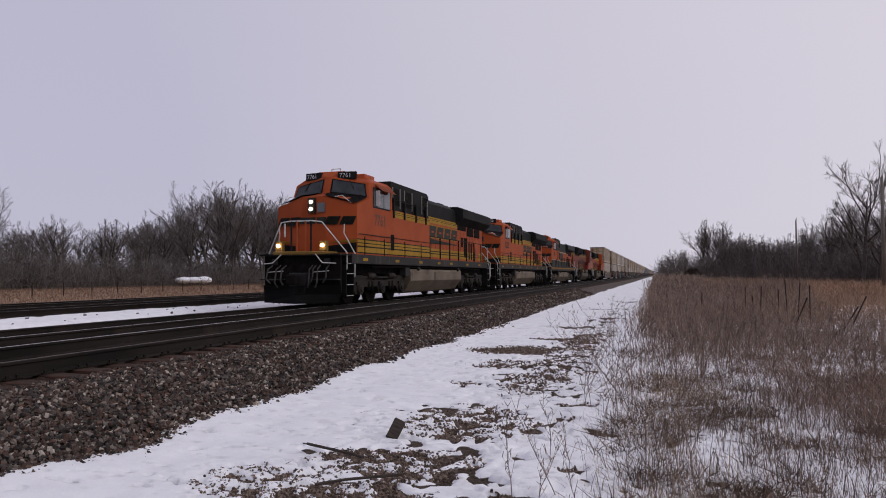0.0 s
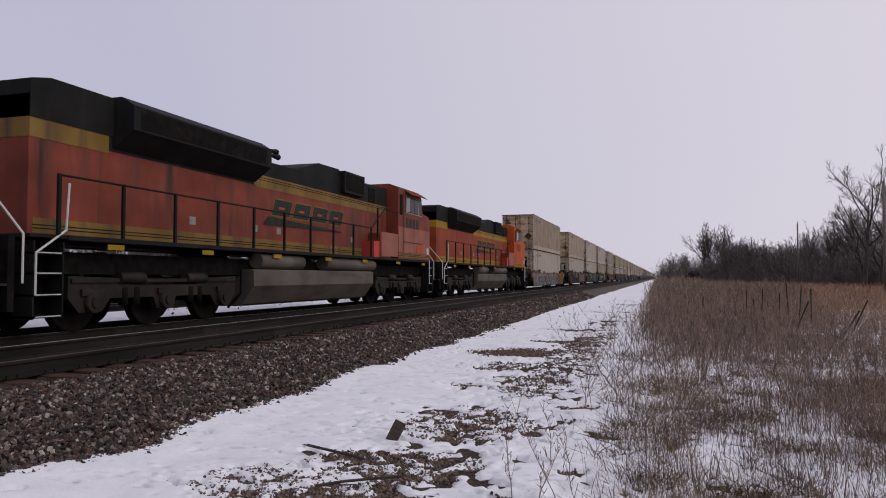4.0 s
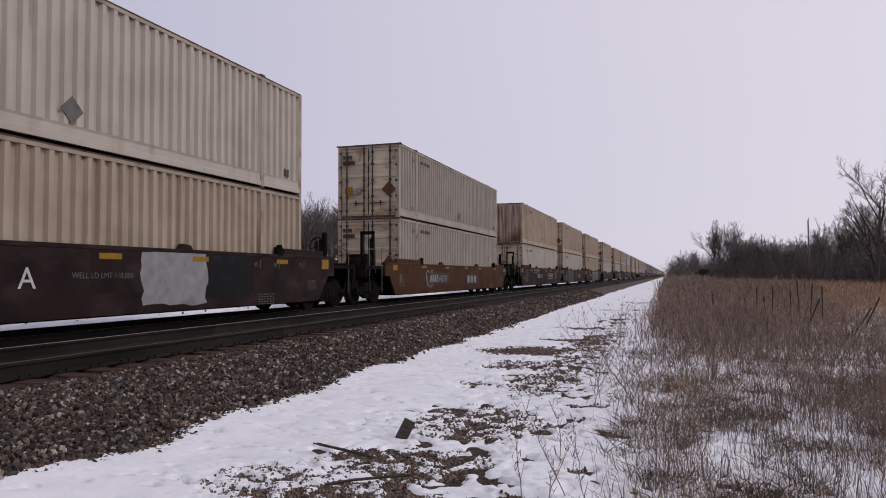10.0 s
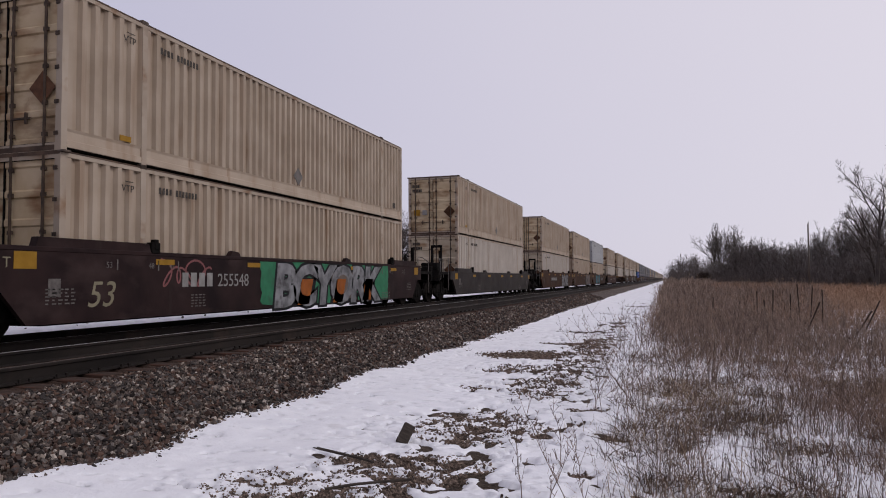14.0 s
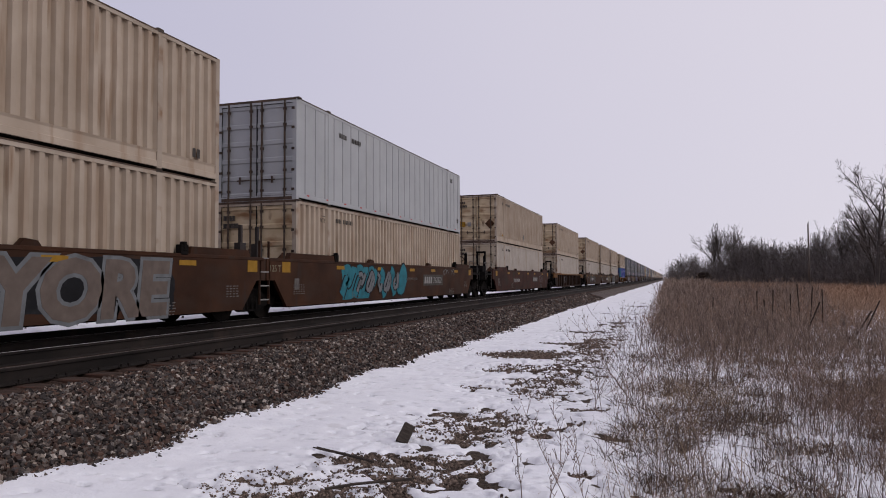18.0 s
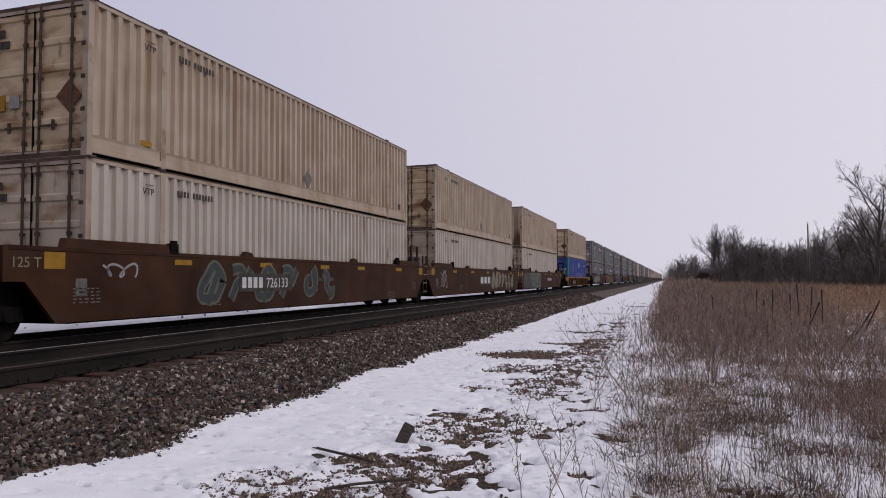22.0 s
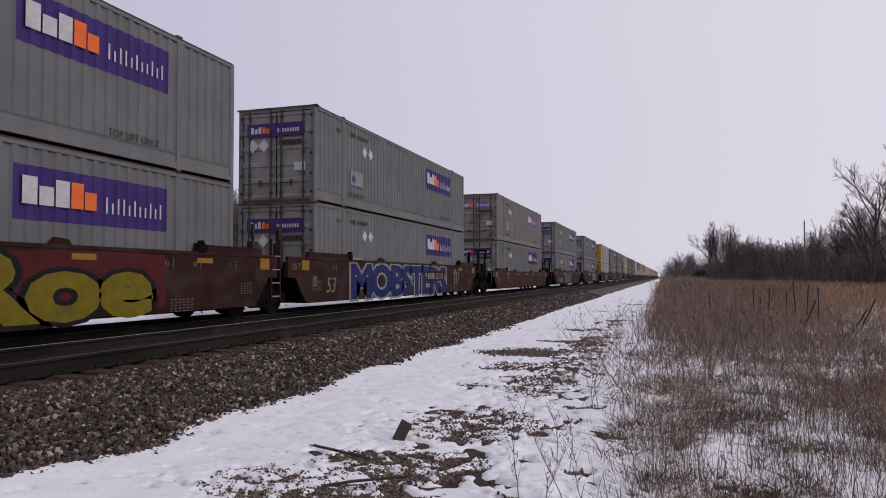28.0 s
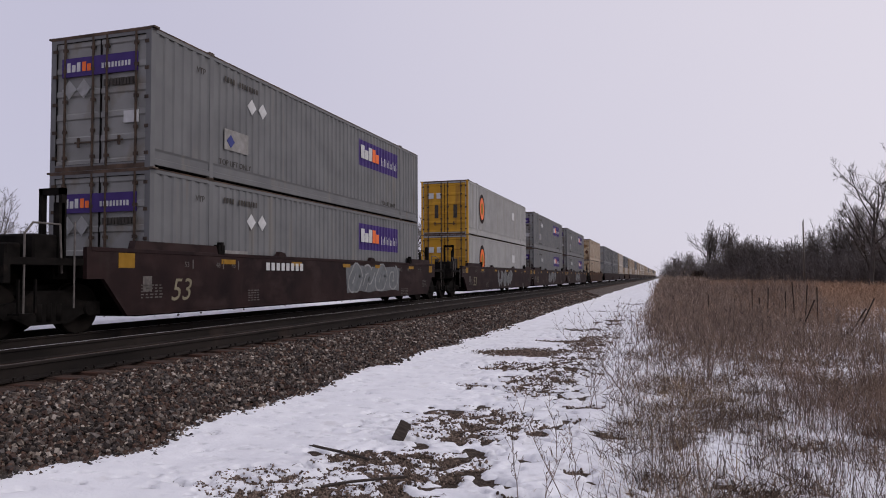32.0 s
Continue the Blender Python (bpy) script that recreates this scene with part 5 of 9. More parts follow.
        blotch(c, S_GREEN, 4.85, 5.9, 0.42, 1.3, 1.4515, "green sprayed cloud behind the letters", 46), blotch(c, S_GREEN, 9.2, 9.95, 0.6, 1.4, 1.4515, "green sprayed cloud behind the letters", 47)
        word_graffiti(c, "BUENO", 5.2, 9.75, 0.40, 1.40, S_SAGE, S_BLACK, "fat grey sprayed letters outlined in black", 0.1, 0.85)
        car_number(c, 4.0, 1.15, 0.24, 2, "527031", GREY_MARK, slant=0.0)
    elif i == 23:
        tag_bars(c, 4.1, 6.1, 1.2, 0.2, 8, WHITE_MARK)
        graffiti(c, 9.0, 13.4, 0.5, 1.4, S_GREY, S_WHITE, S_GREY, letters=4, fat=0.5, seed=48)
    elif i in (24, 25, 26):
        graffiti(c, 6.0, 10.5, 0.4, 1.4, S_GREY, S_WHITE, letters=5, fat=0.4, seed=50 + i)
    if i in (5, 6):
        bm = bmesh.new()
        for k in range(4):
            a = 10.2 + k * 0.62
            prism(bm, [(a, 0.85), (a + 0.46, 0.85), (a + 0.60, 1.16), (a + 0.14, 1.16)], 1.456, 1.459)
        prism(bm, [(9.8, 0.66), (13.0, 0.74), (13.0, 0.78), (10.2, 0.78)], 1.456, 1.459)
        part("company_mark", bm, S_TAN, c, "cream slanted company mark")


# ---- train: the row of cars ----
PROTO = [
    # look: side, door, frame, ends, marks, smooth, label
    ("beige", container("weathered beige corrugated steel shipping container with rust-stained doors", BEIGE, DOOR_BEIGE, BEIGE_FRAME, look_kind="beige")),
    ("cream", container("pale cream corrugated steel shipping container with grimy doors", CREAM, DOOR_CREAM, BEIGE_FRAME, look_kind="beige")),
    ("dull", container("dull grey-cream corrugated shipping container with grimy doors", DULL_CREAM, DOOR_CREAM, BEIGE_FRAME, look_kind="beige")),
    ("blank", container("weathered beige shipping container with a rust-streaked blank end", BEIGE, END_RUST, BEIGE_FRAME, ends="wall", look_kind="beige")),
    ("grey", container("grey corrugated shipping container with purple panels and white diamonds", GREY_BOX, GREY_DOOR, GREY_BOX, look_kind="purple", rib=0.034)),
    ("grey_worn", container("dingy grey shipping container with worn purple panels", WORN_GREY, RUSTY_GREY_DOOR, WORN_GREY, look_kind="purple_worn", rib=0.04)),
    ("white", container("smooth white shipping container with thin panel seams", WHITE_BOX, WHITE_BOX, WHITE_BOX, look_kind="smooth", smooth=True)),
    ("yellow", container("pale grey shipping container with yellow doors and a round emblem", PALE_BOX, YELLOW_BOX, PALE_BOX, look_kind="yellow", rib=0.04)),
    ("blue", container("blue corrugated shipping container with a green corner post", BLUE_BOX, BLUE_BOX, BLUE_BOX, look_kind="blue", rib=0.05)),
    ("far_beige", container("beige shipping container far down the train", BEIGE, DOOR_BEIGE, BEIGE_FRAME, simple=True)),
    ("far_cream", container("cream shipping container far down the train", CREAM, DOOR_BEIGE, BEIGE_FRAME, simple=True)),
    ("far_grey", container("grey shipping container far down the train", GREY_BOX, GREY_DOOR, GREY_BOX, simple=True)),
]
PROTO = dict(PROTO)

# car: place of its containers' near end at 0 s, top box, lower box, paint, front joint, rear joint, graffiti and marks
CARS = [
    (136.15, "beige", "cream", "gold", "c", "c"), (159.78, "beige", "cream", "maroon", "c", "a"), (179.28, "cream", "cream", "maroon", "a", "a"),
    (198.99, "cream", "beige", "maroon", "a", "c"), (222.70, "dull", "dull", "rust", "c", "c"), (246.55, "blank", "cream", "maroon", "c", "a"),
    (266.33, "beige", "cream", "maroon", "a", "a"), (285.98, "beige", "beige", "maroon", "a", "c"), (309.73, "beige", "cream", "grey", "c", "c"),
    (333.79, "beige", "cream", "tan", "c", "a"), (353.45, "beige", "blank", "tan", "a", "a"), (373.15, "white", "beige", "tan", "a", "c"),
    (397.12, "beige", "cream", "brown", "c", "c"), (420.92, "beige", "cream", "ribbed", "c", "c"), (444.80, "beige", "cream", "tan", "c", "a"),
    (464.50, "beige", "cream", "tan", "a", "a"), (483.92, "blank", "cream", "tan", "a", "c"), (507.76, "beige", "blue", "mustard", "c", "c"),
    (531.35, "grey", "grey", "red", "c", "a"), (551.15, "grey", "grey", "red", "a", "a"), (571.38, "grey", "grey", "red", "a", "c"),
    (594.93, "grey_worn", "grey", "brown", "c", "c"), (618.87, "grey", "grey", "red", "c", "c"), (642.73, "grey", "grey", "maroon", "c", "c"),
    (666.75, "yellow", "yellow", "maroon", "c", "a"), (686.30, "grey", "grey", "maroon", "a", "a"), (705.90, "grey", "grey", "maroon", "a", "c"),
    (729.60, "beige", "beige", "tan", "c", "c"), (753.40, "far_grey", "far_grey", "maroon", "c", "a"), (773.0, "far_grey", "far_grey", "maroon", "a", "a"), (792.6, "far_cream", "far_cream", "maroon", "a", "c"),
]
place = 792.6
far_mix = random.Random(5)
while place < 1400:
    first = len(CARS) % 4 == 3
    place += 23.8 if first or len(CARS) % 4 == 0 else 19.6
    CARS.append((place, far_mix.choice(["far_beige", "far_cream", "far_grey", "far_beige"]), far_mix.choice(["far_beige", "far_cream", "far_cream"]),
                 far_mix.choice(["maroon", "tan", "brown"]), "c" if first or len(CARS) % 4 == 0 else "a", "a" if len(CARS) % 4 in (0, 1) else "c"))

PAINTS = {"gold": (GOLD_WELL, "golden-brown steel well car with silver graffiti"), "tan": (TAN_WELL, "orange-brown steel well car with rust and grime"), "maroon": (MAROON, "dark maroon steel well car streaked with dirt"),
          "brown": (BROWN_WELL, "dull brown steel well car with faded stencils"), "grey": (GREY_WELL, "grimy grey-brown steel well car"),
          "red": (RED_WELL, "red-brown steel well car with large graffiti"), "rust": (RUST_WELL, "orange-brown steel well car with worn rusty side"), "ribbed": (DARK_WELL, "dark brown rib-sided well car with an orange top edge"),
          "mustard": (YELLOW_WELL, "mustard rib-sided well car with a low side")}
JOIN = {"c": "coupled", "a": "articulated"}
TRAIN = []            # (thing, place along the train, height over the rail, turned round)
car_things, car_protos = [], {}
SPIN = []            # (wheelset, its place on its car, radius, the car's place, turned round)
for i, (at, upper, lower, paint, front, rear) in enumerate(CARS):
    key = (paint, front, rear)
    plain = i > 27
    if plain and key in car_protos:
        car = copy_thing(car_protos[key], Matrix())
    else:
        pm, text = PAINTS[paint]
        car = well_car(text, pm, JOIN[front], JOIN[rear], ribs=paint in ("ribbed", "mustard"), top={17: 1.18, 13: 1.47, 0: 1.38, 8: 1.38, 4: 1.48, 21: 1.37}.get(i, 1.57), trim=YELLOW_TRIM if paint == "mustard" else (GOLD_WELL if paint == "ribbed" else None), simple=plain)
        if not plain:
            if paint not in ("mustard", "ribbed"):
                car_marks(car, paint in ("maroon", "red"), front == "a" or rear == "a", 1.38 if i in (0, 8, 21) else 1.57)
            elif paint == "mustard":
                car_number(car, 2.5, 0.55, 0.22, 4, "766986", GREY_MARK, DARK_MARK)
            else:
                scribble(car, 3.2, 4.3, 0.75, 1.25, S_WHITE, 61, 0.04), scribble(car, 3.3, 4.2, 0.55, 0.85, S_WHITE, 62, 0.04)
            paint_car(i, car)
        else:
            car_protos[key] = car
    SPIN += [(w, y, r, at, False) for w, y, r in WHEELS if i < 28]
    WHEELS.clear()
    car_things.append(car)
    TRAIN.append((car, at, 0.0, False))
    TRAIN.append((copy_thing(PROTO[lower], Matrix()), at, FLOOR, False))
    TRAIN.append((copy_thing(PROTO[upper], Matrix()), at, FLOOR + BOX_H + 0.004, False))
for ob in PROTO.values():
    for o in (*ob.children_recursive, ob):
        bpy.data.objects.remove(o)

# ---- locomotives ----
ORANGE = aged("locomotive_orange", (0.285, 0.052, 0.014), (0.355, 0.071, 0.018), (0.27, 0.055, 0.02), 0.14)
ORANGE_BRIGHT = aged("bright_locomotive_orange", (0.40, 0.066, 0.014), (0.49, 0.09, 0.02), (0.27, 0.055, 0.02), 0.1)
ORANGE_DULL = aged("sooty_locomotive_orange", (0.34, 0.07, 0.025), (0.42, 0.09, 0.03), (0.12, 0.04, 0.025), 0.28)
LOCO_BLACK = aged("locomotive_black", (0.0090, 0.0090, 0.0090), (0.0195, 0.0188, 0.0180), (0.030, 0.025, 0.022), 0.15, rough=0.7, spec=0.10)
LOCO_GREY = aged("dusty_dark_sill", (0.018, 0.017, 0.0165), (0.032, 0.030, 0.029), (0.09, 0.075, 0.06), 0.2)
LOCO_YELLOW = aged("locomotive_yellow", (0.27, 0.150, 0.012), (0.36, 0.205, 0.018), (0.20, 0.10, 0.02), 0.18)
TANK_GREY = aged("dusty_fuel_tank", (0.1235, 0.0945, 0.0700), (0.1950, 0.1539, 0.1148), (0.060, 0.045, 0.035), 0.3, squash=(1, 0.3, 1))
TRUCK_GRIME = aged("brown_grimed_truck", (0.012, 0.0095, 0.008), (0.028, 0.021, 0.017), (0.055, 0.041, 0.033), 0.22, squash=(1, 1, 1))
TRUCK_DUST = aged("dusty_grey_truck", (0.055, 0.044, 0.036), (0.105, 0.085, 0.070), (0.030, 0.023, 0.018), 0.25, squash=(1, 1, 1))
HOSE_GREY = surface("scuffed_rubber_hose", (0.025, 0.024, 0.023), (0.085, 0.08, 0.075), 9, 0.7)
RAIL_WHITE = surface("white_handrail_paint", (0.50, 0.49, 0.47), (0.62, 0.61, 0.59), 8, 0.5)
GLASS_DARK = surface("dark_cab_glass", (0.030, 0.035, 0.040), (0.06, 0.07, 0.08), 2, 0.06, spec=0.9)
LOCO_GREEN = aged("worn_dark_green_black", (0.016, 0.018, 0.017), (0.030, 0.031, 0.029), (0.052, 0.044, 0.038), 0.22, rough=0.65, streak=((0.07, 0.055, 0.045), 0.06, 2.6, (1.0, 1.0, 0.08)))
LOCO_AMBER = aged("amber_sill_stripe", (0.27, 0.120, 0.012), (0.37, 0.170, 0.018), (0.12, 0.06, 0.02), 0.2)
# closed panes: the dimness inside the cab is put into their colour
GLASS_SHADE = surface("cab_glass_with_dim_inside", (0.006, 0.006, 0.007), (0.016, 0.016, 0.018), 2, 0.3, spec=0.25)
BRICK_SOOT = aged("faded_sooty_brick_red", (0.150, 0.032, 0.019), (0.235, 0.056, 0.033), (0.075, 0.040, 0.033), 0.36, squash=(1.0, 1.0, 0.10), streak=((0.030, 0.022, 0.020), 0.24, 2.6, (1.0, 1.0, 0.08)))
RED_ORANGE = aged("dirty_red_orange", (0.230, 0.040, 0.016), (0.310, 0.058, 0.022), (0.11, 0.045, 0.03), 0.26, squash=(1.0, 1.0, 0.10), streak=((0.04, 0.025, 0.02), 0.14, 2.6, (1.0, 1.0, 0.08)))
FADED_PINK = aged("sun_faded_pink_red", (0.24, 0.085, 0.062), (0.32, 0.125, 0.095), (0.14, 0.05, 0.035), 0.25)
YELLOW_SOOT = aged("sooty_yellow_stripe", (0.150, 0.085, 0.020), (0.24, 0.140, 0.035), (0.06, 0.045, 0.03), 0.35)
TANK_TAN = aged("dull_tan_fuel_tank", (0.085, 0.070, 0.058), (0.140, 0.118, 0.098), (0.050, 0.040, 0.033), 0.3, squash=(1, 0.3, 1))
LOCO_CREAM = aged("faded_cream_stripe", (0.36, 0.27, 0.15), (0.46, 0.36, 0.22), (0.22, 0.14, 0.07), 0.2)
LOCO_MUSTARD = aged("dirty_mustard_steel", (0.16, 0.09, 0.02), (0.22, 0.125, 0.03), (0.05, 0.035, 0.02), 0.3)
AWNING = surface("faded_orange_awning", (0.34, 0.10, 0.055), (0.43, 0.13, 0.07), 6, 0.8)
LETTER_DARK = surface("dark_green_black_lettering", (0.016, 0.018, 0.014), (0.03, 0.032, 0.026), 5, 0.6)
LETTER_GREY = surface("worn_grey_lettering", (0.11, 0.06, 0.045), (0.17, 0.075, 0.05), 7, 0.7)
LAMP_LIT = glow("lit_headlight", (1.0, 0.82, 0.62), 30.0)
LAMP_OFF = surface("unlit_lamp_glass", (0.35, 0.35, 0.36), (0.5, 0.5, 0.5), 6, 0.1)
WREATH = surface("green_wreath", (0.02, 0.045, 0.02), (0.07, 0.10, 0.05), 18, 0.9, bump=0.02, fine=30)


def plate(parent, name, m, x, y0, y1, z0, z1, thick=0.008, label="", both=True):
    dims = [(s * x, s * (x + thick), y0, y1, z0, z1) for s in ((1, -1) if both else (1,))]
    return [part(name, boxes(d), m, parent, label) for d in dims]


def loco_truck(parent, y, r=0.53, paint=None):
    paint = paint or TRUCK_GRIME
    t = part("truck", boxes((-0.9, 0.9, y - 1.9, y + 1.9, 0.75, 1.0)), STEEL_DARK, parent)
    for s in (-1, 1):
        out = [(-2.55, 0.62), (-2.55, 1.02), (-1.3, 0.98), (-1.0, 0.84), (1.0, 0.84), (1.3, 0.98), (2.55, 1.02), (2.55, 0.62), (2.3, 0.36), (1.75, 0.36), (1.55, 0.60), (0.35, 0.60), (0.25, 0.36), (-0.25, 0.36), (-0.35, 0.60), (-1.55, 0.60), (-1.75, 0.36), (-2.3, 0.36)]
        part("side_frame", prism(bmesh.new(), [(y + a, b) for a, b in out], s * 1.10, s * 1.24), paint, t)
        for k in (-2.0, 0.0, 2.0):
            bm = rod(bmesh.new(), (s * 1.14, y + k, r), (s * 1.34, y + k, r), 0.19, sides=14)
            rod(bm, (s * 1.34, y + k, r), (s * 1.37, y + k, r), 0.10, sides=10)
            part("journal_box", bm, paint, t)
        part("sand_pipe", pipe([(s * 1.28, y - 2.75, 1.2), (s * 1.3, y - 2.7, 0.6), (s * 1.0, y - 2.6, 0.25)], 0.03), STEEL_DARK, t)
        part("frame_rib", boxes((s * 1.24, s * 1.28, y - 2.5, y + 2.5, 0.90, 0.97), (s * 1.24, s * 1.30, y - 2.28, y - 1.76, 0.66, 0.78), (s * 1.24, s * 1.30, y - 0.26, y + 0.26, 0.66, 0.78), (s * 1.24, s * 1.30, y + 1.76, y + 2.28, 0.66, 0.78)), paint, t)
        for k in (-1.0, 1.0):
            bm = rod(bmesh.new(), (s * 1.2, y + k - 0.16, 0.45), (s * 1.2, y + k - 0.16, 0.80), 0.09, sides=10)
            rod(bm, (s * 1.2, y + k + 0.16, 0.45), (s * 1.2, y + k + 0.16, 0.80), 0.09, sides=10)
            part("spring", bm, STEEL_DARK, t)
            part("brake_cylinder", rod(bmesh.new(), (s * 1.22, y + k - 0.34, 0.98), (s * 1.22, y + k + 0.34, 0.98), 0.12, sides=12), paint, t)
    for k in (-2.0, 0.0, 2.0):
        w = wheel_pair(parent, y + k, r)
        SPIN.append((w, y + k, r))
    return t


def handrail(parent, points, white=False, r=0.02):
    return part("handrail", pipe([Vector(p) for p in points], r), RAIL_WHITE if white else LOCO_BLACK, parent)


def stepwell(parent, y, way, s):
    """Corner steps between sill and rail with pale edges."""
    a, b = sorted((y, y + way * 0.62))
    part("stepwell", boxes((s * 0.95, s * 1.02, a, b, 0.3, 1.66), (s * 0.95, s * 1.46, a, a + 0.03, 0.3, 1.6), (s * 0.95, s * 1.46, b - 0.03, b, 0.3, 1.6)), LOCO_BLACK, parent)
    for z in (0.32, 0.68, 1.04, 1.38):
        st = part("step", boxes((s * 1.0, s * 1.46, a, b, z, z + 0.035)), LOCO_BLACK, parent)
        part("step_edge", boxes((s * 1.46, s * 1.472, a + 0.06, b - 0.06, z + 0.018, z + 0.035)), RAIL_WHITE, st)


def pilot(parent, y, way, plow):
    part("pilot_plate", boxes((-1.38, 1.38, y + way * 0.0, y - way * 0.12, 0.45, 1.66)), STEEL_DARK, parent)
    if plow:
        bm = bmesh.new()
        tip, back = y + way * 0.55, y + way * 0.05
        ring = [[(-1.36, back, 0.12), (0, tip, 0.10), (1.36, back, 0.12)], [(-1.40, back - way * 0.06, 0.40), (0, tip - way * 0.26, 0.40), (1.40, back - way * 0.06, 0.40)], [(-1.42, back - way * 0.02, 0.70), (0, back + way * 0.22, 0.70), (1.42, back - way * 0.02, 0.70)]]
        rows = [[bm.verts.new(p) for p in q] for q in ring]
        for a, b in zip(rows, rows[1:]):
            for i in range(2):
                bm.faces.new((a[i], a[i + 1], b[i + 1], b[i]))
        bmesh.ops.solidify(bm, geom=list(bm.faces), thickness=0.03)
        part("snow_plow", bm, LOCO_BLACK, parent)
    coupler(parent, y + way * 0.05, way)
    for x, low in ((-1.05, 0.75), (-0.75, 0.62), (-0.55, 0.7), (0.42, 0.62), (0.55, 0.8), (0.70, 0.62), (1.0, 0.78)):
        part("hose", pipe([(x, y + way * 0.05, 1.34), (x * 1.03, y + way * 0.30, 1.22), (x * 1.05, y + way * 0.38, low + 0.15), (x * 0.92, y + way * 0.34, low)], 0.026), HOSE_GREY, parent)
    for x in (-0.95, 0.95):
        part("cable_socket", boxes((x - 0.1, x + 0.1, y + way * 0.02, y + way * 0.14, 1.36, 1.56), bevel=0.02), LOCO_GREY, parent)
    part("drawbar_pocket", boxes((-0.32, 0.32, y - way * 0.05, y + way * 0.3, 0.66, 1.1), bevel=0.03), LOCO_GREY, parent)
    part("footboard", boxes((-1.4, -0.5, y + way * 0.02, y + way * 0.28, 0.86, 0.9), (0.5, 1.4, y + way * 0.02, y + way * 0.28, 0.86, 0.9)), LOCO_GREY, parent)
    for x in (-0.9, 0.75):
        part("cut_lever", pipe([(x - 0.3, y + way * 0.16, 1.12), (x + 0.3, y + way * 0.16, 1.16)], 0.014), RAIL_WHITE, parent)


def underbody(c, length, tank=(7.5, 15.2), trucks=(4.75, 17.75), sill=LOCO_GREY, z_tank=1.25, sill_low=1.40, tank_paint=None, truck_paint=None):
    part("underframe", boxes((-1.05, 1.05, 1.0, length - 1.0, 1.05, 1.45)), STEEL_DARK, c)
    for s in (-1, 1):
        part("side_sill", boxes((s * 1.30, s * 1.5, 1.6, length - 1.5, sill_low, 1.72), bevel=0.01), sill, c)
    part("walkway", boxes((-1.46, 1.46, 0.75, length - 0.75, 1.66, 1.715)), LOCO_BLACK, c)
    bm = bmesh.new()
    prof = [(-0.95, 0.26), (0.95, 0.26), (1.12, 0.32), (1.46, 0.78), (1.46, 1.16), (1.38, z_tank), (-1.38, z_tank), (-1.46, 1.16), (-1.46, 0.78), (-1.12, 0.32)]
    loft(bm, [[(x * 0.97, tank[0], z) for x, z in prof], [(x, tank[0] + 0.15, z) for x, z in prof], [(x, tank[1] - 0.15, z) for x, z in prof], [(x * 0.97, tank[1], z) for x, z in prof]])
    ft = part("fuel_tank", bm, tank_paint or TANK_GREY, c, "dusty fuel tank")
    part("fuel_gauge", boxes((1.462, 1.475, tank[0] + 3.1, tank[0] + 3.2, 0.8, 1.15)), DARK_MARK, ft)
    for y in trucks:
        loco_truck(c, y, paint=truck_paint)
    part("air_line", pipe([(1.38, tank[0] - 4.0, 1.30), (1.40, tank[0], 1.34), (1.40, tank[1], 1.34), (1.36, tank[1] + 4.0, 1.30)], 0.03), STEEL_DARK, c)
    part("air_filter", boxes((1.15, 1.44, tank[0] - 0.62, tank[0] - 0.12, 0.95, 1.32), bevel=0.03), LOCO_GREY, c)
    for y in (tank[0] + 0.9, tank[1] - 0.7):
        part("fuel_filler", rod(bmesh.new(), (1.4, y, 1.22), (1.5, y, 1.30), 0.07, sides=10), LOCO_GREY, ft)
    for k in range(5):
        y = tank[0] - 0.5 + k * 1.9
        part("pipe", pipe([(1.3, y, 1.36), (1.36, y + 0.5, 1.30), (1.34, y + 1.0, 1.36)], 0.025), STEEL_DARK, c)


def company_mark(c, x, y0, y1, z0, z1, slant=0.18, dark=LETTER_DARK, rim=LOCO_YELLOW, wedge=True):
    """A dark slanted word-like mark of plain blocks with a wedge below."""
    for s in (1, -1):
        n, w = 4, (y1 - y0) / 4
        for i in range(n):
            a, b = y0 + i * w, y0 + (i + 0.82) * w
            for grow, m, off in ((0.035, rim, 0.003), (0.0, dark, 0.008)):
                bm = prism(bmesh.new(), [(a - grow, z0 - grow), (b + grow, z0 - grow), (b + grow + slant * s, z1 + grow), (a - grow + slant * s, z1 + grow)], s * (x + off), s * (x + off + 0.003))
                part("company_mark", bm, m, c)
            for u0, u1, v0, v1 in ((0.30, 0.58, 0.40, 0.56),):
                p0, p1 = z0 + v0 * (z1 - z0), z0 + v1 * (z1 - z0)
                k0, k1 = slant * s * v0, slant * s * v1
                part("company_mark", prism(bmesh.new(), [(a + u0 * w + k0, p0), (a + u1 * w + k0, p0), (a + u1 * w + k1, p1), (a + u0 * w + k1, p1)], s * (x + 0.012), s * (x + 0.015)), ORANGE, c)
        if wedge:
            far = y1 if s > 0 else y0
            near = y0 if s > 0 else y1
            k = 1 if s > 0 else -1
            bm = prism(bmesh.new(), [(near - k * 0.25, z0 - 0.30), (near + k * 0.02, z0 - 0.06), (far, z0 - 0.20), (far, z0 - 0.24), (near, z0 - 0.30)], s * (x + 0.006), s * (x + 0.010))
            part("company_mark", bm, dark, c)


def hood_seams(c, x, y0, y1, z0, z1, step=0.62):
    me = bpy.data.meshes.new("door_seam")
    bm = boxes((x, x + 0.006, -0.007, 0.007, z0, z1))
    bm.to_mesh(me)
    bm.free()
    me.materials.append(LOCO_BLACK)
    y = y0
    while y < y1:
        o = new("door_seam", me)
        o.parent, o.location.y = c, y
        y += step


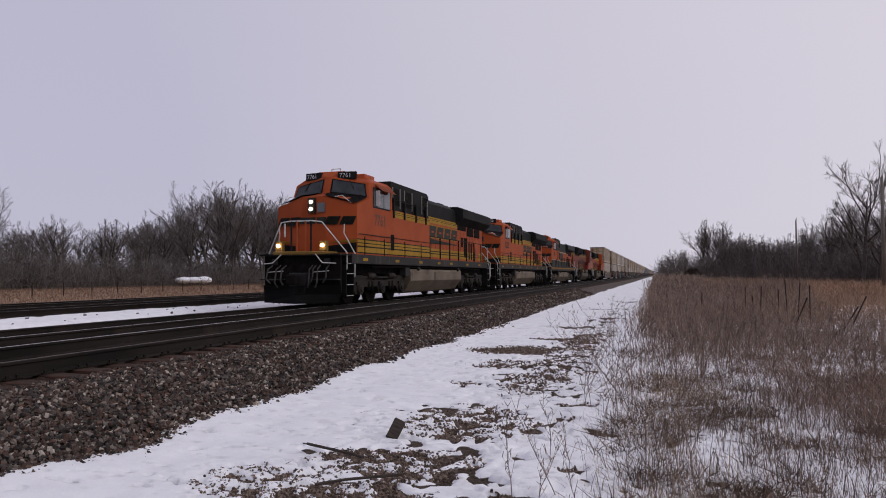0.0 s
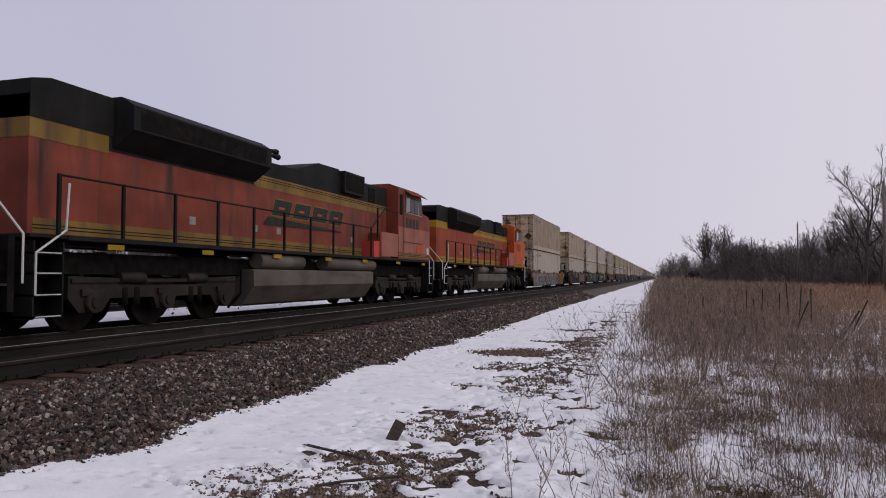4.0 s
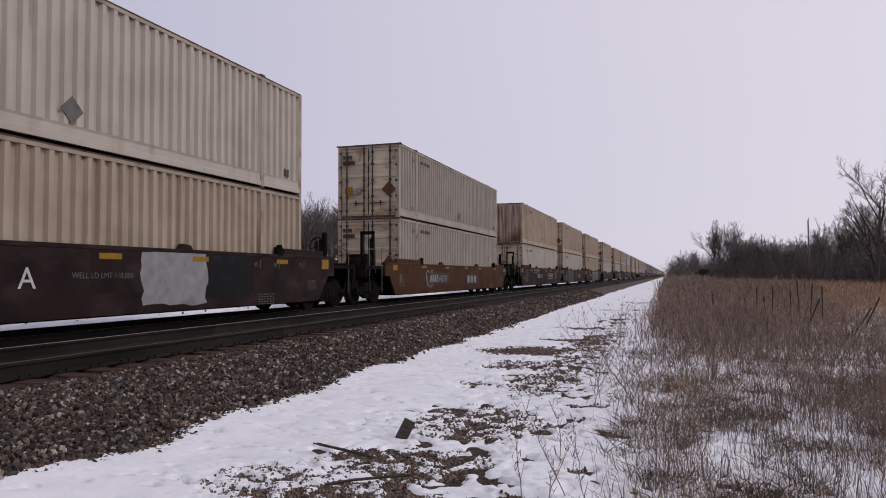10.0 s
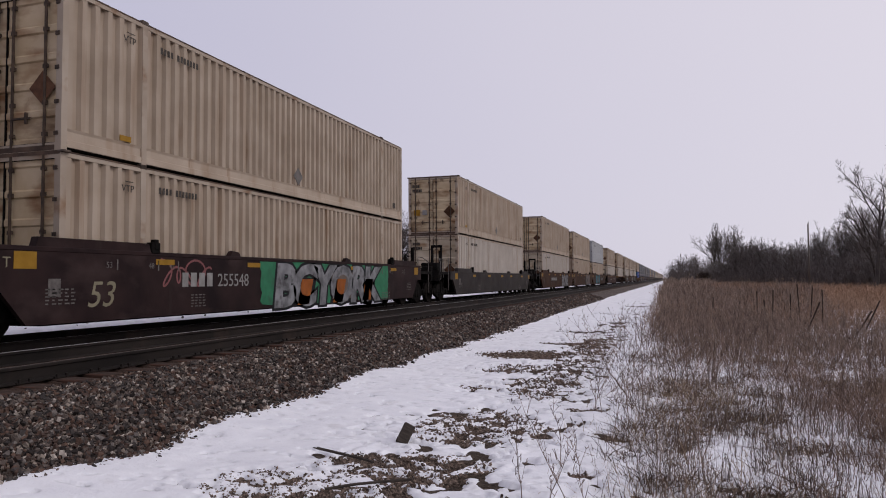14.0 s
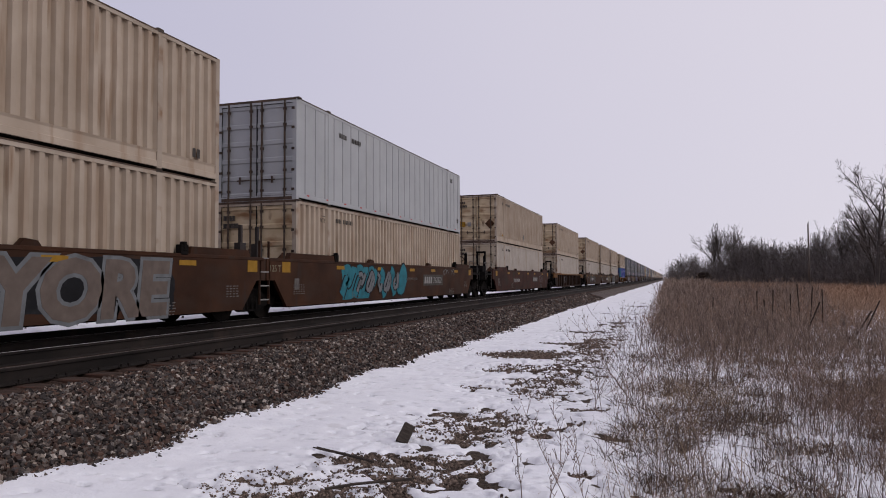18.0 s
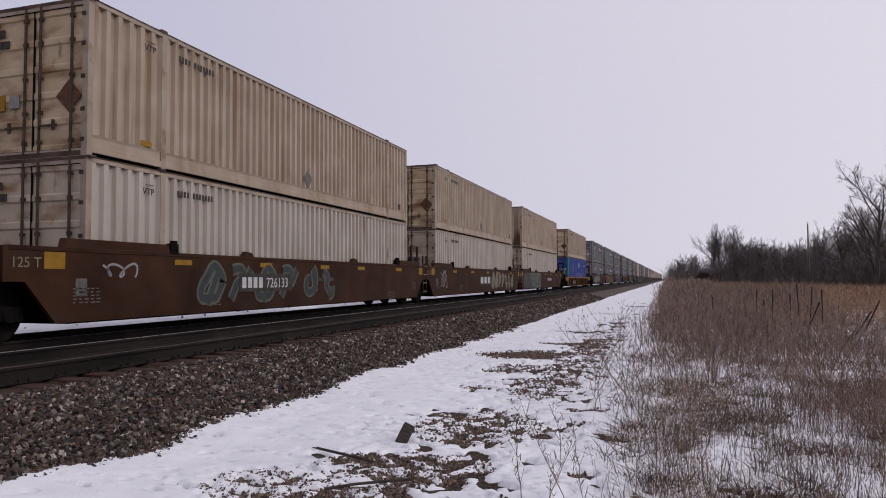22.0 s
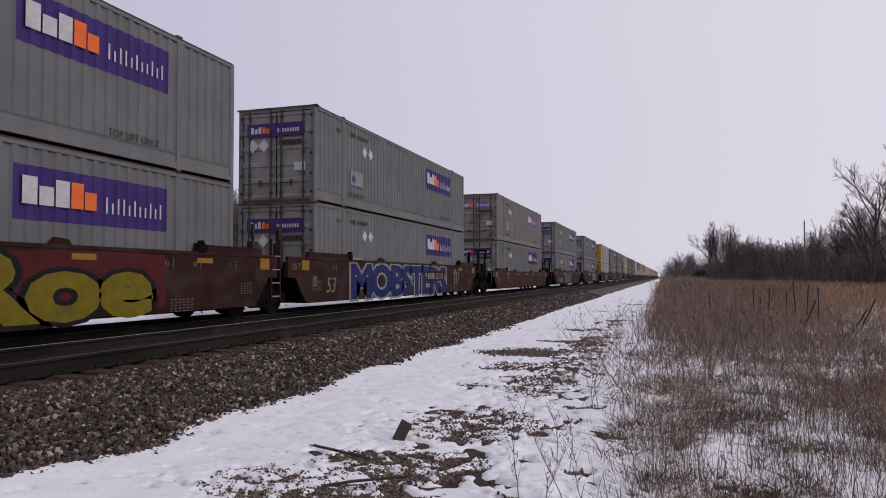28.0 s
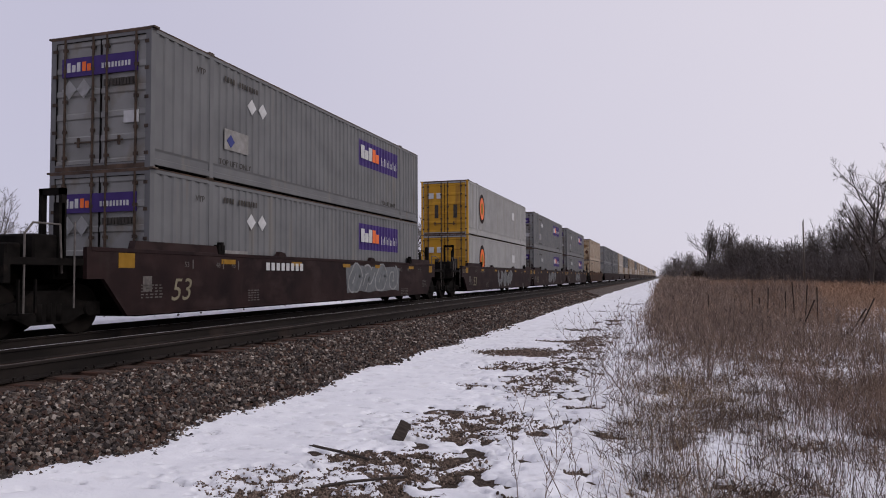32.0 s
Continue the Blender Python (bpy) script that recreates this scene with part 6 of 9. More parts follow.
def number_board(c, x, y, z, text, rz=0):
    b = part("number_board", boxes((-0.34, 0.34, -0.05, 0.05, -0.13, 0.13), bevel=0.012), LOCO_BLACK, c)
    b.matrix_basis = pose(x, y, z, 0, 0, rz)
    if not text:
        part("lettering", boxes(*[(-0.26 + i * 0.14, -0.17 + i * 0.14, -0.055, -0.05, -0.07, 0.07) for i in range(4)]), WHITE_MARK, b)
        return b
    t = numerals(b, text, WHITE_MARK, 0, 0, 0.22, 0)
    t.data.transform(pose(0, 0, 0, 0, 0, -90))
    t.data.transform(pose(-0.28, -0.055, -0.075))
    return b


def wide_cab(c, orange, number, lit, h1=False, text_m=LETTER_DARK):
    """The safety cab: a facetted nose, slanted windshields and a rounded roof."""
    def ring(zl, zc, yl, yc, wl, wc):
        return [(-wl, yl, zl), (-wc, yc, zc), (wc, yc, zc), (wl, yl, zl)]

    R0 = ring(1.72, 1.72, 1.97, 1.66, 1.5, 0.55)
    R1 = ring(3.40, 3.70, 2.02, 1.74, 1.5, 0.42)
    R2 = ring(3.70, 3.88, 3.00, 2.66, 1.5, 0.10)
    R3 = ring(4.28, 4.52, 3.18, 2.90, 1.42, 0.10)
    R4 = ring(4.46, 4.74, 3.42, 3.12, 1.30, 0.50)
    R5 = ring(4.46, 4.74, 5.25, 5.25, 1.30, 0.50)
    bm = bmesh.new()
    rows = [[bm.verts.new(p) for p in r] for r in (R0, R1, R2, R3, R4, R5)]
    for a, b in zip(rows, rows[1:]):
        for i in range(3):
            bm.faces.new((a[i], a[i + 1], b[i + 1], b[i]))
    for s, i in ((-1, 0), (1, 3)):
        back = [bm.verts.new((s * 1.5, 5.25, 1.72)), bm.verts.new((s * 1.5, 5.25, 4.30))]
        eave = bm.verts.new((s * 1.5, 3.35, 4.30))
        bm.faces.new((rows[0][i], rows[1][i], rows[2][i], eave, back[1], back[0]))
        bm.faces.new((rows[2][i], rows[3][i], rows[4][i], eave))
        bm.faces.new((eave, rows[4][i], rows[5][i], back[1]))
    bmesh.ops.recalc_face_normals(bm, faces=list(bm.faces))
    part("cab", bm, orange, c)
    part("cab_rear_wall", boxes((-1.48, 1.48, 5.2, 5.24, 1.75, 4.28)), orange, c)
    # windshields, anti-glare deck
    for s in (-1, 1):
        a, b, p, q = [Vector(x) for x in (R2[0 if s < 0 else 3], R2[1 if s < 0 else 2], R3[1 if s < 0 else 2], R3[0 if s < 0 else 3])]
        nrm = (b - a).cross(q - a).normalized() * (1 if s > 0 else -1)
        if nrm.y > 0:
            nrm = -nrm
        def at(u, v):
            return (a * (1 - u) + b * u) * (1 - v) + (q * (1 - u) + p * u) * v
        for grow, m, off, nm in ((0.06, LOCO_BLACK, 0.006, "window_seal"), (0.0, GLASS_DARK, 0.014, "windshield")):
            gb = bmesh.new()
            vs = [gb.verts.new(at(u, v) + nrm * off) for u, v in ((0.08 - grow * 0.6, 0.14 - grow), (0.93 + grow * 0.6, 0.14 - grow), (0.93 + grow * 0.6, 0.84 + grow), (0.12 - grow * 0.6, 0.84 + grow))]
            gb.faces.new(vs)
            bmesh.ops.solidify(gb, geom=list(gb.faces), thickness=-0.004)
            part(nm, gb, m, c)
        part("wiper", pipe([at(0.5, 0.95) + nrm * 0.03, at(0.38, 0.45) + nrm * 0.03], 0.012), LOCO_BLACK, c)
        d = [Vector(x) for x in (R1[0 if s < 0 else 3], R1[1 if s < 0 else 2], R2[1 if s < 0 else 2], R2[0 if s < 0 else 3])]
        gb = bmesh.new()
        mid = sum(d, Vector()) / 4
        gb.faces.new([gb.verts.new(mid + (x - mid) * 0.97 + Vector((0, -0.07, 0.045))) for x in d])
        bmesh.ops.solidify(gb, geom=list(gb.faces), thickness=0.004)
        part("antiglare_panel", gb, LOCO_BLACK, c)
        # side windows
        plate_w = ((3.12, 3.45), (3.75, 4.38), (4.42, 5.1)) if h1 else ((3.42, 3.66), (3.76, 4.36), (4.42, 5.0))
        for y0, y1 in plate_w:
            part("window_seal", boxes((s * 1.5, s * 1.508, y0 - 0.05, y1 + 0.05, 3.42, 4.16)), LOCO_BLACK, c)
            part("side_window", boxes((s * 1.508, s * 1.512, y0, y1, 3.47, 4.11)), GLASS_SHADE if h1 and y0 > 3.4 else GLASS_DARK, c)
        part("mirror", boxes((s * 1.52, s * 1.66, 3.62, 3.66, 3.5, 4.05)), RAIL_WHITE, c)
        aw = bmesh.new()
        aw.faces.new([aw.verts.new(q2) for q2 in ((s * 1.5, 3.55, 4.28), (s * 1.5, 5.15, 4.28), (s * 1.72, 5.15, 4.05), (s * 1.72, 3.75, 4.05))])
        bmesh.ops.solidify(aw, geom=list(aw.faces), thickness=0.015)
        part("awning", aw, AWNING, c, "faded pink window awning")
    for x in (-0.5, 0.5):
        number_board(c, x * 1.3, 3.06, 4.57, number, -9 if x < 0 else 9)
    part("roof_vent", boxes((0.45, 1.05, 3.7, 4.6, 4.50, 4.70), bevel=0.03), ORANGE_DULL, c)
    part("roof_handle", pipe([(0, 3.15, 4.72), (0, 3.15, 4.83), (0.35, 3.15, 4.83), (0.35, 3.15, 4.72)], 0.015), RAIL_WHITE, c)
    if h1:
        part("roof_unit", boxes((-0.6, 0.85, 3.3, 4.8, 4.62, 4.82), bevel=0.05), ORANGE_DULL, c, "low dull orange air conditioner on the cab roof")
    # nose door, lamps and stripes
    part("company_mark", boxes((-0.48, 0.1, 1.685, 1.72, 2.76, 2.98), (0.16, 0.5, 1.685, 1.72, 2.76, 2.98)), LETTER_DARK, c)
    part("nose_window", boxes((0.18, 0.46, 1.672, 1.70, 3.15, 3.47)), GLASS_DARK, c)
    part("lamp_housing", boxes((-0.16, 0.1, 1.62, 1.80, 3.12, 3.64), bevel=0.02), LOCO_BLACK if not h1 else orange, c)
    for z in (3.26, 3.50):
        part("headlight", rod(bmesh.new(), (-0.03, 1.585, z), (-0.03, 1.63, z), 0.058, sides=14), LAMP_LIT if lit else LAMP_OFF, c, "lit headlight" if lit else "unlit headlight")
    for s in (-1, 1):
        lo, hi = Vector((s * 1.5, 1.97, 0)), Vector((s * 0.55, 1.66, 0))
        n2 = Vector((s * 0.31, -0.95, 0)).normalized() * 0.014
        for z0, z1, m in ((1.78, 2.12, LOCO_BLACK), (2.12, 2.24, LOCO_YELLOW)):
            nb = bmesh.new()
            nb.faces.new([nb.verts.new(v) for v in (lo + n2 + Vector((0, 0, z0)), hi + n2 + Vector((0, 0, z0)), hi + n2 + Vector((0, 0, z1 - 0.12)), lo + n2 + Vector((0, 0, z1)))])
            bmesh.ops.solidify(nb, geom=list(nb.faces), thickness=0.004)
            part("nose_stripe", nb, m, c)
        for u0, u1 in ((-0.04, 0.40), (0.47, 0.92)):
            nb = bmesh.new()
            p0, p1 = lo.lerp(hi, 1 - u1), lo.lerp(hi, 1 - u0)
            nb.faces.new([nb.verts.new(v) for v in (p0 + n2 + Vector((-0.06, 0, 2.72)), p1 + n2 + Vector((-0.06, 0, 2.72)), p1 + n2 + Vector((0.08, 0, 3.00)), p0 + n2 + Vector((0.08, 0, 3.00)))])
            bmesh.ops.solidify(nb, geom=list(nb.faces), thickness=0.004)
            part("company_mark", nb, LETTER_DARK, c)
        numerals(c, number, text_m, 3.5 if s > 0 else 4.8, 2.80 if not h1 else 2.84, 0.56 if not h1 else 0.50, s * 1.504, side=s, bold=0.014)
        part("grab_iron", pipe([(s * 1.53, 3.2, 2.42), (s * 1.53, 4.9, 2.42)], 0.014), LOCO_GREY, c)
        part("grab_iron", pipe([(s * 1.3, 1.95, 3.46), (s * 1.0, 1.9, 3.72), (s * 0.75, 1.85, 3.68)], 0.014), RAIL_WHITE, c)


def front_end(c, lit, h1=False):
    """Platform, ditch lights, gate and corner rails ahead of the nose."""
    part("anticlimber", boxes((-0.95, 0.95, 0.74, 1.66, 1.68, 1.80), bevel=0.02), LOCO_MUSTARD if not h1 else LOCO_GREY, c)
    for x in (-0.8, 0.8):
        part("ditch_light_box", boxes((x - 0.13, x + 0.13, 0.84, 1.02, 1.80, 2.13), bevel=0.02), LOCO_MUSTARD if not h1 else LOCO_BLACK, c)
        part("ditch_light", rod(bmesh.new(), (x, 0.79, 1.99), (x, 0.85, 1.99), 0.055, sides=12), LAMP_LIT if lit else LAMP_OFF, c)
    for x in (-0.36, -0.16, 0.16, 0.36):
        part("gate_post", boxes((x - 0.022, x + 0.022, 0.87, 0.91, 1.8, 2.80)), ORANGE_DULL if abs(x) < 0.3 else LOCO_BLACK, c)
    part("gate_rail", boxes((-0.4, 0.42, 0.87, 0.91, 2.78, 2.82)), RAIL_WHITE, c)
    part("flag_holder", boxes((-0.78, -0.74, 1.15, 1.19, 2.3, 2.75)), RAIL_WHITE, c)
    for s in (-1, 1):
        handrail(c, [(s * 0.36, 0.86, 2.80), (s * 0.74, 0.9, 2.76), (s * 1.44, 1.32, 1.76), (s * 1.44, 1.32, 1.22), (s * 1.2, 1.25, 1.1)], True)
        handrail(c, [(s * 1.22, 1.6, 2.72), (s * 1.2, 1.6, 2.42), (s * 1.47, 1.90, 1.74), (s * 1.47, 1.88, 0.96)], True)
        handrail(c, [(s * 0.62, 0.7, 1.70), (s * 0.9, 0.62, 1.42), (s * 1.3, 0.8, 1.40)], True, 0.015)
        stepwell(c, 1.22, 1, s)
    pilot(c, 0.95, -1, True)


def rear_end(c, L):
    pilot(c, L - 0.42, 1, False)
    for s in (-1, 1):
        stepwell(c, L - 0.82, -1, s)
        handrail(c, [(s * 1.48, L - 1.5, 2.62), (s * 1.48, L - 1.45, 1.8), (s * 1.48, L - 0.85, 1.4), (s * 1.48, L - 0.85, 0.7)], True)
        handrail(c, [(s * 0.45, L - 0.5, 2.65), (s * 0.7, L - 0.5, 2.6), (s * 1.46, L - 0.62, 1.7), (s * 1.46, L - 0.62, 0.9)], True)
        handrail(c, [(s * 0.45, L - 0.5, 1.72), (s * 0.45, L - 0.5, 2.65)], False, 0.025)


def side_rails(c, y0, y1, z=2.74, n=8, x=1.47):
    for s in (-1, 1):
        handrail(c, [(s * x, y0, z), (s * x, y1, z)])
        for i in range(n):
            y = y0 + (y1 - y0) * i / (n - 1)
            part("stanchion", boxes((s * (x - 0.03), s * (x + 0.02), y - 0.03, y + 0.03, 1.70, z + 0.02)), LOCO_BLACK, c)


def side_reflectors(c, ys, x=1.5):
    for s in (-1, 1):
        for y in ys:
            part("reflector", boxes((s * x, s * (x + 0.006), y, y + 0.42, 1.50, 1.60)), LOCO_YELLOW, c)


def ge_loco(label, number, lit=False, h1=False):
    L = 22.3
    c = thing("locomotive", label, "locomotive", "locomotives pulling the train")
    orange = ORANGE
    black = LOCO_GREEN if h1 else LOCO_BLACK
    underbody(c, L, (7.55, 15.25), (4.75, 17.75), truck_paint=TRUCK_DUST if h1 else None)
    wide_cab(c, orange, number, lit, h1, LETTER_GREY if lit else LETTER_DARK)
    front_end(c, lit, h1)
    rear_end(c, L)
    # full-width cabinet behind the cab
    E, H = 7.5 if h1 else 9.84, 1.15
    part("equipment_cabinet", boxes((-1.5, 1.5, 5.25, E, 1.72, 3.50), bevel=0.015), orange, c)
    part("upper_cabinet", prism(bmesh.new(), [(5.25, 3.5), (E, 3.5), (E, 4.48), (E - 0.24, 4.58), (5.25, 4.60)], -1.44, 1.44), black, c)
    for s in (-1, 1):
        for i, (y0, y1) in enumerate(((5.45, 6.2), (6.75, 7.6), (8.9, 9.6)) if not h1 else ((5.55, 6.3), (6.45, 7.2))):
            part("vent_grille", boxes((s * 1.44, s * 1.455, y0, y1, 3.72 if not h1 else 3.6, 4.36)), STEEL_DARK, c)
            for q in (y0 - 0.05, y1):
                part("vent_frame", boxes((s * 1.455, s * 1.47, q, q + 0.05, 3.62, 4.4)), GREY_MARK, c)
        if not h1:
            for y in (5.32, 6.5, 7.9, 9.2):
                part("cabinet_post", boxes((s * 1.46, s * 1.56, y, y + 0.1, 3.2, 3.95)), LOCO_BLACK, c)
            handrail(c, [(s * 1.54, 5.3, 3.9), (s * 1.54, 9.4, 3.86)], False, 0.014)
        handrail(c, [(s * 1.5, E - 0.34, 4.36), (s * 1.3, E + 0.16, 4.0), (s * 1.2, E + 0.5, 3.0), (s * 1.3, E + 0.56, 2.6)], False, 0.025)
        part("side_opening", boxes((s * 1.5, s * 1.51, 5.1, 5.45, 1.95, 2.55)), STEEL_DARK, c)
    # long hood
    part("hood", boxes((-H, H, E, 20.85, 1.72, 3.62), bevel=0.01), orange, c)
    part("hood_top", prism(bmesh.new(), [(E, 3.62), (15.3, 3.62), (15.3, 4.32), (E, 4.32)], -H + 0.01, H - 0.01), black, c)
    ridge = 4.58 if not h1 else 4.42
    part("hood_roof", extrude_y(bmesh.new(), [(-H + 0.01, 4.315), (H - 0.01, 4.315), (0.72, ridge), (-0.72, ridge)], E + 0.02, 15.2), black, c)
    if h1:
        part("blower_housing", boxes((-H - 0.004, H + 0.004, E, 10.75, 3.64, 4.64), bevel=0.03), black, c, "tall dark blower housing behind the cab")
    part("roof_hatch", boxes((-0.6, 0.6, E + 0.35, E + 1.0, 4.57, 4.68 if h1 else 4.63), (-0.45, 0.45, E + 1.9, E + 2.5, 4.57, 4.67 if h1 else 4.64), (-0.6, 0.6, 14.0, 14.9, ridge - 0.02, ridge + 0.08), bevel=0.02), LOCO_BLACK, c)
    part("bell", rod(bmesh.new(), (0.35, E + 1.3, 4.57), (0.35, E + 1.3, 4.72), 0.12, 0.06, sides=10), LOCO_BLACK, c)
    part("exhaust_stack", boxes((-0.5, 0.5, 11.9, 13.7 if not h1 else 13.2, ridge - 0.03, 4.76 if h1 else 4.64), bevel=0.02), black, c)
    part("horn", pipe([(0.4, 10.4, 4.5), (0.4, 10.4, 4.68), (0.4, 10.9, 4.68)], 0.06), LOCO_BLACK, c)
    hood_seams(c, H, 10.5, 20.4, 1.85, 3.3)
    # radiator wings over the rear
    low = 3.62
    W, drop = (1.56, 0.0) if not h1 else (1.45, 0.13)
    prof = [(-H, low), (H, low), (W, 3.96 - drop), (W, 4.40 - drop), (1.25, 4.54 - drop), (-1.25, 4.54 - drop), (-W, 4.40 - drop), (-W, 3.96 - drop)]
    part("radiator_wing", extrude_y(bmesh.new(), prof, 15.25, 21.45), black, c, "black overhanging radiator wing")
    for s in (-1, 1):
        for y0, y1 in ((15.5, 17.2), (17.4, 18.8), (19.0, 20.2)):
            part("radiator_screen", boxes((s * (H + 0.004), s * (H + 0.016), y0, y1, 3.12 if y0 > 17 else 3.36, 3.61)), STEEL_DARK, c)
        for y0, y1, z0, z1 in ((16.2, 16.6, 2.5, 3.0), (16.8, 17.5, 1.95, 3.0), (17.75, 18.0, 1.85, 2.75), (18.2, 18.5, 1.85, 2.75), (18.75, 19.2, 1.8, 2.3)):
            part("hood_grille", boxes((s * H, s * (H + 0.012), y0, y1, z0, z1)), STEEL_DARK, c)
        part("hood_door", boxes((s * H, s * (H + 0.01), 19.3, 19.9, 1.9, 3.0)), ORANGE_DULL, c)
        wheel = rod(bmesh.new(), (s * (H + 0.01), 18.95, 2.7), (s * (H + 0.06), 18.95, 2.7), 0.2, sides=14)
        part("handbrake_wheel", wheel, ORANGE_DULL, c)
    part("rear_lamp", boxes((-0.12, 0.12, 20.85, 20.93, 3.1, 3.5)), LOCO_BLACK, c)
    # stripes
    if not h1:
        plate(c, "stripe", LOCO_BLACK, 1.5, 2.02, 9.82, 1.76, 2.26, 0.003)
        for z0, z1 in ((1.80, 1.97), (2.02, 2.10), (2.13, 2.22)):
            plate(c, "stripe", LOCO_YELLOW, 1.503, 2.02, 9.82, z0, z1, 0.004)
        plate(c, "stripe", LOCO_YELLOW, H + 0.003, 9.86, 20.8, 1.84, 2.24, 0.004)
        for z in (1.98, 2.09):
            plate(c, "stripe_line", LOCO_BLACK, H + 0.007, 9.86, 20.8, z, z + 0.04, 0.003)
        plate(c, "stripe", LOCO_YELLOW, 1.5, 5.3, 9.82, 3.22, 3.48, 0.006)
        plate(c, "stripe", LOCO_YELLOW, H + 0.002, 9.86, 15.6, 3.42, 3.70, 0.005)
        for z in (3.34, 3.41):
            plate(c, "stripe_line", LOCO_BLACK, 1.506, 5.3, 9.82, z, z + 0.018, 0.003)
            plate(c, "stripe_line", LOCO_BLACK, H + 0.007, 9.86, 15.6, z + 0.2, z + 0.218, 0.003)
        company_mark(c, H + 0.004, 10.7, 15.5, 2.76, 3.30)
    else:
        plate(c, "stripe", black, 1.5, 2.02, E - 0.02, 1.86, 2.40, 0.004)
        plate(c, "stripe", LOCO_CREAM, 1.5, 2.02, E - 0.02, 2.40, 2.47, 0.004)
        plate(c, "stripe", black, H, E + 0.02, 20.8, 1.78, 2.40, 0.004)
        plate(c, "stripe", LOCO_CREAM, H, E + 0.02, 20.8, 2.40, 2.48, 0.004)
        plate(c, "stripe", black, H, E + 0.02, 15.6, 3.40, 3.63, 0.004)
        plate(c, "stripe", LOCO_CREAM, H, E + 0.02, 15.6, 3.33, 3.40, 0.004)
        plate(c, "stripe", black, 1.5, 5.3, E - 0.02, 3.36, 3.52, 0.004)
        plate(c, "stripe", LOCO_GREEN, 1.502, 2.0, L - 1.6, 1.70, 1.86, 0.004)
        plate(c, "stripe", LOCO_AMBER, 1.502, 2.0, L - 1.6, 1.60, 1.69, 0.004)
        for s in (-1, 1):
            part("radiator_intake", boxes((s * (H - 0.01), s * (H + 0.012), 9.1, 10.5, 3.84, 4.36)), STEEL_DARK, c)
        part("air_filter_box", boxes((1.5, 1.56, 5.8, 7.2, 2.50, 3.4), bevel=0.02), ORANGE, c)
        part("side_opening", boxes((1.56, 1.57, 6.45, 7.05, 2.58, 3.3)), STEEL_DARK, c)
        company_mark(c, H + 0.004, 9.8, 13.1, 2.56, 3.26, slant=0.0, dark=LETTER_DARK, rim=LETTER_DARK, wedge=False)
        ring = bmesh.new()
        for i in range(16):
            a = i * math.pi / 8
            bmesh.ops.create_icosphere(ring, subdivisions=1, radius=0.085, matrix=Matrix.Translation((0.02 + 0.28 * math.cos(a), 0.80, 2.45 + 0.32 * math.sin(a))))
        part("wreath", ring, WREATH, c, "green holiday wreath on the nose gate")
    side_reflectors(c, (2.5, 5.6, 8.4, 11.0, 13.0, 16.0, 18.6) if not h1 else (3.3, 6.9, 10.5, 14.0))
    side_rails(c, E + 0.11, 20.9, n=10 if h1 else 8)
    for s in (-1, 1):
        handrail(c, [(s * 1.52, 2.1, 2.42), (s * 1.52, E - 0.14, 2.42)], False, 0.012)
        for y in (2.6, 4.4, 6.6) if h1 else (2.6, 4.4, 6.6, 8.6):
            part("stanchion", boxes((s * 1.5, s * 1.53, y, y + 0.03, 1.72, 2.34)), LOCO_BLACK, c)
    return c


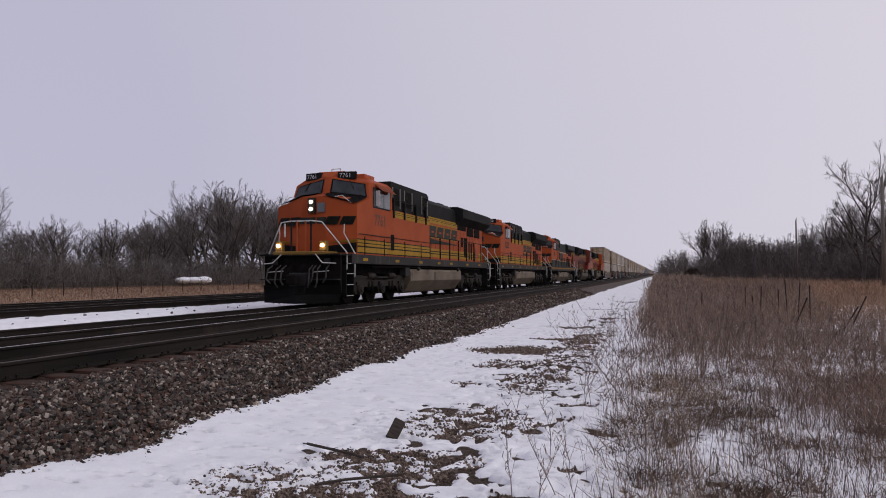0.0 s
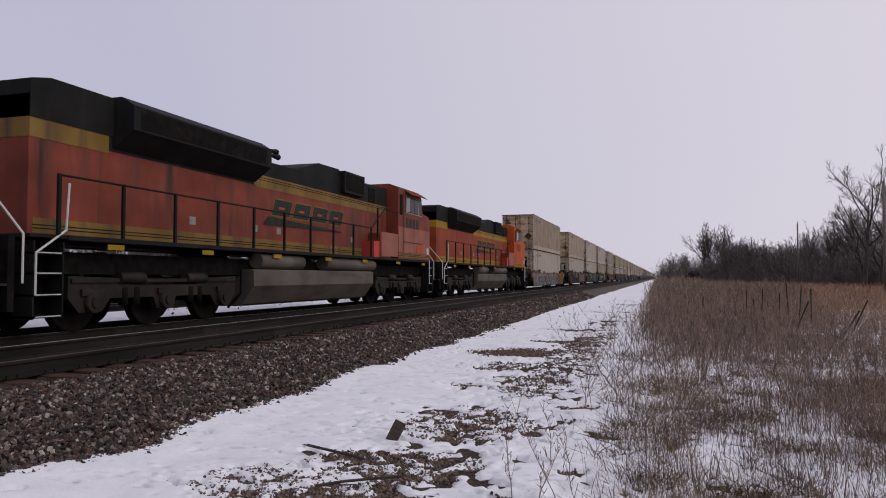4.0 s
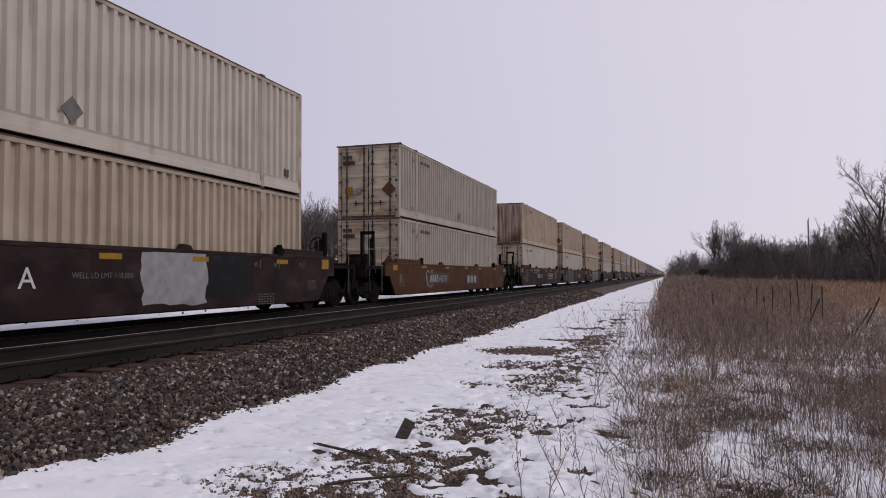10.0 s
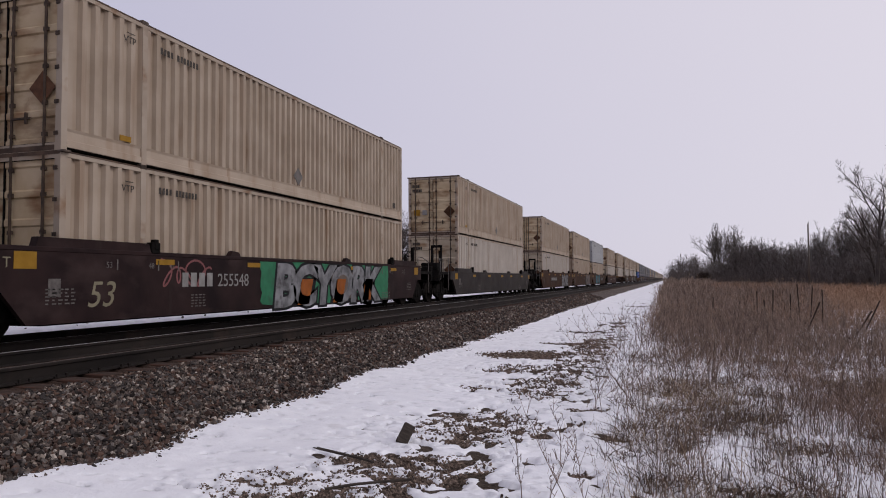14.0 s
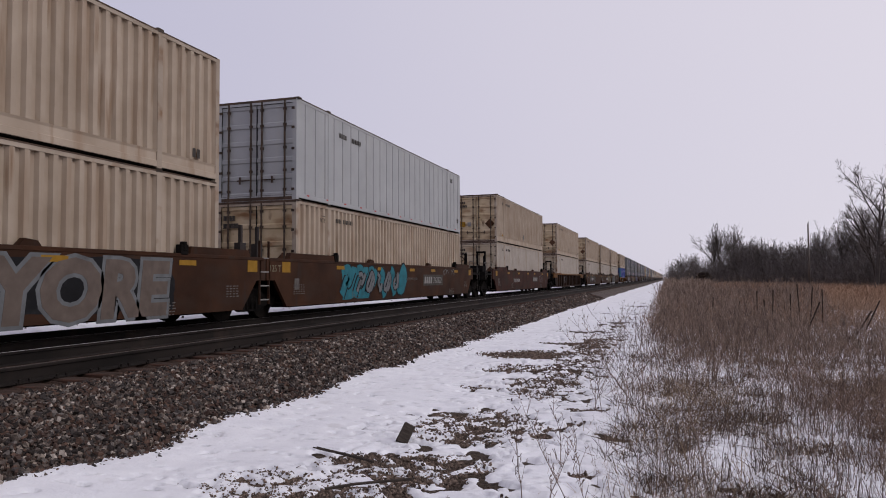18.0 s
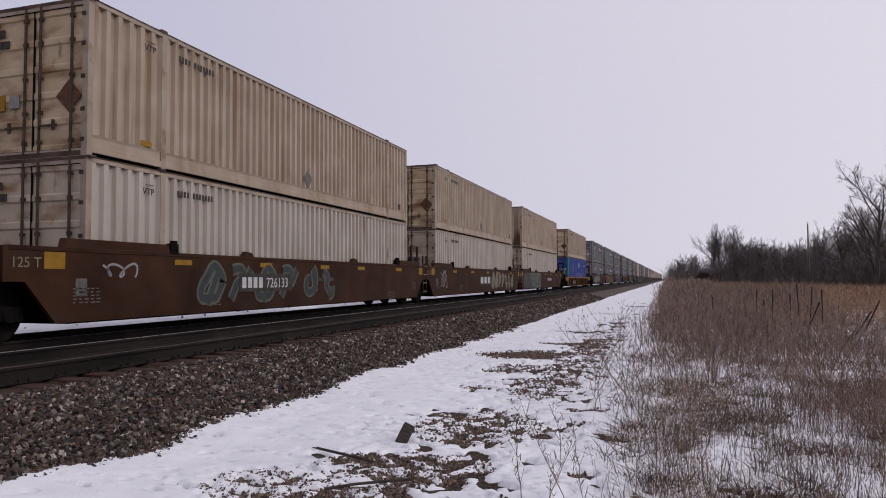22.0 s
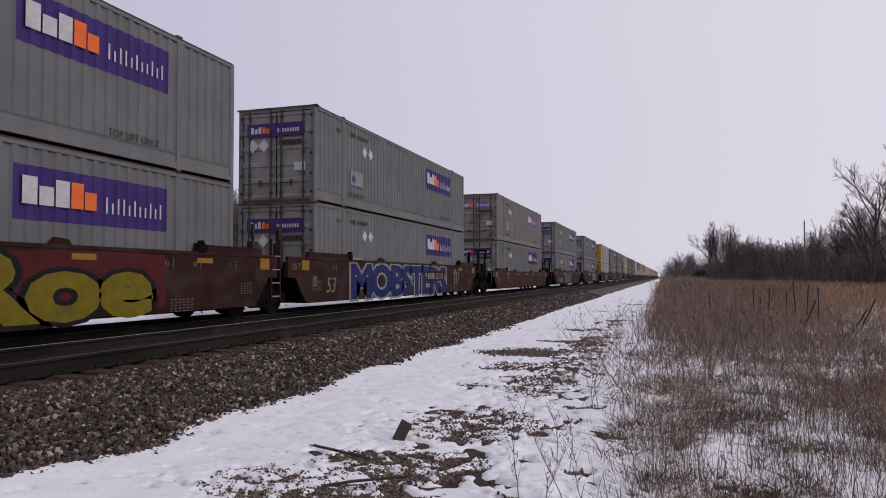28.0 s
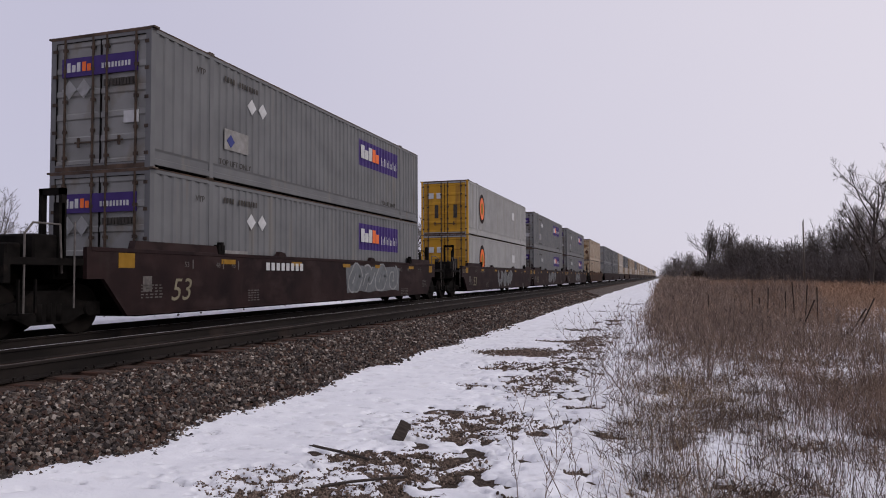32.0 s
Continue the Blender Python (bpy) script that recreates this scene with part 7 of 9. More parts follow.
def emd_loco(label, number, hood, yellow, box_paint, tank):
    L = 22.6
    cab = ORANGE_BRIGHT if number else hood
    c = thing("locomotive", label, "locomotive", "locomotives pulling the train")
    underbody(c, L, (7.5, 15.2), (4.3, 18.3), sill=LOCO_BLACK, z_tank=1.2, sill_low=1.63, tank_paint=tank)
    # cab with a sloped nose
    bm = bmesh.new()
    prism(bm, [(1.34, 1.72), (1.30, 3.40), (1.55, 3.62), (2.30, 3.70), (2.48, 4.34), (2.8, 4.52), (5.2, 4.52), (5.2, 1.72)], -1.5, 1.5)
    part("cab", bm, cab, c)
    part("cab_roof", extrude_y(bmesh.new(), [(-1.5, 4.50), (1.5, 4.50), (1.1, 4.66), (-1.1, 4.66)], 2.95, 5.15), cab, c)
    for x0, x1 in ((-1.3, -0.15), (0.15, 1.3)):
        wb = bmesh.new()
        wb.faces.new([wb.verts.new(v) for v in ((x0, 2.32, 3.78), (x1, 2.32, 3.78), (x1, 2.47, 4.30), (x0, 2.47, 4.30))])
        bmesh.ops.solidify(wb, geom=list(wb.faces), thickness=0.01)
        part("windshield", wb, GLASS_DARK, c)
    for s in (-1, 1):
        part("window_seal", boxes((s * 1.5, s * 1.506, 2.48, 4.35, 3.58, 4.26)), LOCO_BLACK, c)
        for y0, y1 in ((2.52, 2.84), (2.9, 3.3), (3.36, 3.8), (3.86, 4.3)):
            part("side_window", boxes((s * 1.506, s * 1.51, y0, y1, 3.63, 4.20)), GLASS_DARK if y0 > 3.8 else GLASS_SHADE, c)
        part("window_frame", boxes((s * 1.51, s * 1.52, 2.46, 4.37, 3.56, 3.60), (s * 1.51, s * 1.52, 2.46, 4.37, 4.23, 4.27), (s * 1.51, s * 1.52, 4.31, 4.36, 3.6, 4.23), (s * 1.51, s * 1.52, 2.84, 2.91, 3.6, 4.23)), GREY_MARK, c)
        part("cab_door_window", boxes((s * 1.5, s * 1.506, 4.74, 5.08, 3.45, 4.25)), STEEL_DARK, c)
        part("door_seam", boxes((s * 1.5, s * 1.512, 4.6, 4.63, 2.0, 4.4)), LOCO_BLACK, c)
        part("latch_panel", boxes((s * 1.5, s * 1.51, 1.9, 4.6, 2.40, 2.425), (s * 1.5, s * 1.51, 2.3, 3.1, 2.0, 2.35)), ORANGE_DULL, c)
        aw = bmesh.new()
        aw.faces.new([aw.verts.new(q2) for q2 in ((s * 1.48, 2.35, 4.50), (s * 1.48, 4.45, 4.50), (s * 1.78, 4.45, 4.28), (s * 1.78, 2.35, 4.28))])
        bmesh.ops.solidify(aw, geom=list(aw.faces), thickness=0.02)
        part("awning", aw, AWNING, c, "faded pink window awning")
        if number:
            numerals(c, number, LETTER_DARK, 2.9 if s > 0 else 4.32, 2.86, 0.68, s * 1.502, side=s, bold=0.022)
        else:
            part("lettering", boxes(*[(s * 1.5, s * 1.503, 2.85 + i * 0.4, 3.14 + i * 0.4, 2.95, 3.36) for i in range(4)]), LETTER_DARK, c)
        part("notice", boxes((s * 1.5, s * 1.505, 1.5, 1.75, 1.98, 2.25)), WHITE_MARK, c)
        part("grab_iron", pipe([(s * 1.53, 2.4, 2.4), (s * 1.53, 4.6, 2.4)], 0.013), LETTER_GREY, c)
        part("sand_hatch", boxes((s * 1.2, s * 1.25, 1.6, 2.2, 3.66, 3.76)), LOCO_BLACK, c)
    for x in (-0.55, 0.55):
        number_board(c, x, 2.5, 4.46, number)
    # long hood and electrical cabinet
    H = 1.0
    part("hood", boxes((-H, H, 5.2, 21.5, 1.72, 3.45), bevel=0.01), hood, c)
    part("hood_top", prism(bmesh.new(), [(5.2, 3.45), (21.5, 3.45), (21.5, 4.14), (11.8, 4.16), (11.0, 4.36), (5.2, 4.44)], -H + 0.005, H - 0.005), LOCO_BLACK, c)
    part("brake_box", prism(bmesh.new(), [(7.7, 3.84), (9.35, 3.84), (9.35, 4.56), (7.7, 4.56)], -1.16, 1.16), LOCO_BLACK, c)
    part("roof_hatch", prism(bmesh.new(), [(9.4, 4.3), (12.2, 4.12), (11.9, 4.3), (10.9, 4.58), (9.4, 4.60)], -0.98, 0.98), LOCO_BLACK, c)
    part("hood_end", prism(bmesh.new(), [(19.55, 3.74), (21.5, 3.74), (21.5, 4.40), (21.1, 4.50), (19.55, 4.50)], -H - 0.02, H + 0.02), LOCO_BLACK, c)
    plate(c, "stripe", yellow, H + 0.002, 19.7, 21.5, 3.40, 3.74, 0.006)
    prof = [(-H, 3.50), (H, 3.50), (1.50, 3.86), (1.50, 4.34), (1.2, 4.52), (-1.2, 4.52), (-1.50, 4.34), (-1.50, 3.86)]
    part("radiator_housing", extrude_y(bmesh.new(), prof, 14.55, 19.6), LOCO_BLACK, c, "black flared radiator housing")
    for s in (-1, 1):
        part("radiator_screen", boxes((s * 1.5, s * 1.506, 14.8, 19.4, 3.9, 4.3)), STEEL_DARK, c)
        part("inlet_screen", boxes((s * 1.16, s * 1.17, 7.8, 9.25, 3.92, 4.5)), STEEL_DARK, c)
        part("cabinet_window", boxes((s * (H - 0.005), s * (H + 0.004), 6.4, 7.0, 3.7, 4.3)), STEEL_DARK, c)
        part("battery_box", boxes((s * 1.0, s * 1.49, 5.96, 7.0, 1.72, 2.62), bevel=0.02), hood, c)
        part("battery_cover", boxes((s * 1.49, s * 1.5, 5.25, 6.9, 1.78, 2.66)), box_paint, c)
        if not number:
            part("faded_panel", boxes((s * 1.5, s * 1.504, 1.36, 5.18, 1.98, 2.98)), box_paint, c, "pink sun-faded lower cab side")
        part("step_box", boxes((s * 1.0, s * 1.45, 7.0, 7.5, 1.72, 2.3)), RED_MARK, c)
        for y0, y1 in ((7.3, 11.15), (12.55, 14.85)):
            part("air_tank", rod(bmesh.new(), (s * 1.25, y0, 1.42), (s * 1.25, y1, 1.42), 0.205, sides=20), tank, c, "long grey air tank under the sill")
        for y in (13.2, 14.4, 8.3, 17.0):
            part("notice", boxes((s * H, s * (H + 0.004), y, y + 0.22, 2.2, 2.38)), GREY_MARK, c)
    part("horn", pipe([(0.1, 12.0, 4.05), (0.1, 12.0, 4.82)], 0.06), LOCO_BLACK, c)
    for y, z in ((-0.4, 4.86), (0.3, 4.78), (-0.5, 4.72), (0.5, 4.68)):
        part("horn_bell", rod(bmesh.new(), (0.1, 12.0, z), (0.1, 12.0 + y, z), 0.04, 0.095, sides=10), LOCO_BLACK, c)
    hood_seams(c, H, 6.4, 21.3, 1.85, 3.3, 0.66)
    plate(c, "stripe", yellow, H + 0.002, 5.25, 14.6, 3.40, 3.74, 0.006)
    part("stripe", boxes((-H, H, 21.5, 21.506, 3.40, 3.74)), yellow, c)
    for z in (3.60, 3.66):
        plate(c, "stripe_line", LOCO_BLACK, H + 0.008, 5.25, 14.6, z, z + 0.02, 0.003)
    plate(c, "stripe", yellow, H + 0.002, 7.6, 21.4, 1.76, 2.02, 0.006)
    plate(c, "stripe", yellow, 1.5, 1.3, 5.15, 1.78, 1.94, 0.006)
    for z in (1.83, 1.89):
        plate(c, "stripe_line", LOCO_BLACK, H + 0.008, 7.6, 21.4, z, z + 0.02, 0.003)
        plate(c, "stripe_line", LOCO_BLACK, 1.506, 1.3, 5.15, z, z + 0.02, 0.003)
    company_mark(c, H + 0.004, 9.3, 13.9, 2.72, 3.16, rim=yellow)
    for x in (-0.16, 0.08):
        part("rear_lamp", rod(bmesh.new(), (x, 21.5, 3.2), (x, 21.56, 3.2), 0.08, sides=10), LAMP_OFF, c)
    part("rear_door", boxes((-0.3, 0.3, 21.5, 21.52, 1.8, 3.0)), ORANGE_DULL, c)
    side_reflectors(c, (2.0, 5.0, 8.2, 11.0, 14.0, 17.0, 19.8), 1.5)
    side_rails(c, 7.8, 21.3, n=10)
    for s in (-1, 1):
        handrail(c, [(s * 1.48, 5.0, 3.5), (s * 1.48, 6.6, 3.5), (s * 1.48, 7.8, 2.74)], False, 0.018)
        part("stanchion", boxes((s * 1.45, s * 1.5, 7.2, 7.26, 2.4, 3.5)), LOCO_BLACK, c)
        handrail(c, [(s * 0.5, 0.45, 2.65), (s * 0.75, 0.45, 2.6), (s * 1.46, 0.62, 1.7), (s * 1.46, 0.62, 0.9)], True)
        handrail(c, [(s * 1.46, 1.5, 2.5), (s * 1.48, 1.3, 1.7), (s * 1.48, 1.3, 0.7)], True)
        stepwell(c, 0.82, 1, s)
    pilot(c, 0.42, -1, True)
    rear_end(c, L)
    part("anticlimber", boxes((-1.2, 1.2, 0.35, 1.1, 1.6, 1.74), bevel=0.02), LOCO_BLACK, c)
    return c


for at, made, turned in ((19.75, ("lead orange and black diesel locomotive with lit headlights", "7761", True, False), False),
                         (42.15, ("orange and black diesel locomotive with a wide nose", "8252", False, False), False),
                         (64.5, ("older orange and dark green diesel locomotive with a wreath", "1032", False, True), False)):
    first = len(SPIN)
    TRAIN.append((ge_loco(*made), at, 0.0, False))
    SPIN[first:] = [(w, y, r, at, False) for w, y, r in SPIN[first:]]
for far_end, number, label, hood, yellow, box_paint, tank in ((109.7, "", "sooty faded red diesel locomotive running long hood first", BRICK_SOOT, YELLOW_SOOT, FADED_PINK, TANK_TAN),
                                                              (132.4, "8769", "orange and black diesel locomotive running long hood first", RED_ORANGE, LOCO_YELLOW, FADED_PINK, TANK_TAN)):
    first = len(SPIN)
    TRAIN.append((emd_loco(label, number, hood, yellow, box_paint, tank), far_end, 0.0, True))
    SPIN[first:] = [(w, y, r, far_end, True) for w, y, r in SPIN[first:]]

# ---- snow, soil and stones ----
def weed_cover(x, y):
    """How thickly plants grow on the field's side, 0 to 1."""
    edge = np.clip((x + 0.80 + 0.8 * (value_noise(y * 0.7, y * 0 + 2, 3) - 0.5) + 0.006 * (y - 9)) / 0.9, 0, 1)
    clump = value_noise(x * 0.55 + 7, y * 0.42 + 3, 3) - 0.5
    small = value_noise(x * 2.1 + 3, y * 1.6 + 8, 2) - 0.5
    open_ = 0.0
    for cx, cy, rx, ry, a in ((4.7, 20.5, 1.5, 2.2, 0.65), (3.1, 13.0, 0.9, 1.3, 0.60), (0.45, 6.8, 0.38, 0.5, 0.85), (0.1, 8.6, 0.35, 0.6, 0.45), (1.1, 6.3, 0.45, 0.5, 0.4), (2.6, 8.8, 0.6, 0.7, 0.35)):
        open_ = open_ + a * np.exp(-(((x - cx) / rx) ** 2 + ((y - cy) / ry) ** 2))
    return np.clip(edge * (0.25 + 0.20 * np.clip((y - 5.5) / 5, 0, 1) + 0.60 * np.clip((y - 9.5) / 6, 0, 1) + 0.52 * np.clip((x - 1.3) / 0.8, 0, 1) * np.clip((13 - y) / 4, 0, 1) + 1.7 * clump + 1.1 * small - open_), 0, 1)


def bare(x, y):
    """How bare of snow a place is, 0 to 1 and over."""
    trail = np.exp(-((x + 1.75) / 0.85) ** 2) * np.clip((y - 7.5) / 2, 0, 1) * np.clip((80 - y) / 40, 0, 1) * 0.485
    spots = np.zeros_like(x)
    for cx, cy, rx, ry, a in ((-2.0, 7.5, 1.05, 1.15, 0.60), (-2.15, 5.65, 0.95, 0.75, 0.63), (-2.15, 4.6, 1.5, 0.75, 0.60), (-3.1, 4.85, 0.6, 0.6, 0.60), (-2.95, 14.6, 0.95, 0.85, 1.4), (-2.6, 12.2, 0.8, 0.8, 0.56), (-1.9, 10.8, 0.8, 0.8, 0.56),
                              (-2.75, 10.0, 0.35, 0.25, 0.6), (-2.2, 17.4, 1.0, 0.3, 0.95), (-1.0, 8.75, 0.32, 0.16, 1.0), (-0.97, 7.9, 0.16, 0.13, 0.9), (-0.54, 7.3, 0.2, 0.16, 0.9), (-0.74, 5.85, 0.15, 0.13, 0.9), (-1.1, 5.05, 0.15, 0.1, 0.9),
                              (-2.6, 21.6, 1.2, 0.6, 1.0), (-1.6, 26.5, 1.0, 0.6, 0.9), (-2.9, 33, 0.9, 0.7, 0.9), (-1.75, 42, 1.0, 1.2, 0.9)):
        spots = np.maximum(spots, a * np.exp(-(((x - cx) / rx) ** 2 + ((y - cy) / ry) ** 2) ** 1.5))
    weeds = 0.20 * np.clip((x + 0.9) / 1.0, 0, 1) + 0.36 * weed_cover(x, y)
    return np.maximum.reduce([trail, spots, weeds])


PRINTS = [(random.gauss(-1.8, 0.72), 4.5 + 24 * random.random() ** 1.4, random.uniform(-0.9, 0.9), random.uniform(0.03, 0.085), random.uniform(0.6, 1.15)) for k in range(520)]

step_dice = random.Random(5)
PRINTS += [(step_dice.gauss(-1.9, 0.55), 10.5 + 24 * step_dice.random(), step_dice.uniform(-0.6, 0.6), step_dice.uniform(0.035, 0.065), step_dice.uniform(0.9, 1.5)) for k in range(380)]


def snow_height(x, y):
    lump = value_noise(x * 1.1 + 3, y * 1.1, 3)
    fine = value_noise(x * 3.4, y * 8.2 + 9, 4)
    tiny = value_noise(x * 11, y * 19, 3)
    rough = np.clip((x + 3.7) / 1.2, 0.2, 1)
    depth = np.zeros(np.shape(x)) + 0.055 + 0.06 * (lump - 0.5) + rough * (0.065 * (fine - 0.5) + 0.022 * (tiny - 0.5))
    for px, py, turn, deep, size in PRINTS:
        near = (abs(x - px) < 0.4) & (abs(y - py) < 0.4)
        if near.any():
            c, s = math.cos(turn) / size, math.sin(turn) / size
            dx, dy = x[near] - px, y[near] - py
            depth[near] -= deep * np.exp(-(((dx * c + dy * s) / 0.06) ** 2 + ((dy * c - dx * s) / 0.13) ** 2) ** 2)
    return terrain(x, y) + depth - 0.22 * np.clip(bare(x, y) * 1.05 + (fine - 0.5) * 1.15 + (tiny - 0.5) * 2.0 - 0.41, 0, 0.8)


def soil_height(x, y):
    return terrain(x, y) + 0.012 + 0.02 * (value_noise(x * 7, y * 7, 3) - 0.5)


sheet("soil", steps((-5.4, 2, 100), (2, 14, 60)), steps((-60, -5, 20), (-5, 3, 20), (3, 16, 180), (16, 48, 120)), soil_height, SOIL, "trodden bare soil with leaf litter and gravel", "soil")
sheet("snow", steps((-5.6, 2.6, 260), (2.6, 6.2, 70)), steps((3.2, 10, 270), (10, 20, 240)), snow_height, SNOW, "thin trodden snow with bare patches and footprints", "snow")
sheet("snow", steps((-5.6, 8, 120)), steps((20, 36, 200), (36, 60, 120), (60, 150, 120), (150, 420, 60), (420, 1500, 40)), lambda x, y: snow_height(x, y) - 0.25 * np.clip((x + 0.5 + 0.004 * y) / 0.8, 0, 1) * (y > 26), SNOW, "strip of snow beside the railway line", "snow")
sheet("snow", steps((6, 14, 60)), steps((12, 40, 140)), snow_height, SNOW, "thin snow lying among dry weeds", "snow")
sheet("snow", steps((-5.6, 6.2, 150)), steps((-60, -5, 50), (-5, 3.2, 110)), snow_height, SNOW, "trodden snow underfoot", "snow")
sheet("snow", steps((-18.2, -14.7, 30)), steps((4, 60, 200), (60, 400, 100), (400, 1500, 40)),
      lambda x, y: bed_profile(x) + 0.10 + 0.05 * (value_noise(x * 1.5, y * 1.5, 4) - 0.5) - 0.5 * np.clip(abs(x + 16.6) - 0.80 - 0.35 * (value_noise(y * 0.8, x * 0.8, 3) - 0.5), 0, 1) - 0.6 * np.clip(value_noise(x * 3, y * 2.2, 4) - 0.60, 0, 1),
      SNOW, "strip of snow between the railway tracks", "snow")

ICO = bmesh.new()
bmesh.ops.create_cube(ICO, size=1.55)
ICO_V, ICO_F = np.array([v.co[:] for v in ICO.verts]), np.array([[v.index for v in f.verts] for f in ICO.faces])
ICO.free()


def rough_stones(places, sizes):
    """Many broken stones in one mesh's arrays."""
    n = len(places)
    shape = (ICO_V[None] + 0.30 * rng.normal(size=(n, 8, 3)).clip(-1.2, 1.2)) * (0.55 + 0.75 * rng.random((n, 1, 3)))
    q = rng.normal(size=(n, 4))
    q /= np.linalg.norm(q, axis=1, keepdims=True)
    w, x, y, z = q.T
    rot = np.stack([1 - 2 * (y * y + z * z), 2 * (x * y - z * w), 2 * (x * z + y * w), 2 * (x * y + z * w), 1 - 2 * (x * x + z * z), 2 * (y * z - x * w), 2 * (x * z - y * w), 2 * (y * z + x * w), 1 - 2 * (x * x + y * y)], 1).reshape(n, 3, 3)
    v = np.einsum("nij,nkj->nki", rot, shape) * sizes[:, None, None] + places[:, None]
    f = ICO_F[None] + (np.arange(n) * 8)[:, None, None]
    return v.reshape(-1, 3), f.reshape(-1, 4)


def shoulder_places(n, x0, x1, y0, y1):
    x, y = rng.uniform(x0, x1, n), y0 + (y1 - y0) * rng.random(n)
    return np.stack([x, y, bed_height(x, y) + rng.uniform(-0.03, 0.035, n)], 1)


P = np.concatenate([shoulder_places(26000, -6.30, -4.45, 3.2, 9), shoulder_places(23000, -6.30, -4.55, 9, 18), shoulder_places(11000, -6.30, -4.7, 18, 30), shoulder_places(6000, -6.30, -4.7, 30, 55)])
P = np.concatenate([P, shoulder_places(1500, -4.95, -4.22, 3, 22) + (0, 0, 0.035)])
v, f = rough_stones(P, rng.uniform(0.010, 0.0235, len(P)) * (1 + 0.022 * P[:, 1]))
tagged(link_mesh("stone", mesh_of("stones", v, f), STONE, bed, "loose grey and brown broken ballast stones"), kind="stuff")
stone_meshes = []
for i in range(8):
    v, f = rough_stones(np.zeros((1, 3)), np.array([1.0]))
    me = mesh_of("stone", v, f)
    me.materials.append(STONE_PIECE)
    stone_meshes.append(me)
for p in shoulder_places(280, -5.9, -4.7, 3.6, 7.0):
    s = new("stone", random.choice(stone_meshes))
    s.parent = bed
    s.matrix_basis = pose(*(p + (0, 0, 0.012)), random.uniform(0, 360), random.uniform(0, 360), random.uniform(0, 360)) @ Matrix.Scale(random.uniform(0.016, 0.030), 4)
# clods and gravel showing where the path is bare
n = 90000
x, y = rng.normal(-2.2, 1.1, n), 4 + 15 * rng.random(n) ** 1.4
keep = bare(x, y) + 0.5 * (value_noise(x * 3.4, y * 8.2 + 9, 4) - 0.5) > 0.44
x, y = x[keep], y[keep]
P = np.stack([x, y, np.maximum(soil_height(x, y) + 0.006, snow_height(x, y) - 0.008)], 1)
v, f = rough_stones(P, rng.uniform(0.003, 0.014, len(P)) ** 1.0 * (0.65 + 0.06 * y))
x, y = rng.uniform(-17.4, -15.7, 130), 6 + 60 * rng.random(130) ** 1.3
P2 = np.stack([x, y, bed_profile(x) + 0.09], 1)
v2, f2 = rough_stones(P2, rng.uniform(0.02, 0.045, 130))
tagged(link_mesh("stone", mesh_of("stones", v2, f2), STONE, bed, "dark stones in the snow between the tracks"), kind="stuff")
tagged(link_mesh("gravel", mesh_of("gravel", v, f), CLOD), "small brown clods and gravel on the bare path", "gravel", kind="stuff")

DARK_WOOD = surface("wet_dark_wood", (0.03, 0.024, 0.02), (0.075, 0.06, 0.05), 9, 0.8, bump=0.004, fine=30, stretch=(1, 1, 5))
block = tagged(part("wood_block", boxes((-0.065, 0.065, -0.04, 0.04, -0.115, 0.115), bevel=0.01), DARK_WOOD), "dark broken piece of tie wood lying in the snow", "wood block")
block.matrix_basis = pose(-2.50, 6.52, 0.085, -24, 27, 15) @ Matrix.Scale(0.9, 4)
stick = pipe([(-0.48, 0.04, 0.02), (-0.3, 0.0, 0.03), (-0.08, 0.03, 0.015), (0.14, -0.03, 0.03), (0.33, 0.01, 0.01), (0.5, -0.05, 0.02)], 0.017, 6)
rod(stick, (-0.3, 0, 0.03), (-0.42, -0.09, 0.06), 0.012, 0.006, sides=5)
rod(stick, (0.14, -0.03, 0.03), (0.24, 0.08, 0.05), 0.01, 0.005, sides=5)
stick = tagged(part("stick", stick, DARK_WOOD), "dark fallen branch lying on the snowy path", "stick")
stick.matrix_basis = pose(-2.72, 5.6, 0.075, 0, 0, -19) @ Matrix.Scale(0.75, 4)
twig = pipe([(-0.32, 0.02, 0.0), (-0.1, 0.0, 0.02), (0.12, 0.02, 0.015), (0.33, -0.01, 0.02)], 0.011, 6)
tagged(part("stick", twig, DARK_WOOD), "thin dark fallen twig lying on the snowy path", "stick").matrix_basis = pose(-2.16, 4.86, 0.075, 0, 0, 35)


# ---- dry plants ----
DRY_GRASS = surface("dry_grass_blades", (0.27, 0.20, 0.135), (0.44, 0.34, 0.23), 0.8, 0.9, island_tint=0.45)
BROWN_GRASS = surface("brown_grass_blades", (0.14, 0.100, 0.076), (0.34, 0.255, 0.195), 1.2, 0.9, island_tint=0.45)
RUSSET_GRASS = surface("russet_grass_blades", (0.24, 0.152, 0.102), (0.36, 0.240, 0.165), 0.3, 0.9, island_tint=0.4)
MID_RUSSET = surface("brown_russet_grass_blades", (0.145, 0.100, 0.078), (0.32, 0.228, 0.178), 1.0, 0.9, island_tint=0.45)
DARK_RUSSET = surface("dark_russet_grass_blades", (0.16, 0.098, 0.07), (0.24, 0.152, 0.11), 0.3, 0.9, island_tint=0.2)
WEED_STEM = surface("dead_weed_stems", (0.085, 0.062, 0.051), (0.30, 0.220, 0.178), 2.0, 0.9, island_tint=0.45)
STUBBLE = surface("dark_brown_stubble", (0.07, 0.054, 0.046), (0.24, 0.185, 0.152), 2.0, 0.9, island_tint=0.5)
SEED_HEAD = surface("frayed_seed_heads", (0.20, 0.15, 0.12), (0.38, 0.30, 0.24), 5, 0.95, island_tint=0.35)
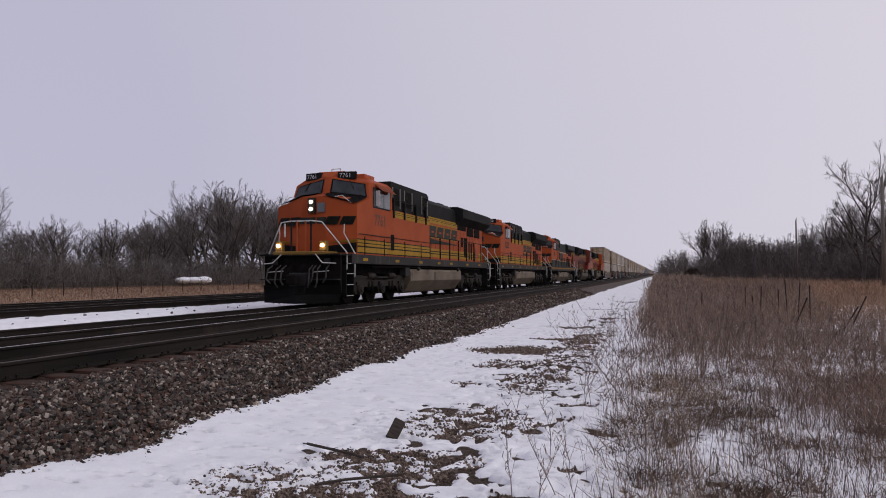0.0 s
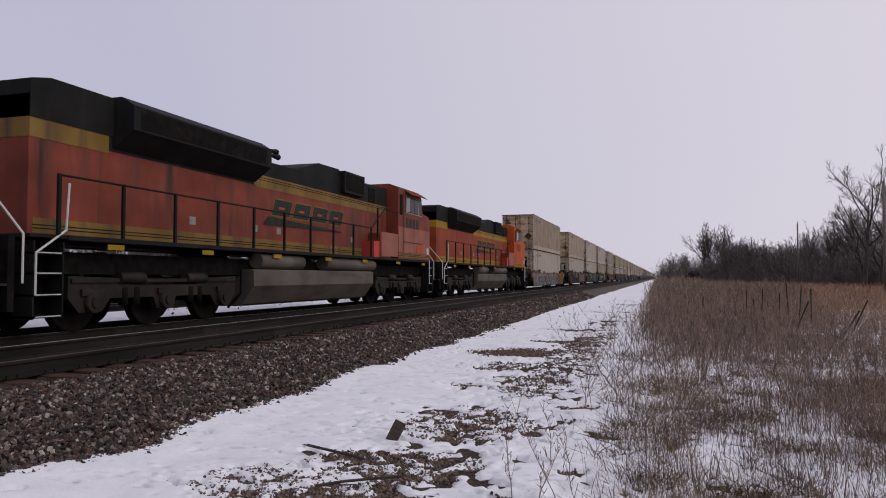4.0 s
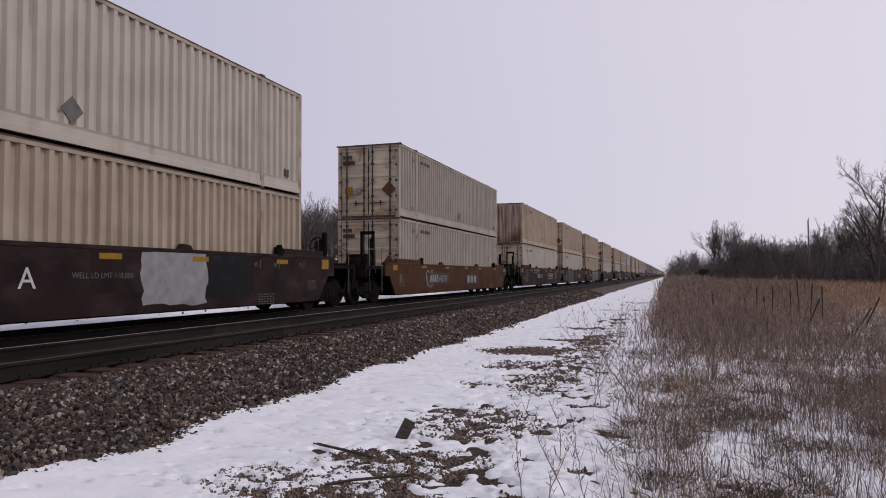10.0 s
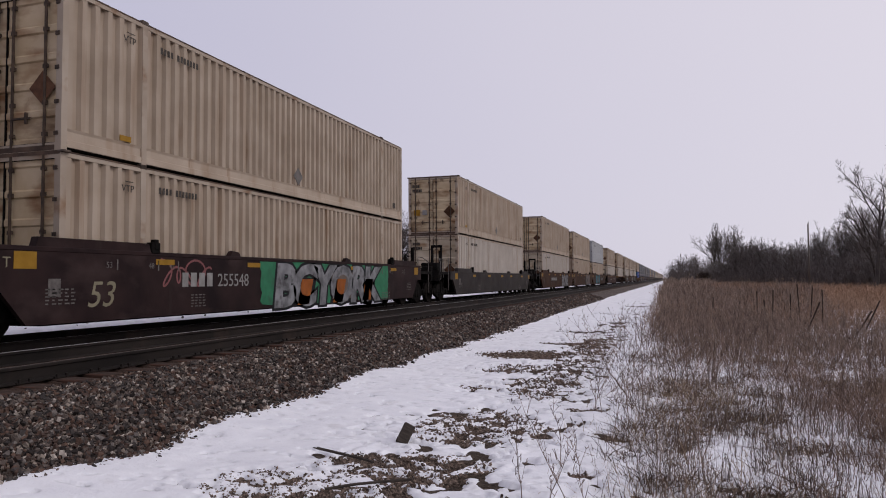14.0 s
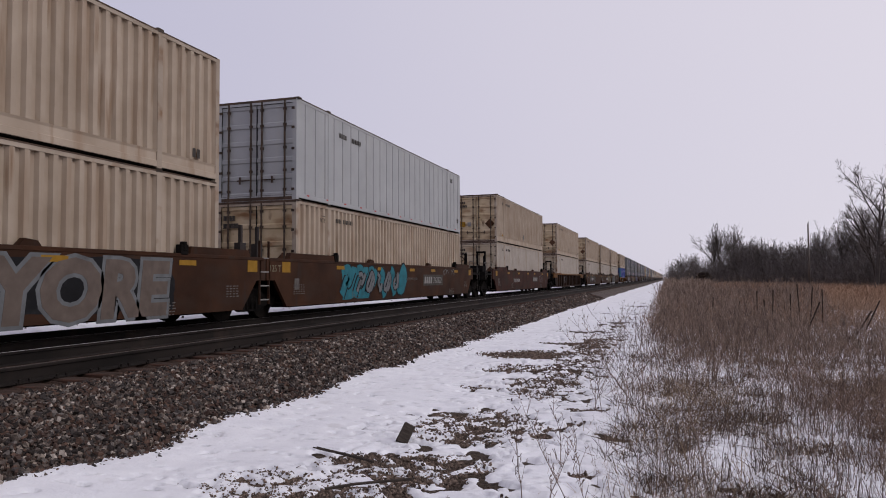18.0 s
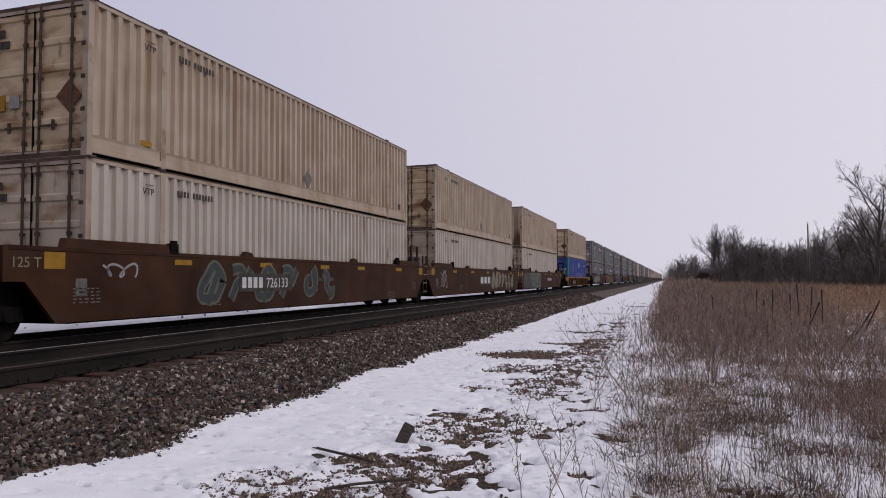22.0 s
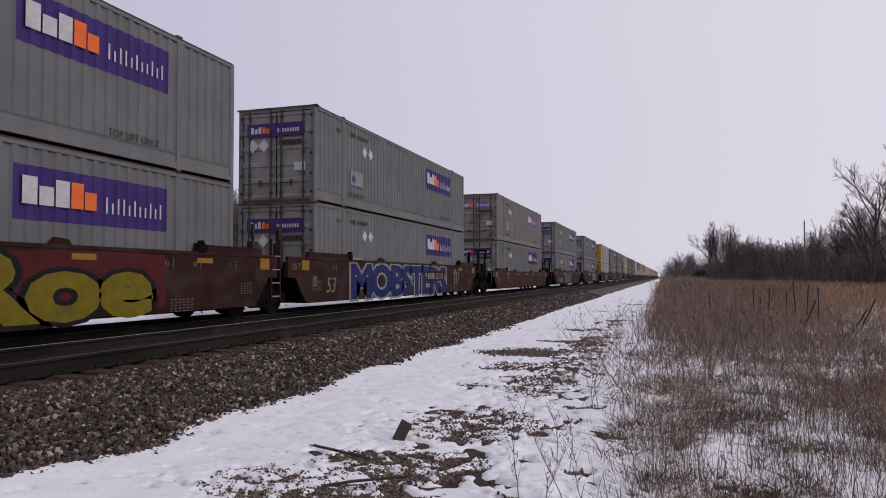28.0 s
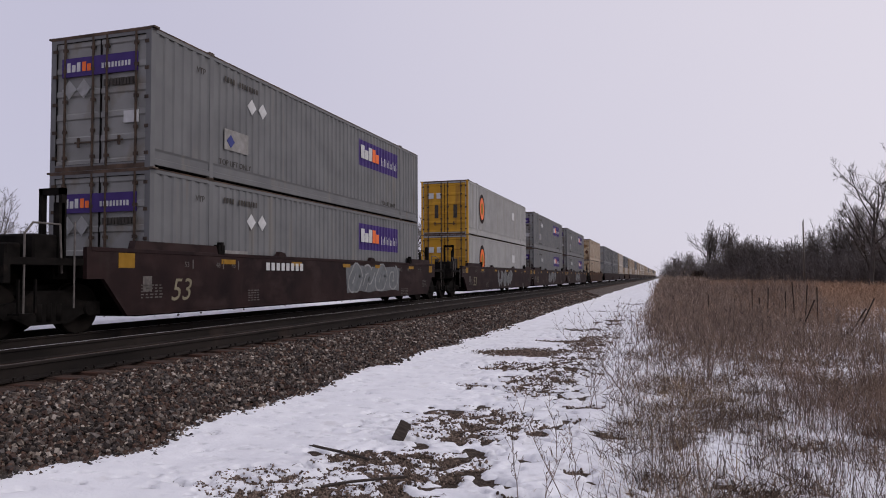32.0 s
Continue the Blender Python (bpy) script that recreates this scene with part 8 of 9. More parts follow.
LITTER = surface("dark_dead_leaves", (0.05, 0.035, 0.026), (0.15, 0.105, 0.078), 3.0, 0.95, island_tint=0.45)
DARK_STALK = surface("dark_dead_stalks", (0.035, 0.025, 0.02), (0.06, 0.045, 0.036), 4, 0.9)


def tubes(start, way, length, r0, r1, bend, segs=3, sides=3):
    """Many tapered, bent stalks as arrays: starts, unit ways, lengths, radii and a bending way each."""
    n = len(start)
    t = np.linspace(0, 1, segs + 1)
    centre = start[:, None] + way[:, None] * (length[:, None] * t)[..., None] + bend[:, None] * (length[:, None] * t ** 2)[..., None]
    side = np.cross(way, (0.31, 0.17, 0.93))
    bad = np.linalg.norm(side, axis=1) < 0.15
    side[bad] = np.cross(way[bad], (1.0, 0, 0))
    side /= np.linalg.norm(side, axis=1, keepdims=True)
    other = np.cross(way, side)
    ang = np.arange(sides) * 2 * np.pi / sides
    ring = side[:, None] * np.cos(ang)[None, :, None] + other[:, None] * np.sin(ang)[None, :, None]
    rad = r0[:, None] * (1 - t) + r1[:, None] * t
    v = centre[:, :, None] + ring[:, None] * rad[:, :, None, None]
    base = (np.arange(n) * (segs + 1) * sides)[:, None, None]
    k, s = np.arange(segs)[:, None] * sides, np.arange(sides)[None]
    quad = np.stack([k + s, k + (s + 1) % sides, k + sides + (s + 1) % sides, k + sides + s], -1).reshape(1, -1, 4)
    return v.reshape(-1, 3), (quad + base).reshape(-1, 4), centre


def strips(start, way, length, wide, bend, segs=2, tip=0.3):
    """Many flat tapered ribbons, bent and turned by chance: grass blades and fine twigs."""
    n = len(start)
    t = np.linspace(0, 1, segs + 1)
    centre = start[:, None] + way[:, None] * (length[:, None] * t)[..., None] + bend[:, None] * (length[:, None] * t ** 2)[..., None]
    side = np.cross(way, rng.normal(size=(n, 3)))
    side /= np.linalg.norm(side, axis=1, keepdims=True) + 1e-9
    half = side[:, None] * (wide[:, None] * (1 - (1 - tip) * t))[..., None]
    v = np.stack([centre - half, centre + half], 2)
    k = 2 * np.arange(segs)[:, None] + np.array([0, 1, 3, 2])[None]
    f = k[None] + (np.arange(n) * (segs + 1) * 2)[:, None, None]
    return v.reshape(-1, 3), f.reshape(-1, 4), centre


def blades(n, x, y, z, tall, wide, lean=0.28):
    way = np.stack([rng.normal(0, lean, n), rng.normal(0, lean, n), np.ones(n)], 1)
    way /= np.linalg.norm(way, axis=1, keepdims=True)
    bend = np.stack([rng.normal(0, 0.4, n), rng.normal(0, 0.4, n), -0.35 * rng.random(n)], 1)
    return strips(np.stack([x, y, z], 1), way, tall, wide, bend, 2)[:2]


def wedge(n, y0, y1, edge=-1.1, spread=0.33):
    """Places on the weedy side, within a fan that opens down the line."""
    y = y0 + (y1 - y0) * rng.random(n)
    return edge + (spread * y + 1.2 - edge) * rng.random(n), y


def grass_patch(name, n, y0, y1, tall, wide, material, label, thin=0.0, spread=0.33, fade=2.5):
    x, y = wedge(n, y0, y1, -1.1, spread)
    thick = weed_cover(x, y)
    keep = (rng.random(n) < thin + thick) & (rng.random(n) < np.clip((y - y0) / fade, 0.05, 1)) & (rng.random(n) < np.clip((y1 - y) / fade / 2, 0.05, 1))
    x, y, thick = x[keep], y[keep], thick[keep]
    h = rng.uniform(*tall, len(x)) * (0.55 + 0.7 * thick)
    v, f = blades(len(x), x, y, terrain(x, y), h, np.full(len(x), wide) * rng.uniform(0.6, 1.4, len(x)))
    return tagged(link_mesh(name, mesh_of(name, v, f), material), label, "dry grass", kind="stuff")


grass_patch("dry_grass", 17000, 3.4, 12, (0.06, 0.34), 0.0026, DRY_GRASS, "thin tan grass standing out of the snow", thin=0.12, fade=0.8)
grass_patch("dry_grass", 12000, 3.4, 13, (0.10, 0.45), 0.0024, BROWN_GRASS, "thin brown grass standing out of the snow", thin=0.03, fade=0.8)
grass_patch("dry_grass", 30000, 8.5, 30, (0.10, 0.55), 0.0040, MID_RUSSET, "dry brown grass beside the snowy path", fade=7)
grass_patch("dry_grass", 4000, 8, 26, (0.15, 0.60), 0.0036, DRY_GRASS, "dry tan grass beside the snowy path", fade=5)
grass_patch("dry_grass", 24000, 20, 64, (0.2, 0.85), 0.0075, RUSSET_GRASS, "dense russet grass in the winter field", thin=0.3, fade=6)
grass_patch("dry_grass", 26000, 52, 190, (0.3, 1.05), 0.022, RUSSET_GRASS, "russet field grass towards the woods", thin=0.6, fade=8)
n = 30000
x, y = 1.0 + 4.2 * rng.random(n), 3.6 + 9 * rng.random(n)
keep = rng.random(n) < np.clip((x - 0.9) / 1.0, 0, 1) * np.clip(value_noise(x * 1.7, y * 1.7, 3) * 3 - 0.9, 0, 1)
x, y = x[keep], y[keep]
v, f = blades(len(x), x, y, terrain(x, y), rng.uniform(0.08, 0.52, len(x)), rng.uniform(0.0018, 0.0042, len(x)), 0.30)
tagged(link_mesh("dry_grass", mesh_of("field_edge_grass", v, f), MID_RUSSET), "tangled brown grass at the field's near edge", "dry grass", kind="stuff")
n = 80000
x, y = rng.uniform(-90, -29, n), rng.uniform(12, 190, n)
v, f = blades(n, x, y, terrain(x, y), rng.uniform(0.15, 0.42, n), np.full(n, 0.018))
tagged(link_mesh("dry_grass", mesh_of("far_grass", v, f), DARK_RUSSET), "russet grass in the field beyond the tracks", "dry grass", kind="stuff")


def weeds(n, y0, y1, tall, thick, label, twigs=9, fade=2.5, thin=0.0, reach=0.33, side=0.33):
    """Branching dead weed stalks with twigs and frayed seed tufts, as one stand."""
    x, y = wedge(n, y0, y1, -1.1, side)
    cover = weed_cover(x, y)
    keep = (rng.random(n) < thin + cover * 1.1 - 0.06) & (rng.random(n) < np.clip((y - y0) / fade, 0.08, 1)) & (rng.random(n) < np.clip((y1 - y) / fade, 0.05, 1))
    x, y, cover = x[keep], y[keep], cover[keep]
    n = len(x)
    way = np.stack([rng.normal(0, 0.11, n), rng.normal(0, 0.11, n), np.ones(n)], 1)
    way /= np.linalg.norm(way, axis=1, keepdims=True)
    bend = np.stack([rng.normal(0, 0.16, n), rng.normal(0, 0.16, n), np.zeros(n)], 1)
    h = rng.uniform(*tall, n) * (0.6 + 0.5 * cover) * (1 - 0.38 * np.clip((x - 1.2) / 1.8, 0, 1) * (y < 40)) * (0.75 + 0.5 * value_noise(x * 1.1, y * 0.8 + 5, 2))
    fat = thick * rng.uniform(0.6, 1.9, n)
    v, f, mid = tubes(np.stack([x, y, terrain(x, y)], 1), way, h, fat, fat * 0.45, bend, 4, 3)
    k = n * twigs
    who, lev = np.repeat(np.arange(n), twigs), rng.integers(1, 5, k)
    s = mid[who, lev]
    tw = np.stack([rng.normal(0, 0.34, k), rng.normal(0, 0.34, k), rng.uniform(0.5, 1.1, k)], 1)
    tw /= np.linalg.norm(tw, axis=1, keepdims=True)
    ln = h[who] * rng.uniform(0.10, reach, k)
    v2, f2, m2 = strips(s, tw, ln, fat[who] * 0.6, np.stack([np.zeros(k), np.zeros(k), rng.uniform(0, 0.35, k)], 1), 2)
    stand = tagged(link_mesh("dead_weeds", mesh_of("dead_weeds", np.concatenate([v, v2]), np.concatenate([f, f2 + len(v)])), WEED_STEM), label, "weeds", kind="stuff")
    tips = np.repeat(m2[rng.random(k) < 0.45, -1], 3, axis=0)
    j = len(tips)
    tw = rng.normal(size=(j, 3)) * 0.8 + (0, 0, 0.6)
    tw /= np.linalg.norm(tw, axis=1, keepdims=True)
    v, f, _ = strips(tips, tw, rng.uniform(4, 10, j) * thick, np.full(j, thick * 0.8), np.zeros((j, 3)), 1, 0.5)
    tagged(link_mesh("seed_heads", mesh_of("seed_heads", v, f), SEED_HEAD, stand), kind="stuff")


n = 700
x, y = rng.normal(-2.1, 1.15, n), 4.2 + 16 * rng.random(n) ** 1.5
keep = bare(x, y) + 0.35 * value_noise(x * 2, y * 2, 2) > 0.42
x, y = x[keep], y[keep]
n = len(x)
way = np.stack([rng.normal(size=n), rng.normal(size=n), 0.25 * rng.random(n)], 1)
way /= np.linalg.norm(way, axis=1, keepdims=True)
v, f, _ = strips(np.stack([x, y, np.maximum(snow_height(x, y), soil_height(x, y)) + 0.006], 1), way, rng.uniform(0.02, 0.06, n), rng.uniform(0.002, 0.006, n), np.stack([np.zeros(n), np.zeros(n), 0.2 * rng.random(n)], 1), 2)
tagged(link_mesh("leaf_litter", mesh_of("leaf_litter", v, f), LITTER), "brown leaves and twig bits scattered on the path", "leaf litter", kind="stuff")
cx, cy = wedge(620, 4.0, 15)
keep = (weed_cover(cx, cy) > 0.12)
cx, cy = cx[keep], cy[keep]
x, y = np.repeat(cx, 46) + rng.normal(0, 0.10, len(cx) * 46), np.repeat(cy, 46) + rng.normal(0, 0.10, len(cx) * 46)
v, f = blades(len(x), x, y, terrain(x, y), rng.uniform(0.06, 0.26, len(x)), rng.uniform(0.003, 0.006, len(x)), 0.6)
tagged(link_mesh("dry_grass", mesh_of("grass_tufts", v, f), LITTER), "dark matted tufts of dead grass in the snow", "dry grass", kind="stuff")
weeds(430, 3.6, 12, (0.22, 0.62), 0.0032, "brittle brown weeds standing in thin snow", twigs=11, fade=1.5, thin=0.02)
n = 17000
x, y = -0.7 + 5.6 * rng.random(n), 4.0 + 7.5 * rng.random(n)
keep = rng.random(n) < np.clip((x + 0.7) / 0.6, 0, 1) * np.clip(value_noise(x * 1.5 + 11, y * 1.1 + 4, 3) * 3.2 - 1.05, 0, 1) * np.clip(1.25 - 1.0 * np.exp(-(((x - 0.45) / 0.38) ** 2 + ((y - 6.8) / 0.5) ** 2)), 0, 1)
x, y = x[keep], y[keep]
n = len(x)
way = np.stack([rng.normal(0, 0.10, n), rng.normal(0, 0.10, n), np.ones(n)], 1)
way /= np.linalg.norm(way, axis=1, keepdims=True)
v, f, _ = strips(np.stack([x, y, terrain(x, y)], 1), way, rng.uniform(0.08, 0.30, n) * (0.7 + 0.7 * value_noise(x * 0.9, y * 0.9, 2)), rng.uniform(0.0018, 0.0042, n), np.stack([rng.normal(0, 0.12, n), rng.normal(0, 0.12, n), np.zeros(n)], 1), 2, 0.5)
tagged(link_mesh("weed_stubble", mesh_of("weed_stubble", v, f), STUBBLE), "short dark upright stems standing in the snow", "weeds", kind="stuff")
weeds(4200, 9.0, 27, (0.40, 0.95), 0.0050, "thicket of dead brown weeds beside the path", twigs=10, fade=7)
weeds(3000, 20, 66, (0.5, 1.15), 0.0085, "dead brown weeds in the field", twigs=9, fade=6, side=0.16)
weeds(1400, 55, 170, (0.6, 1.2), 0.022, "dead brown weeds along the path's far edge", twigs=7, fade=6, side=0.04)
# single weeds that stand by the path
for i, (x, y, h, fan) in enumerate(((-1.02, 5.0, 0.62, 0.10), (-0.86, 4.75, 0.5, 0.12), (-0.72, 5.15, 0.68, 0.12), (-0.55, 4.9, 0.55, 0.14), (-0.9, 6.2, 0.5, 0.15), (-0.62, 7.6, 0.65, 0.2), (-0.85, 8.6, 0.85, 0.22), (-0.55, 8.9, 0.95, 0.22),
                                    (-0.95, 9.6, 0.8, 0.24), (-0.4, 9.4, 1.0, 0.2), (-0.7, 10.4, 0.95, 0.22), (-1.05, 11.5, 0.85, 0.24), (-0.6, 12.0, 1.05, 0.22), (-0.9, 14.0, 1.0, 0.24), (-0.3, 8.2, 0.8, 0.2))):
    r = random.Random(i)
    bm = bmesh.new()
    for stem in range(1 if y < 8 else 3):
        p = Vector((r.uniform(-0.1, 0.1) * stem, r.uniform(-0.1, 0.1) * stem, 0))
        tilt = Vector((r.uniform(-0.06, 0.06), r.uniform(-0.04, 0.04), 0)) * (1 + stem)
        for k in range(6):
            q = p + tilt + Vector((r.uniform(-0.02, 0.02), r.uniform(-0.02, 0.02), h / 6))
            rod(bm, p, q, 0.0040 - 0.0004 * k, 0.0036 - 0.0004 * k, sides=4)
            for j in range(0 if k < 1 else 3):
                a = r.uniform(0, 6.3)
                tip = q + Vector((math.cos(a) * h * fan * 0.65, math.sin(a) * h * fan * 0.65, h * r.uniform(0.08, 0.24)))
                rod(bm, q, tip, 0.0020, 0.0011, sides=3)
                for m in range(2):
                    end = tip + Vector((r.uniform(-0.03, 0.03), r.uniform(-0.03, 0.03), r.uniform(0.01, 0.05)))
                    rod(bm, tip, end, 0.003, 0.0016, sides=3)
            p = q
    weed = tagged(part("weed", bm, WEED_STEM), "bare branching dead weed stalk beside the path", "weed", "weeds by the path", kind="stuff")
    weed.location = (x, y, float(terrain(np.array(x), np.array(y))) - 0.01)
for i, (x, y, h, ln) in enumerate(((3.0, 24, 1.5, 2), (3.6, 24.5, 1.35, 0), (3.95, 25, 1.7, -3), (4.05, 24, 1.6, 4), (4.5, 24.5, 1.5, 0), (4.3, 20, 1.1, 30), (3.2, 20, 1.3, 22), (2.6, 22, 1.2, -3), (5.0, 22, 1.3, 24), (1.3, 25, 1.2, 3), (2.9, 27, 1.4, 0), (2.2, 26, 1.0, 2))):
    st = tagged(part("dead_stalk", rod(bmesh.new(), (0, 0, 0), (0, 0, h * 0.85), 0.015, 0.021, sides=6), DARK_STALK), "dark upright dead stalk in the field", "dead stalk", "dark stalks in the field")
    st.matrix_basis = pose(x, y, -0.05, 0, ln, 0)


# ---- trees ----
BARK = surface("grey_brown_bark", (0.035, 0.030, 0.028), (0.085, 0.072, 0.066), 3.0, 0.95, bump=0.01, fine=14, stretch=(1, 1, 0.3))
TWIG = surface("grey_brown_twigs", (0.078, 0.067, 0.063), (0.160, 0.140, 0.133), 0.6, 0.95, island_tint=0.25)


def tree(seed, limbs=10, low=0.3, reach=0.6, angle=46.0, rise=0.15, trunk=0.6, lean=0.05):
    """A bare tree 12 m tall: a trunk with rising limbs, and a rounded crown of branches and fine twigs."""
    r = np.random.default_rng(seed)
    H = 12.0

    def unit(a):
        return a / np.linalg.norm(a, axis=1, keepdims=True)

    def children(mid, length, rad, count, low, reach, angle, rise):
        n = len(mid)
        who = np.repeat(np.arange(n), count)
        k = len(who)
        frac = low + (1 - low) * (np.tile(np.arange(count), n) + r.random(k)) / count
        pos = frac * (mid.shape[1] - 1)
        i0 = np.minimum(pos.astype(int), mid.shape[1] - 2)
        g = (pos - i0)[:, None]
        start = mid[who, i0] * (1 - g) + mid[who, i0 + 1] * g
        along = unit(mid[who, i0 + 1] - mid[who, i0])
        turn = np.tile(np.arange(count) * 2.4, n) + np.repeat(r.uniform(0, 6.3, n), count) + r.normal(0, 0.4, k)
        side = unit(np.cross(along, (0.31, 0.83, 0.17)))
        over = np.cross(along, side)
        out = side * np.cos(turn)[:, None] + over * np.sin(turn)[:, None]
        a = np.radians(angle * r.uniform(0.6, 1.35, k))[:, None] * (1.15 - 0.45 * frac[:, None])
        return start, unit(along * np.cos(a) + out * np.sin(a) + (0, 0, rise)), length[who] * reach * r.uniform(0.65, 1.2, k) * (1.2 - 0.55 * frac), rad[who] * (1 - 0.6 * frac) * 0.62

    length, rad = np.array([H * trunk]), np.array([0.19])
    v, f, mid = tubes(np.zeros((1, 3)), unit(np.array([[r.normal(0, lean), r.normal(0, lean), 1.0]])), length, rad, rad * 0.35, np.array([[r.normal(0, 0.06), r.normal(0, 0.06), 0]]), 8, 7)
    wood, crown = [(v, f)], []
    for lev, (count, start, size, open_, up, segs, sides) in enumerate(((limbs, low, reach, angle, rise, 6, 5), (6, 0.22, 0.48, 40, 0.12, 4, 3), (6, 0.15, 0.50, 40, 0.08, 2, 0), (6, 0.12, 0.60, 38, 0.05, 1, 0))):
        s, w, ln, rd = children(mid, length, rad, count, start, size, open_, up)
        rd = np.maximum(rd, (0.04, 0.022, 0.013, 0.009)[lev])
        sway = (0.20, 0.18, 0.14, 0.1)[lev] * r.normal(size=(len(s), 3)) + (0, 0, 0.16)
        v, f, mid = tubes(s, w, ln, rd, rd * 0.4, sway, segs, sides) if sides else strips(s, w, ln, rd * 1.2, sway, segs, 0.5)
        (wood if lev < 1 else crown).append((v, f))
        length, rad = ln, rd
    t = thing("tree", "tall bare winter tree with grey-brown twigs", "tree", "bare trees of the woods")
    tall = max(v[:, 2].max() for v, f in crown) / H

    def joined(name, pieces, material):
        o, vs, fs = 0, [], []
        for v, f in pieces:
            vs.append(v / tall)
            fs.append(f + o)
            o += len(v)
        me = mesh_of(name, np.concatenate(vs), np.concatenate(fs))
        return link_mesh(name, me, material, t)

    joined("trunk", wood, BARK)
    joined("crown", crown, TWIG)
    return t


KINDS = [tree(11), tree(12, 11, 0.25, 0.55), tree(13, 9, 0.3, 0.7, 52), tree(14, 12, 0.35, 0.5, 42), tree(15, 9, 0.25, 0.75, 50, 0.2, 0.5), tree(16, 10, 0.2, 0.8, 26, 0.35, 0.5), tree(17, 11, 0.25, 0.75, 24, 0.35, 0.5), tree(18, 8, 0.3, 0.85, 48, 0.2, 0.48, 0.12)]
tree_dice = random.Random(21)


def tall_left(x, y):
    """Height of the woods beyond the tracks, lower to the south."""
    a = math.degrees(math.atan2(-x, y))
    rise = np.interp(a, [15, 31.3, 33.8, 36.0, 37.5, 39.2, 42.3, 45.8, 49.3, 60], [0.085, 0.118, 0.136, 0.130, 0.108, 0.091, 0.087, 0.083, 0.076, 0.070])
    return 1.6 + rise * (-x * math.sin(radians(17.1)) + y * math.cos(radians(17.1)))


def tall_right(x, y):
    """Height of the woods along the field's edge."""
    a = math.degrees(math.atan2(x, y))
    rise = np.interp(a, [-1, 0.03, 0.65, 2.0, 5.4, 7.8, 9.6, 10.1, 11.4, 12.8, 14.4, 20], [0.02, 0.026, 0.036, 0.036, 0.060, 0.060, 0.058, 0.080, 0.092, 0.104, 0.112, 0.12])
    return 1.6 + rise * (-x * math.sin(radians(17.8)) + y * math.cos(radians(17.8)))


def plant(x, y, height, kind=None):
    k = tree_dice.choice(KINDS) if kind is None else KINDS[kind]
    s = height / 12.0
    return copy_thing(k, pose(x, y, -0.1, 0, 0, tree_dice.uniform(0, 360)) @ Matrix.Diagonal((s * tree_dice.uniform(0.95, 1.3), s * tree_dice.uniform(0.95, 1.3), s, 1)))


# woods beyond the left field
for i in range(76):
    y = 56 + i * 3.0 + tree_dice.uniform(-2, 2)
    x = -96 - tree_dice.uniform(0, 16) - 0.05 * max(0, 120 - y)
    plant(x, y, tall_left(x, y) * tree_dice.uniform(0.92, 1.08))
for x, y, k in ((-75, 112, 0), (-78, 104, 4), (-74, 121, 2), (-80, 116, 1), (-79, 129, 3), (-82, 98, 4), (-76, 138, 2), (-84, 92, 1), (-78, 150, 0), (-88, 78, 4), (-80, 166, 3)):
    plant(x, y, tall_left(x, y) * tree_dice.uniform(0.90, 0.98), k)
plant(-84, 71, 14.5, 4)
for i in range(30):
    y = 60 + i * 3.1 + tree_dice.uniform(-1.5, 1.5)
    x = -86 - tree_dice.uniform(0, 7) + 0.04 * max(0, y - 90)
    plant(x, y, tall_left(x, y) * tree_dice.uniform(0.82, 1.05))
for i in range(14):
    plant(tree_dice.uniform(-58, -36), 270 + i * 10, tree_dice.uniform(14, 18))
# woods on the field's side
for x, y, h, k in ((11.5, 213, 17.5, 5), (13.8, 216, 17.5, 6), (16.2, 214, 17, 5), (18.0, 219, 17, 6)):
    plant(x, y, h, k)
for x, y in ((2.5, 300), (4.5, 295), (6, 288), (7.5, 280), (1.0, 320), (9, 270), (5.5, 250), (8.0, 240)):
    plant(x, y, tall_right(x, y))
for i in range(52):
    a = (i % 40) / 39
    x, y = 15 + 21 * a + tree_dice.uniform(-1.5, 1.5), 190 - 75 * a + tree_dice.uniform(-6, 14)
    plant(x, y, tall_right(x, y) * tree_dice.uniform(0.82, 1.02))
for x, y, h, k in ((23.9, 98, 19.2, 2), (26.5, 101, 15.5, 4), (27, 110, 13, 3), (31, 104, 15, 1)):
    plant(x, y, h, k)
for ob in KINDS:
    for o in (*ob.children_recursive, ob):
        bpy.data.objects.remove(o)


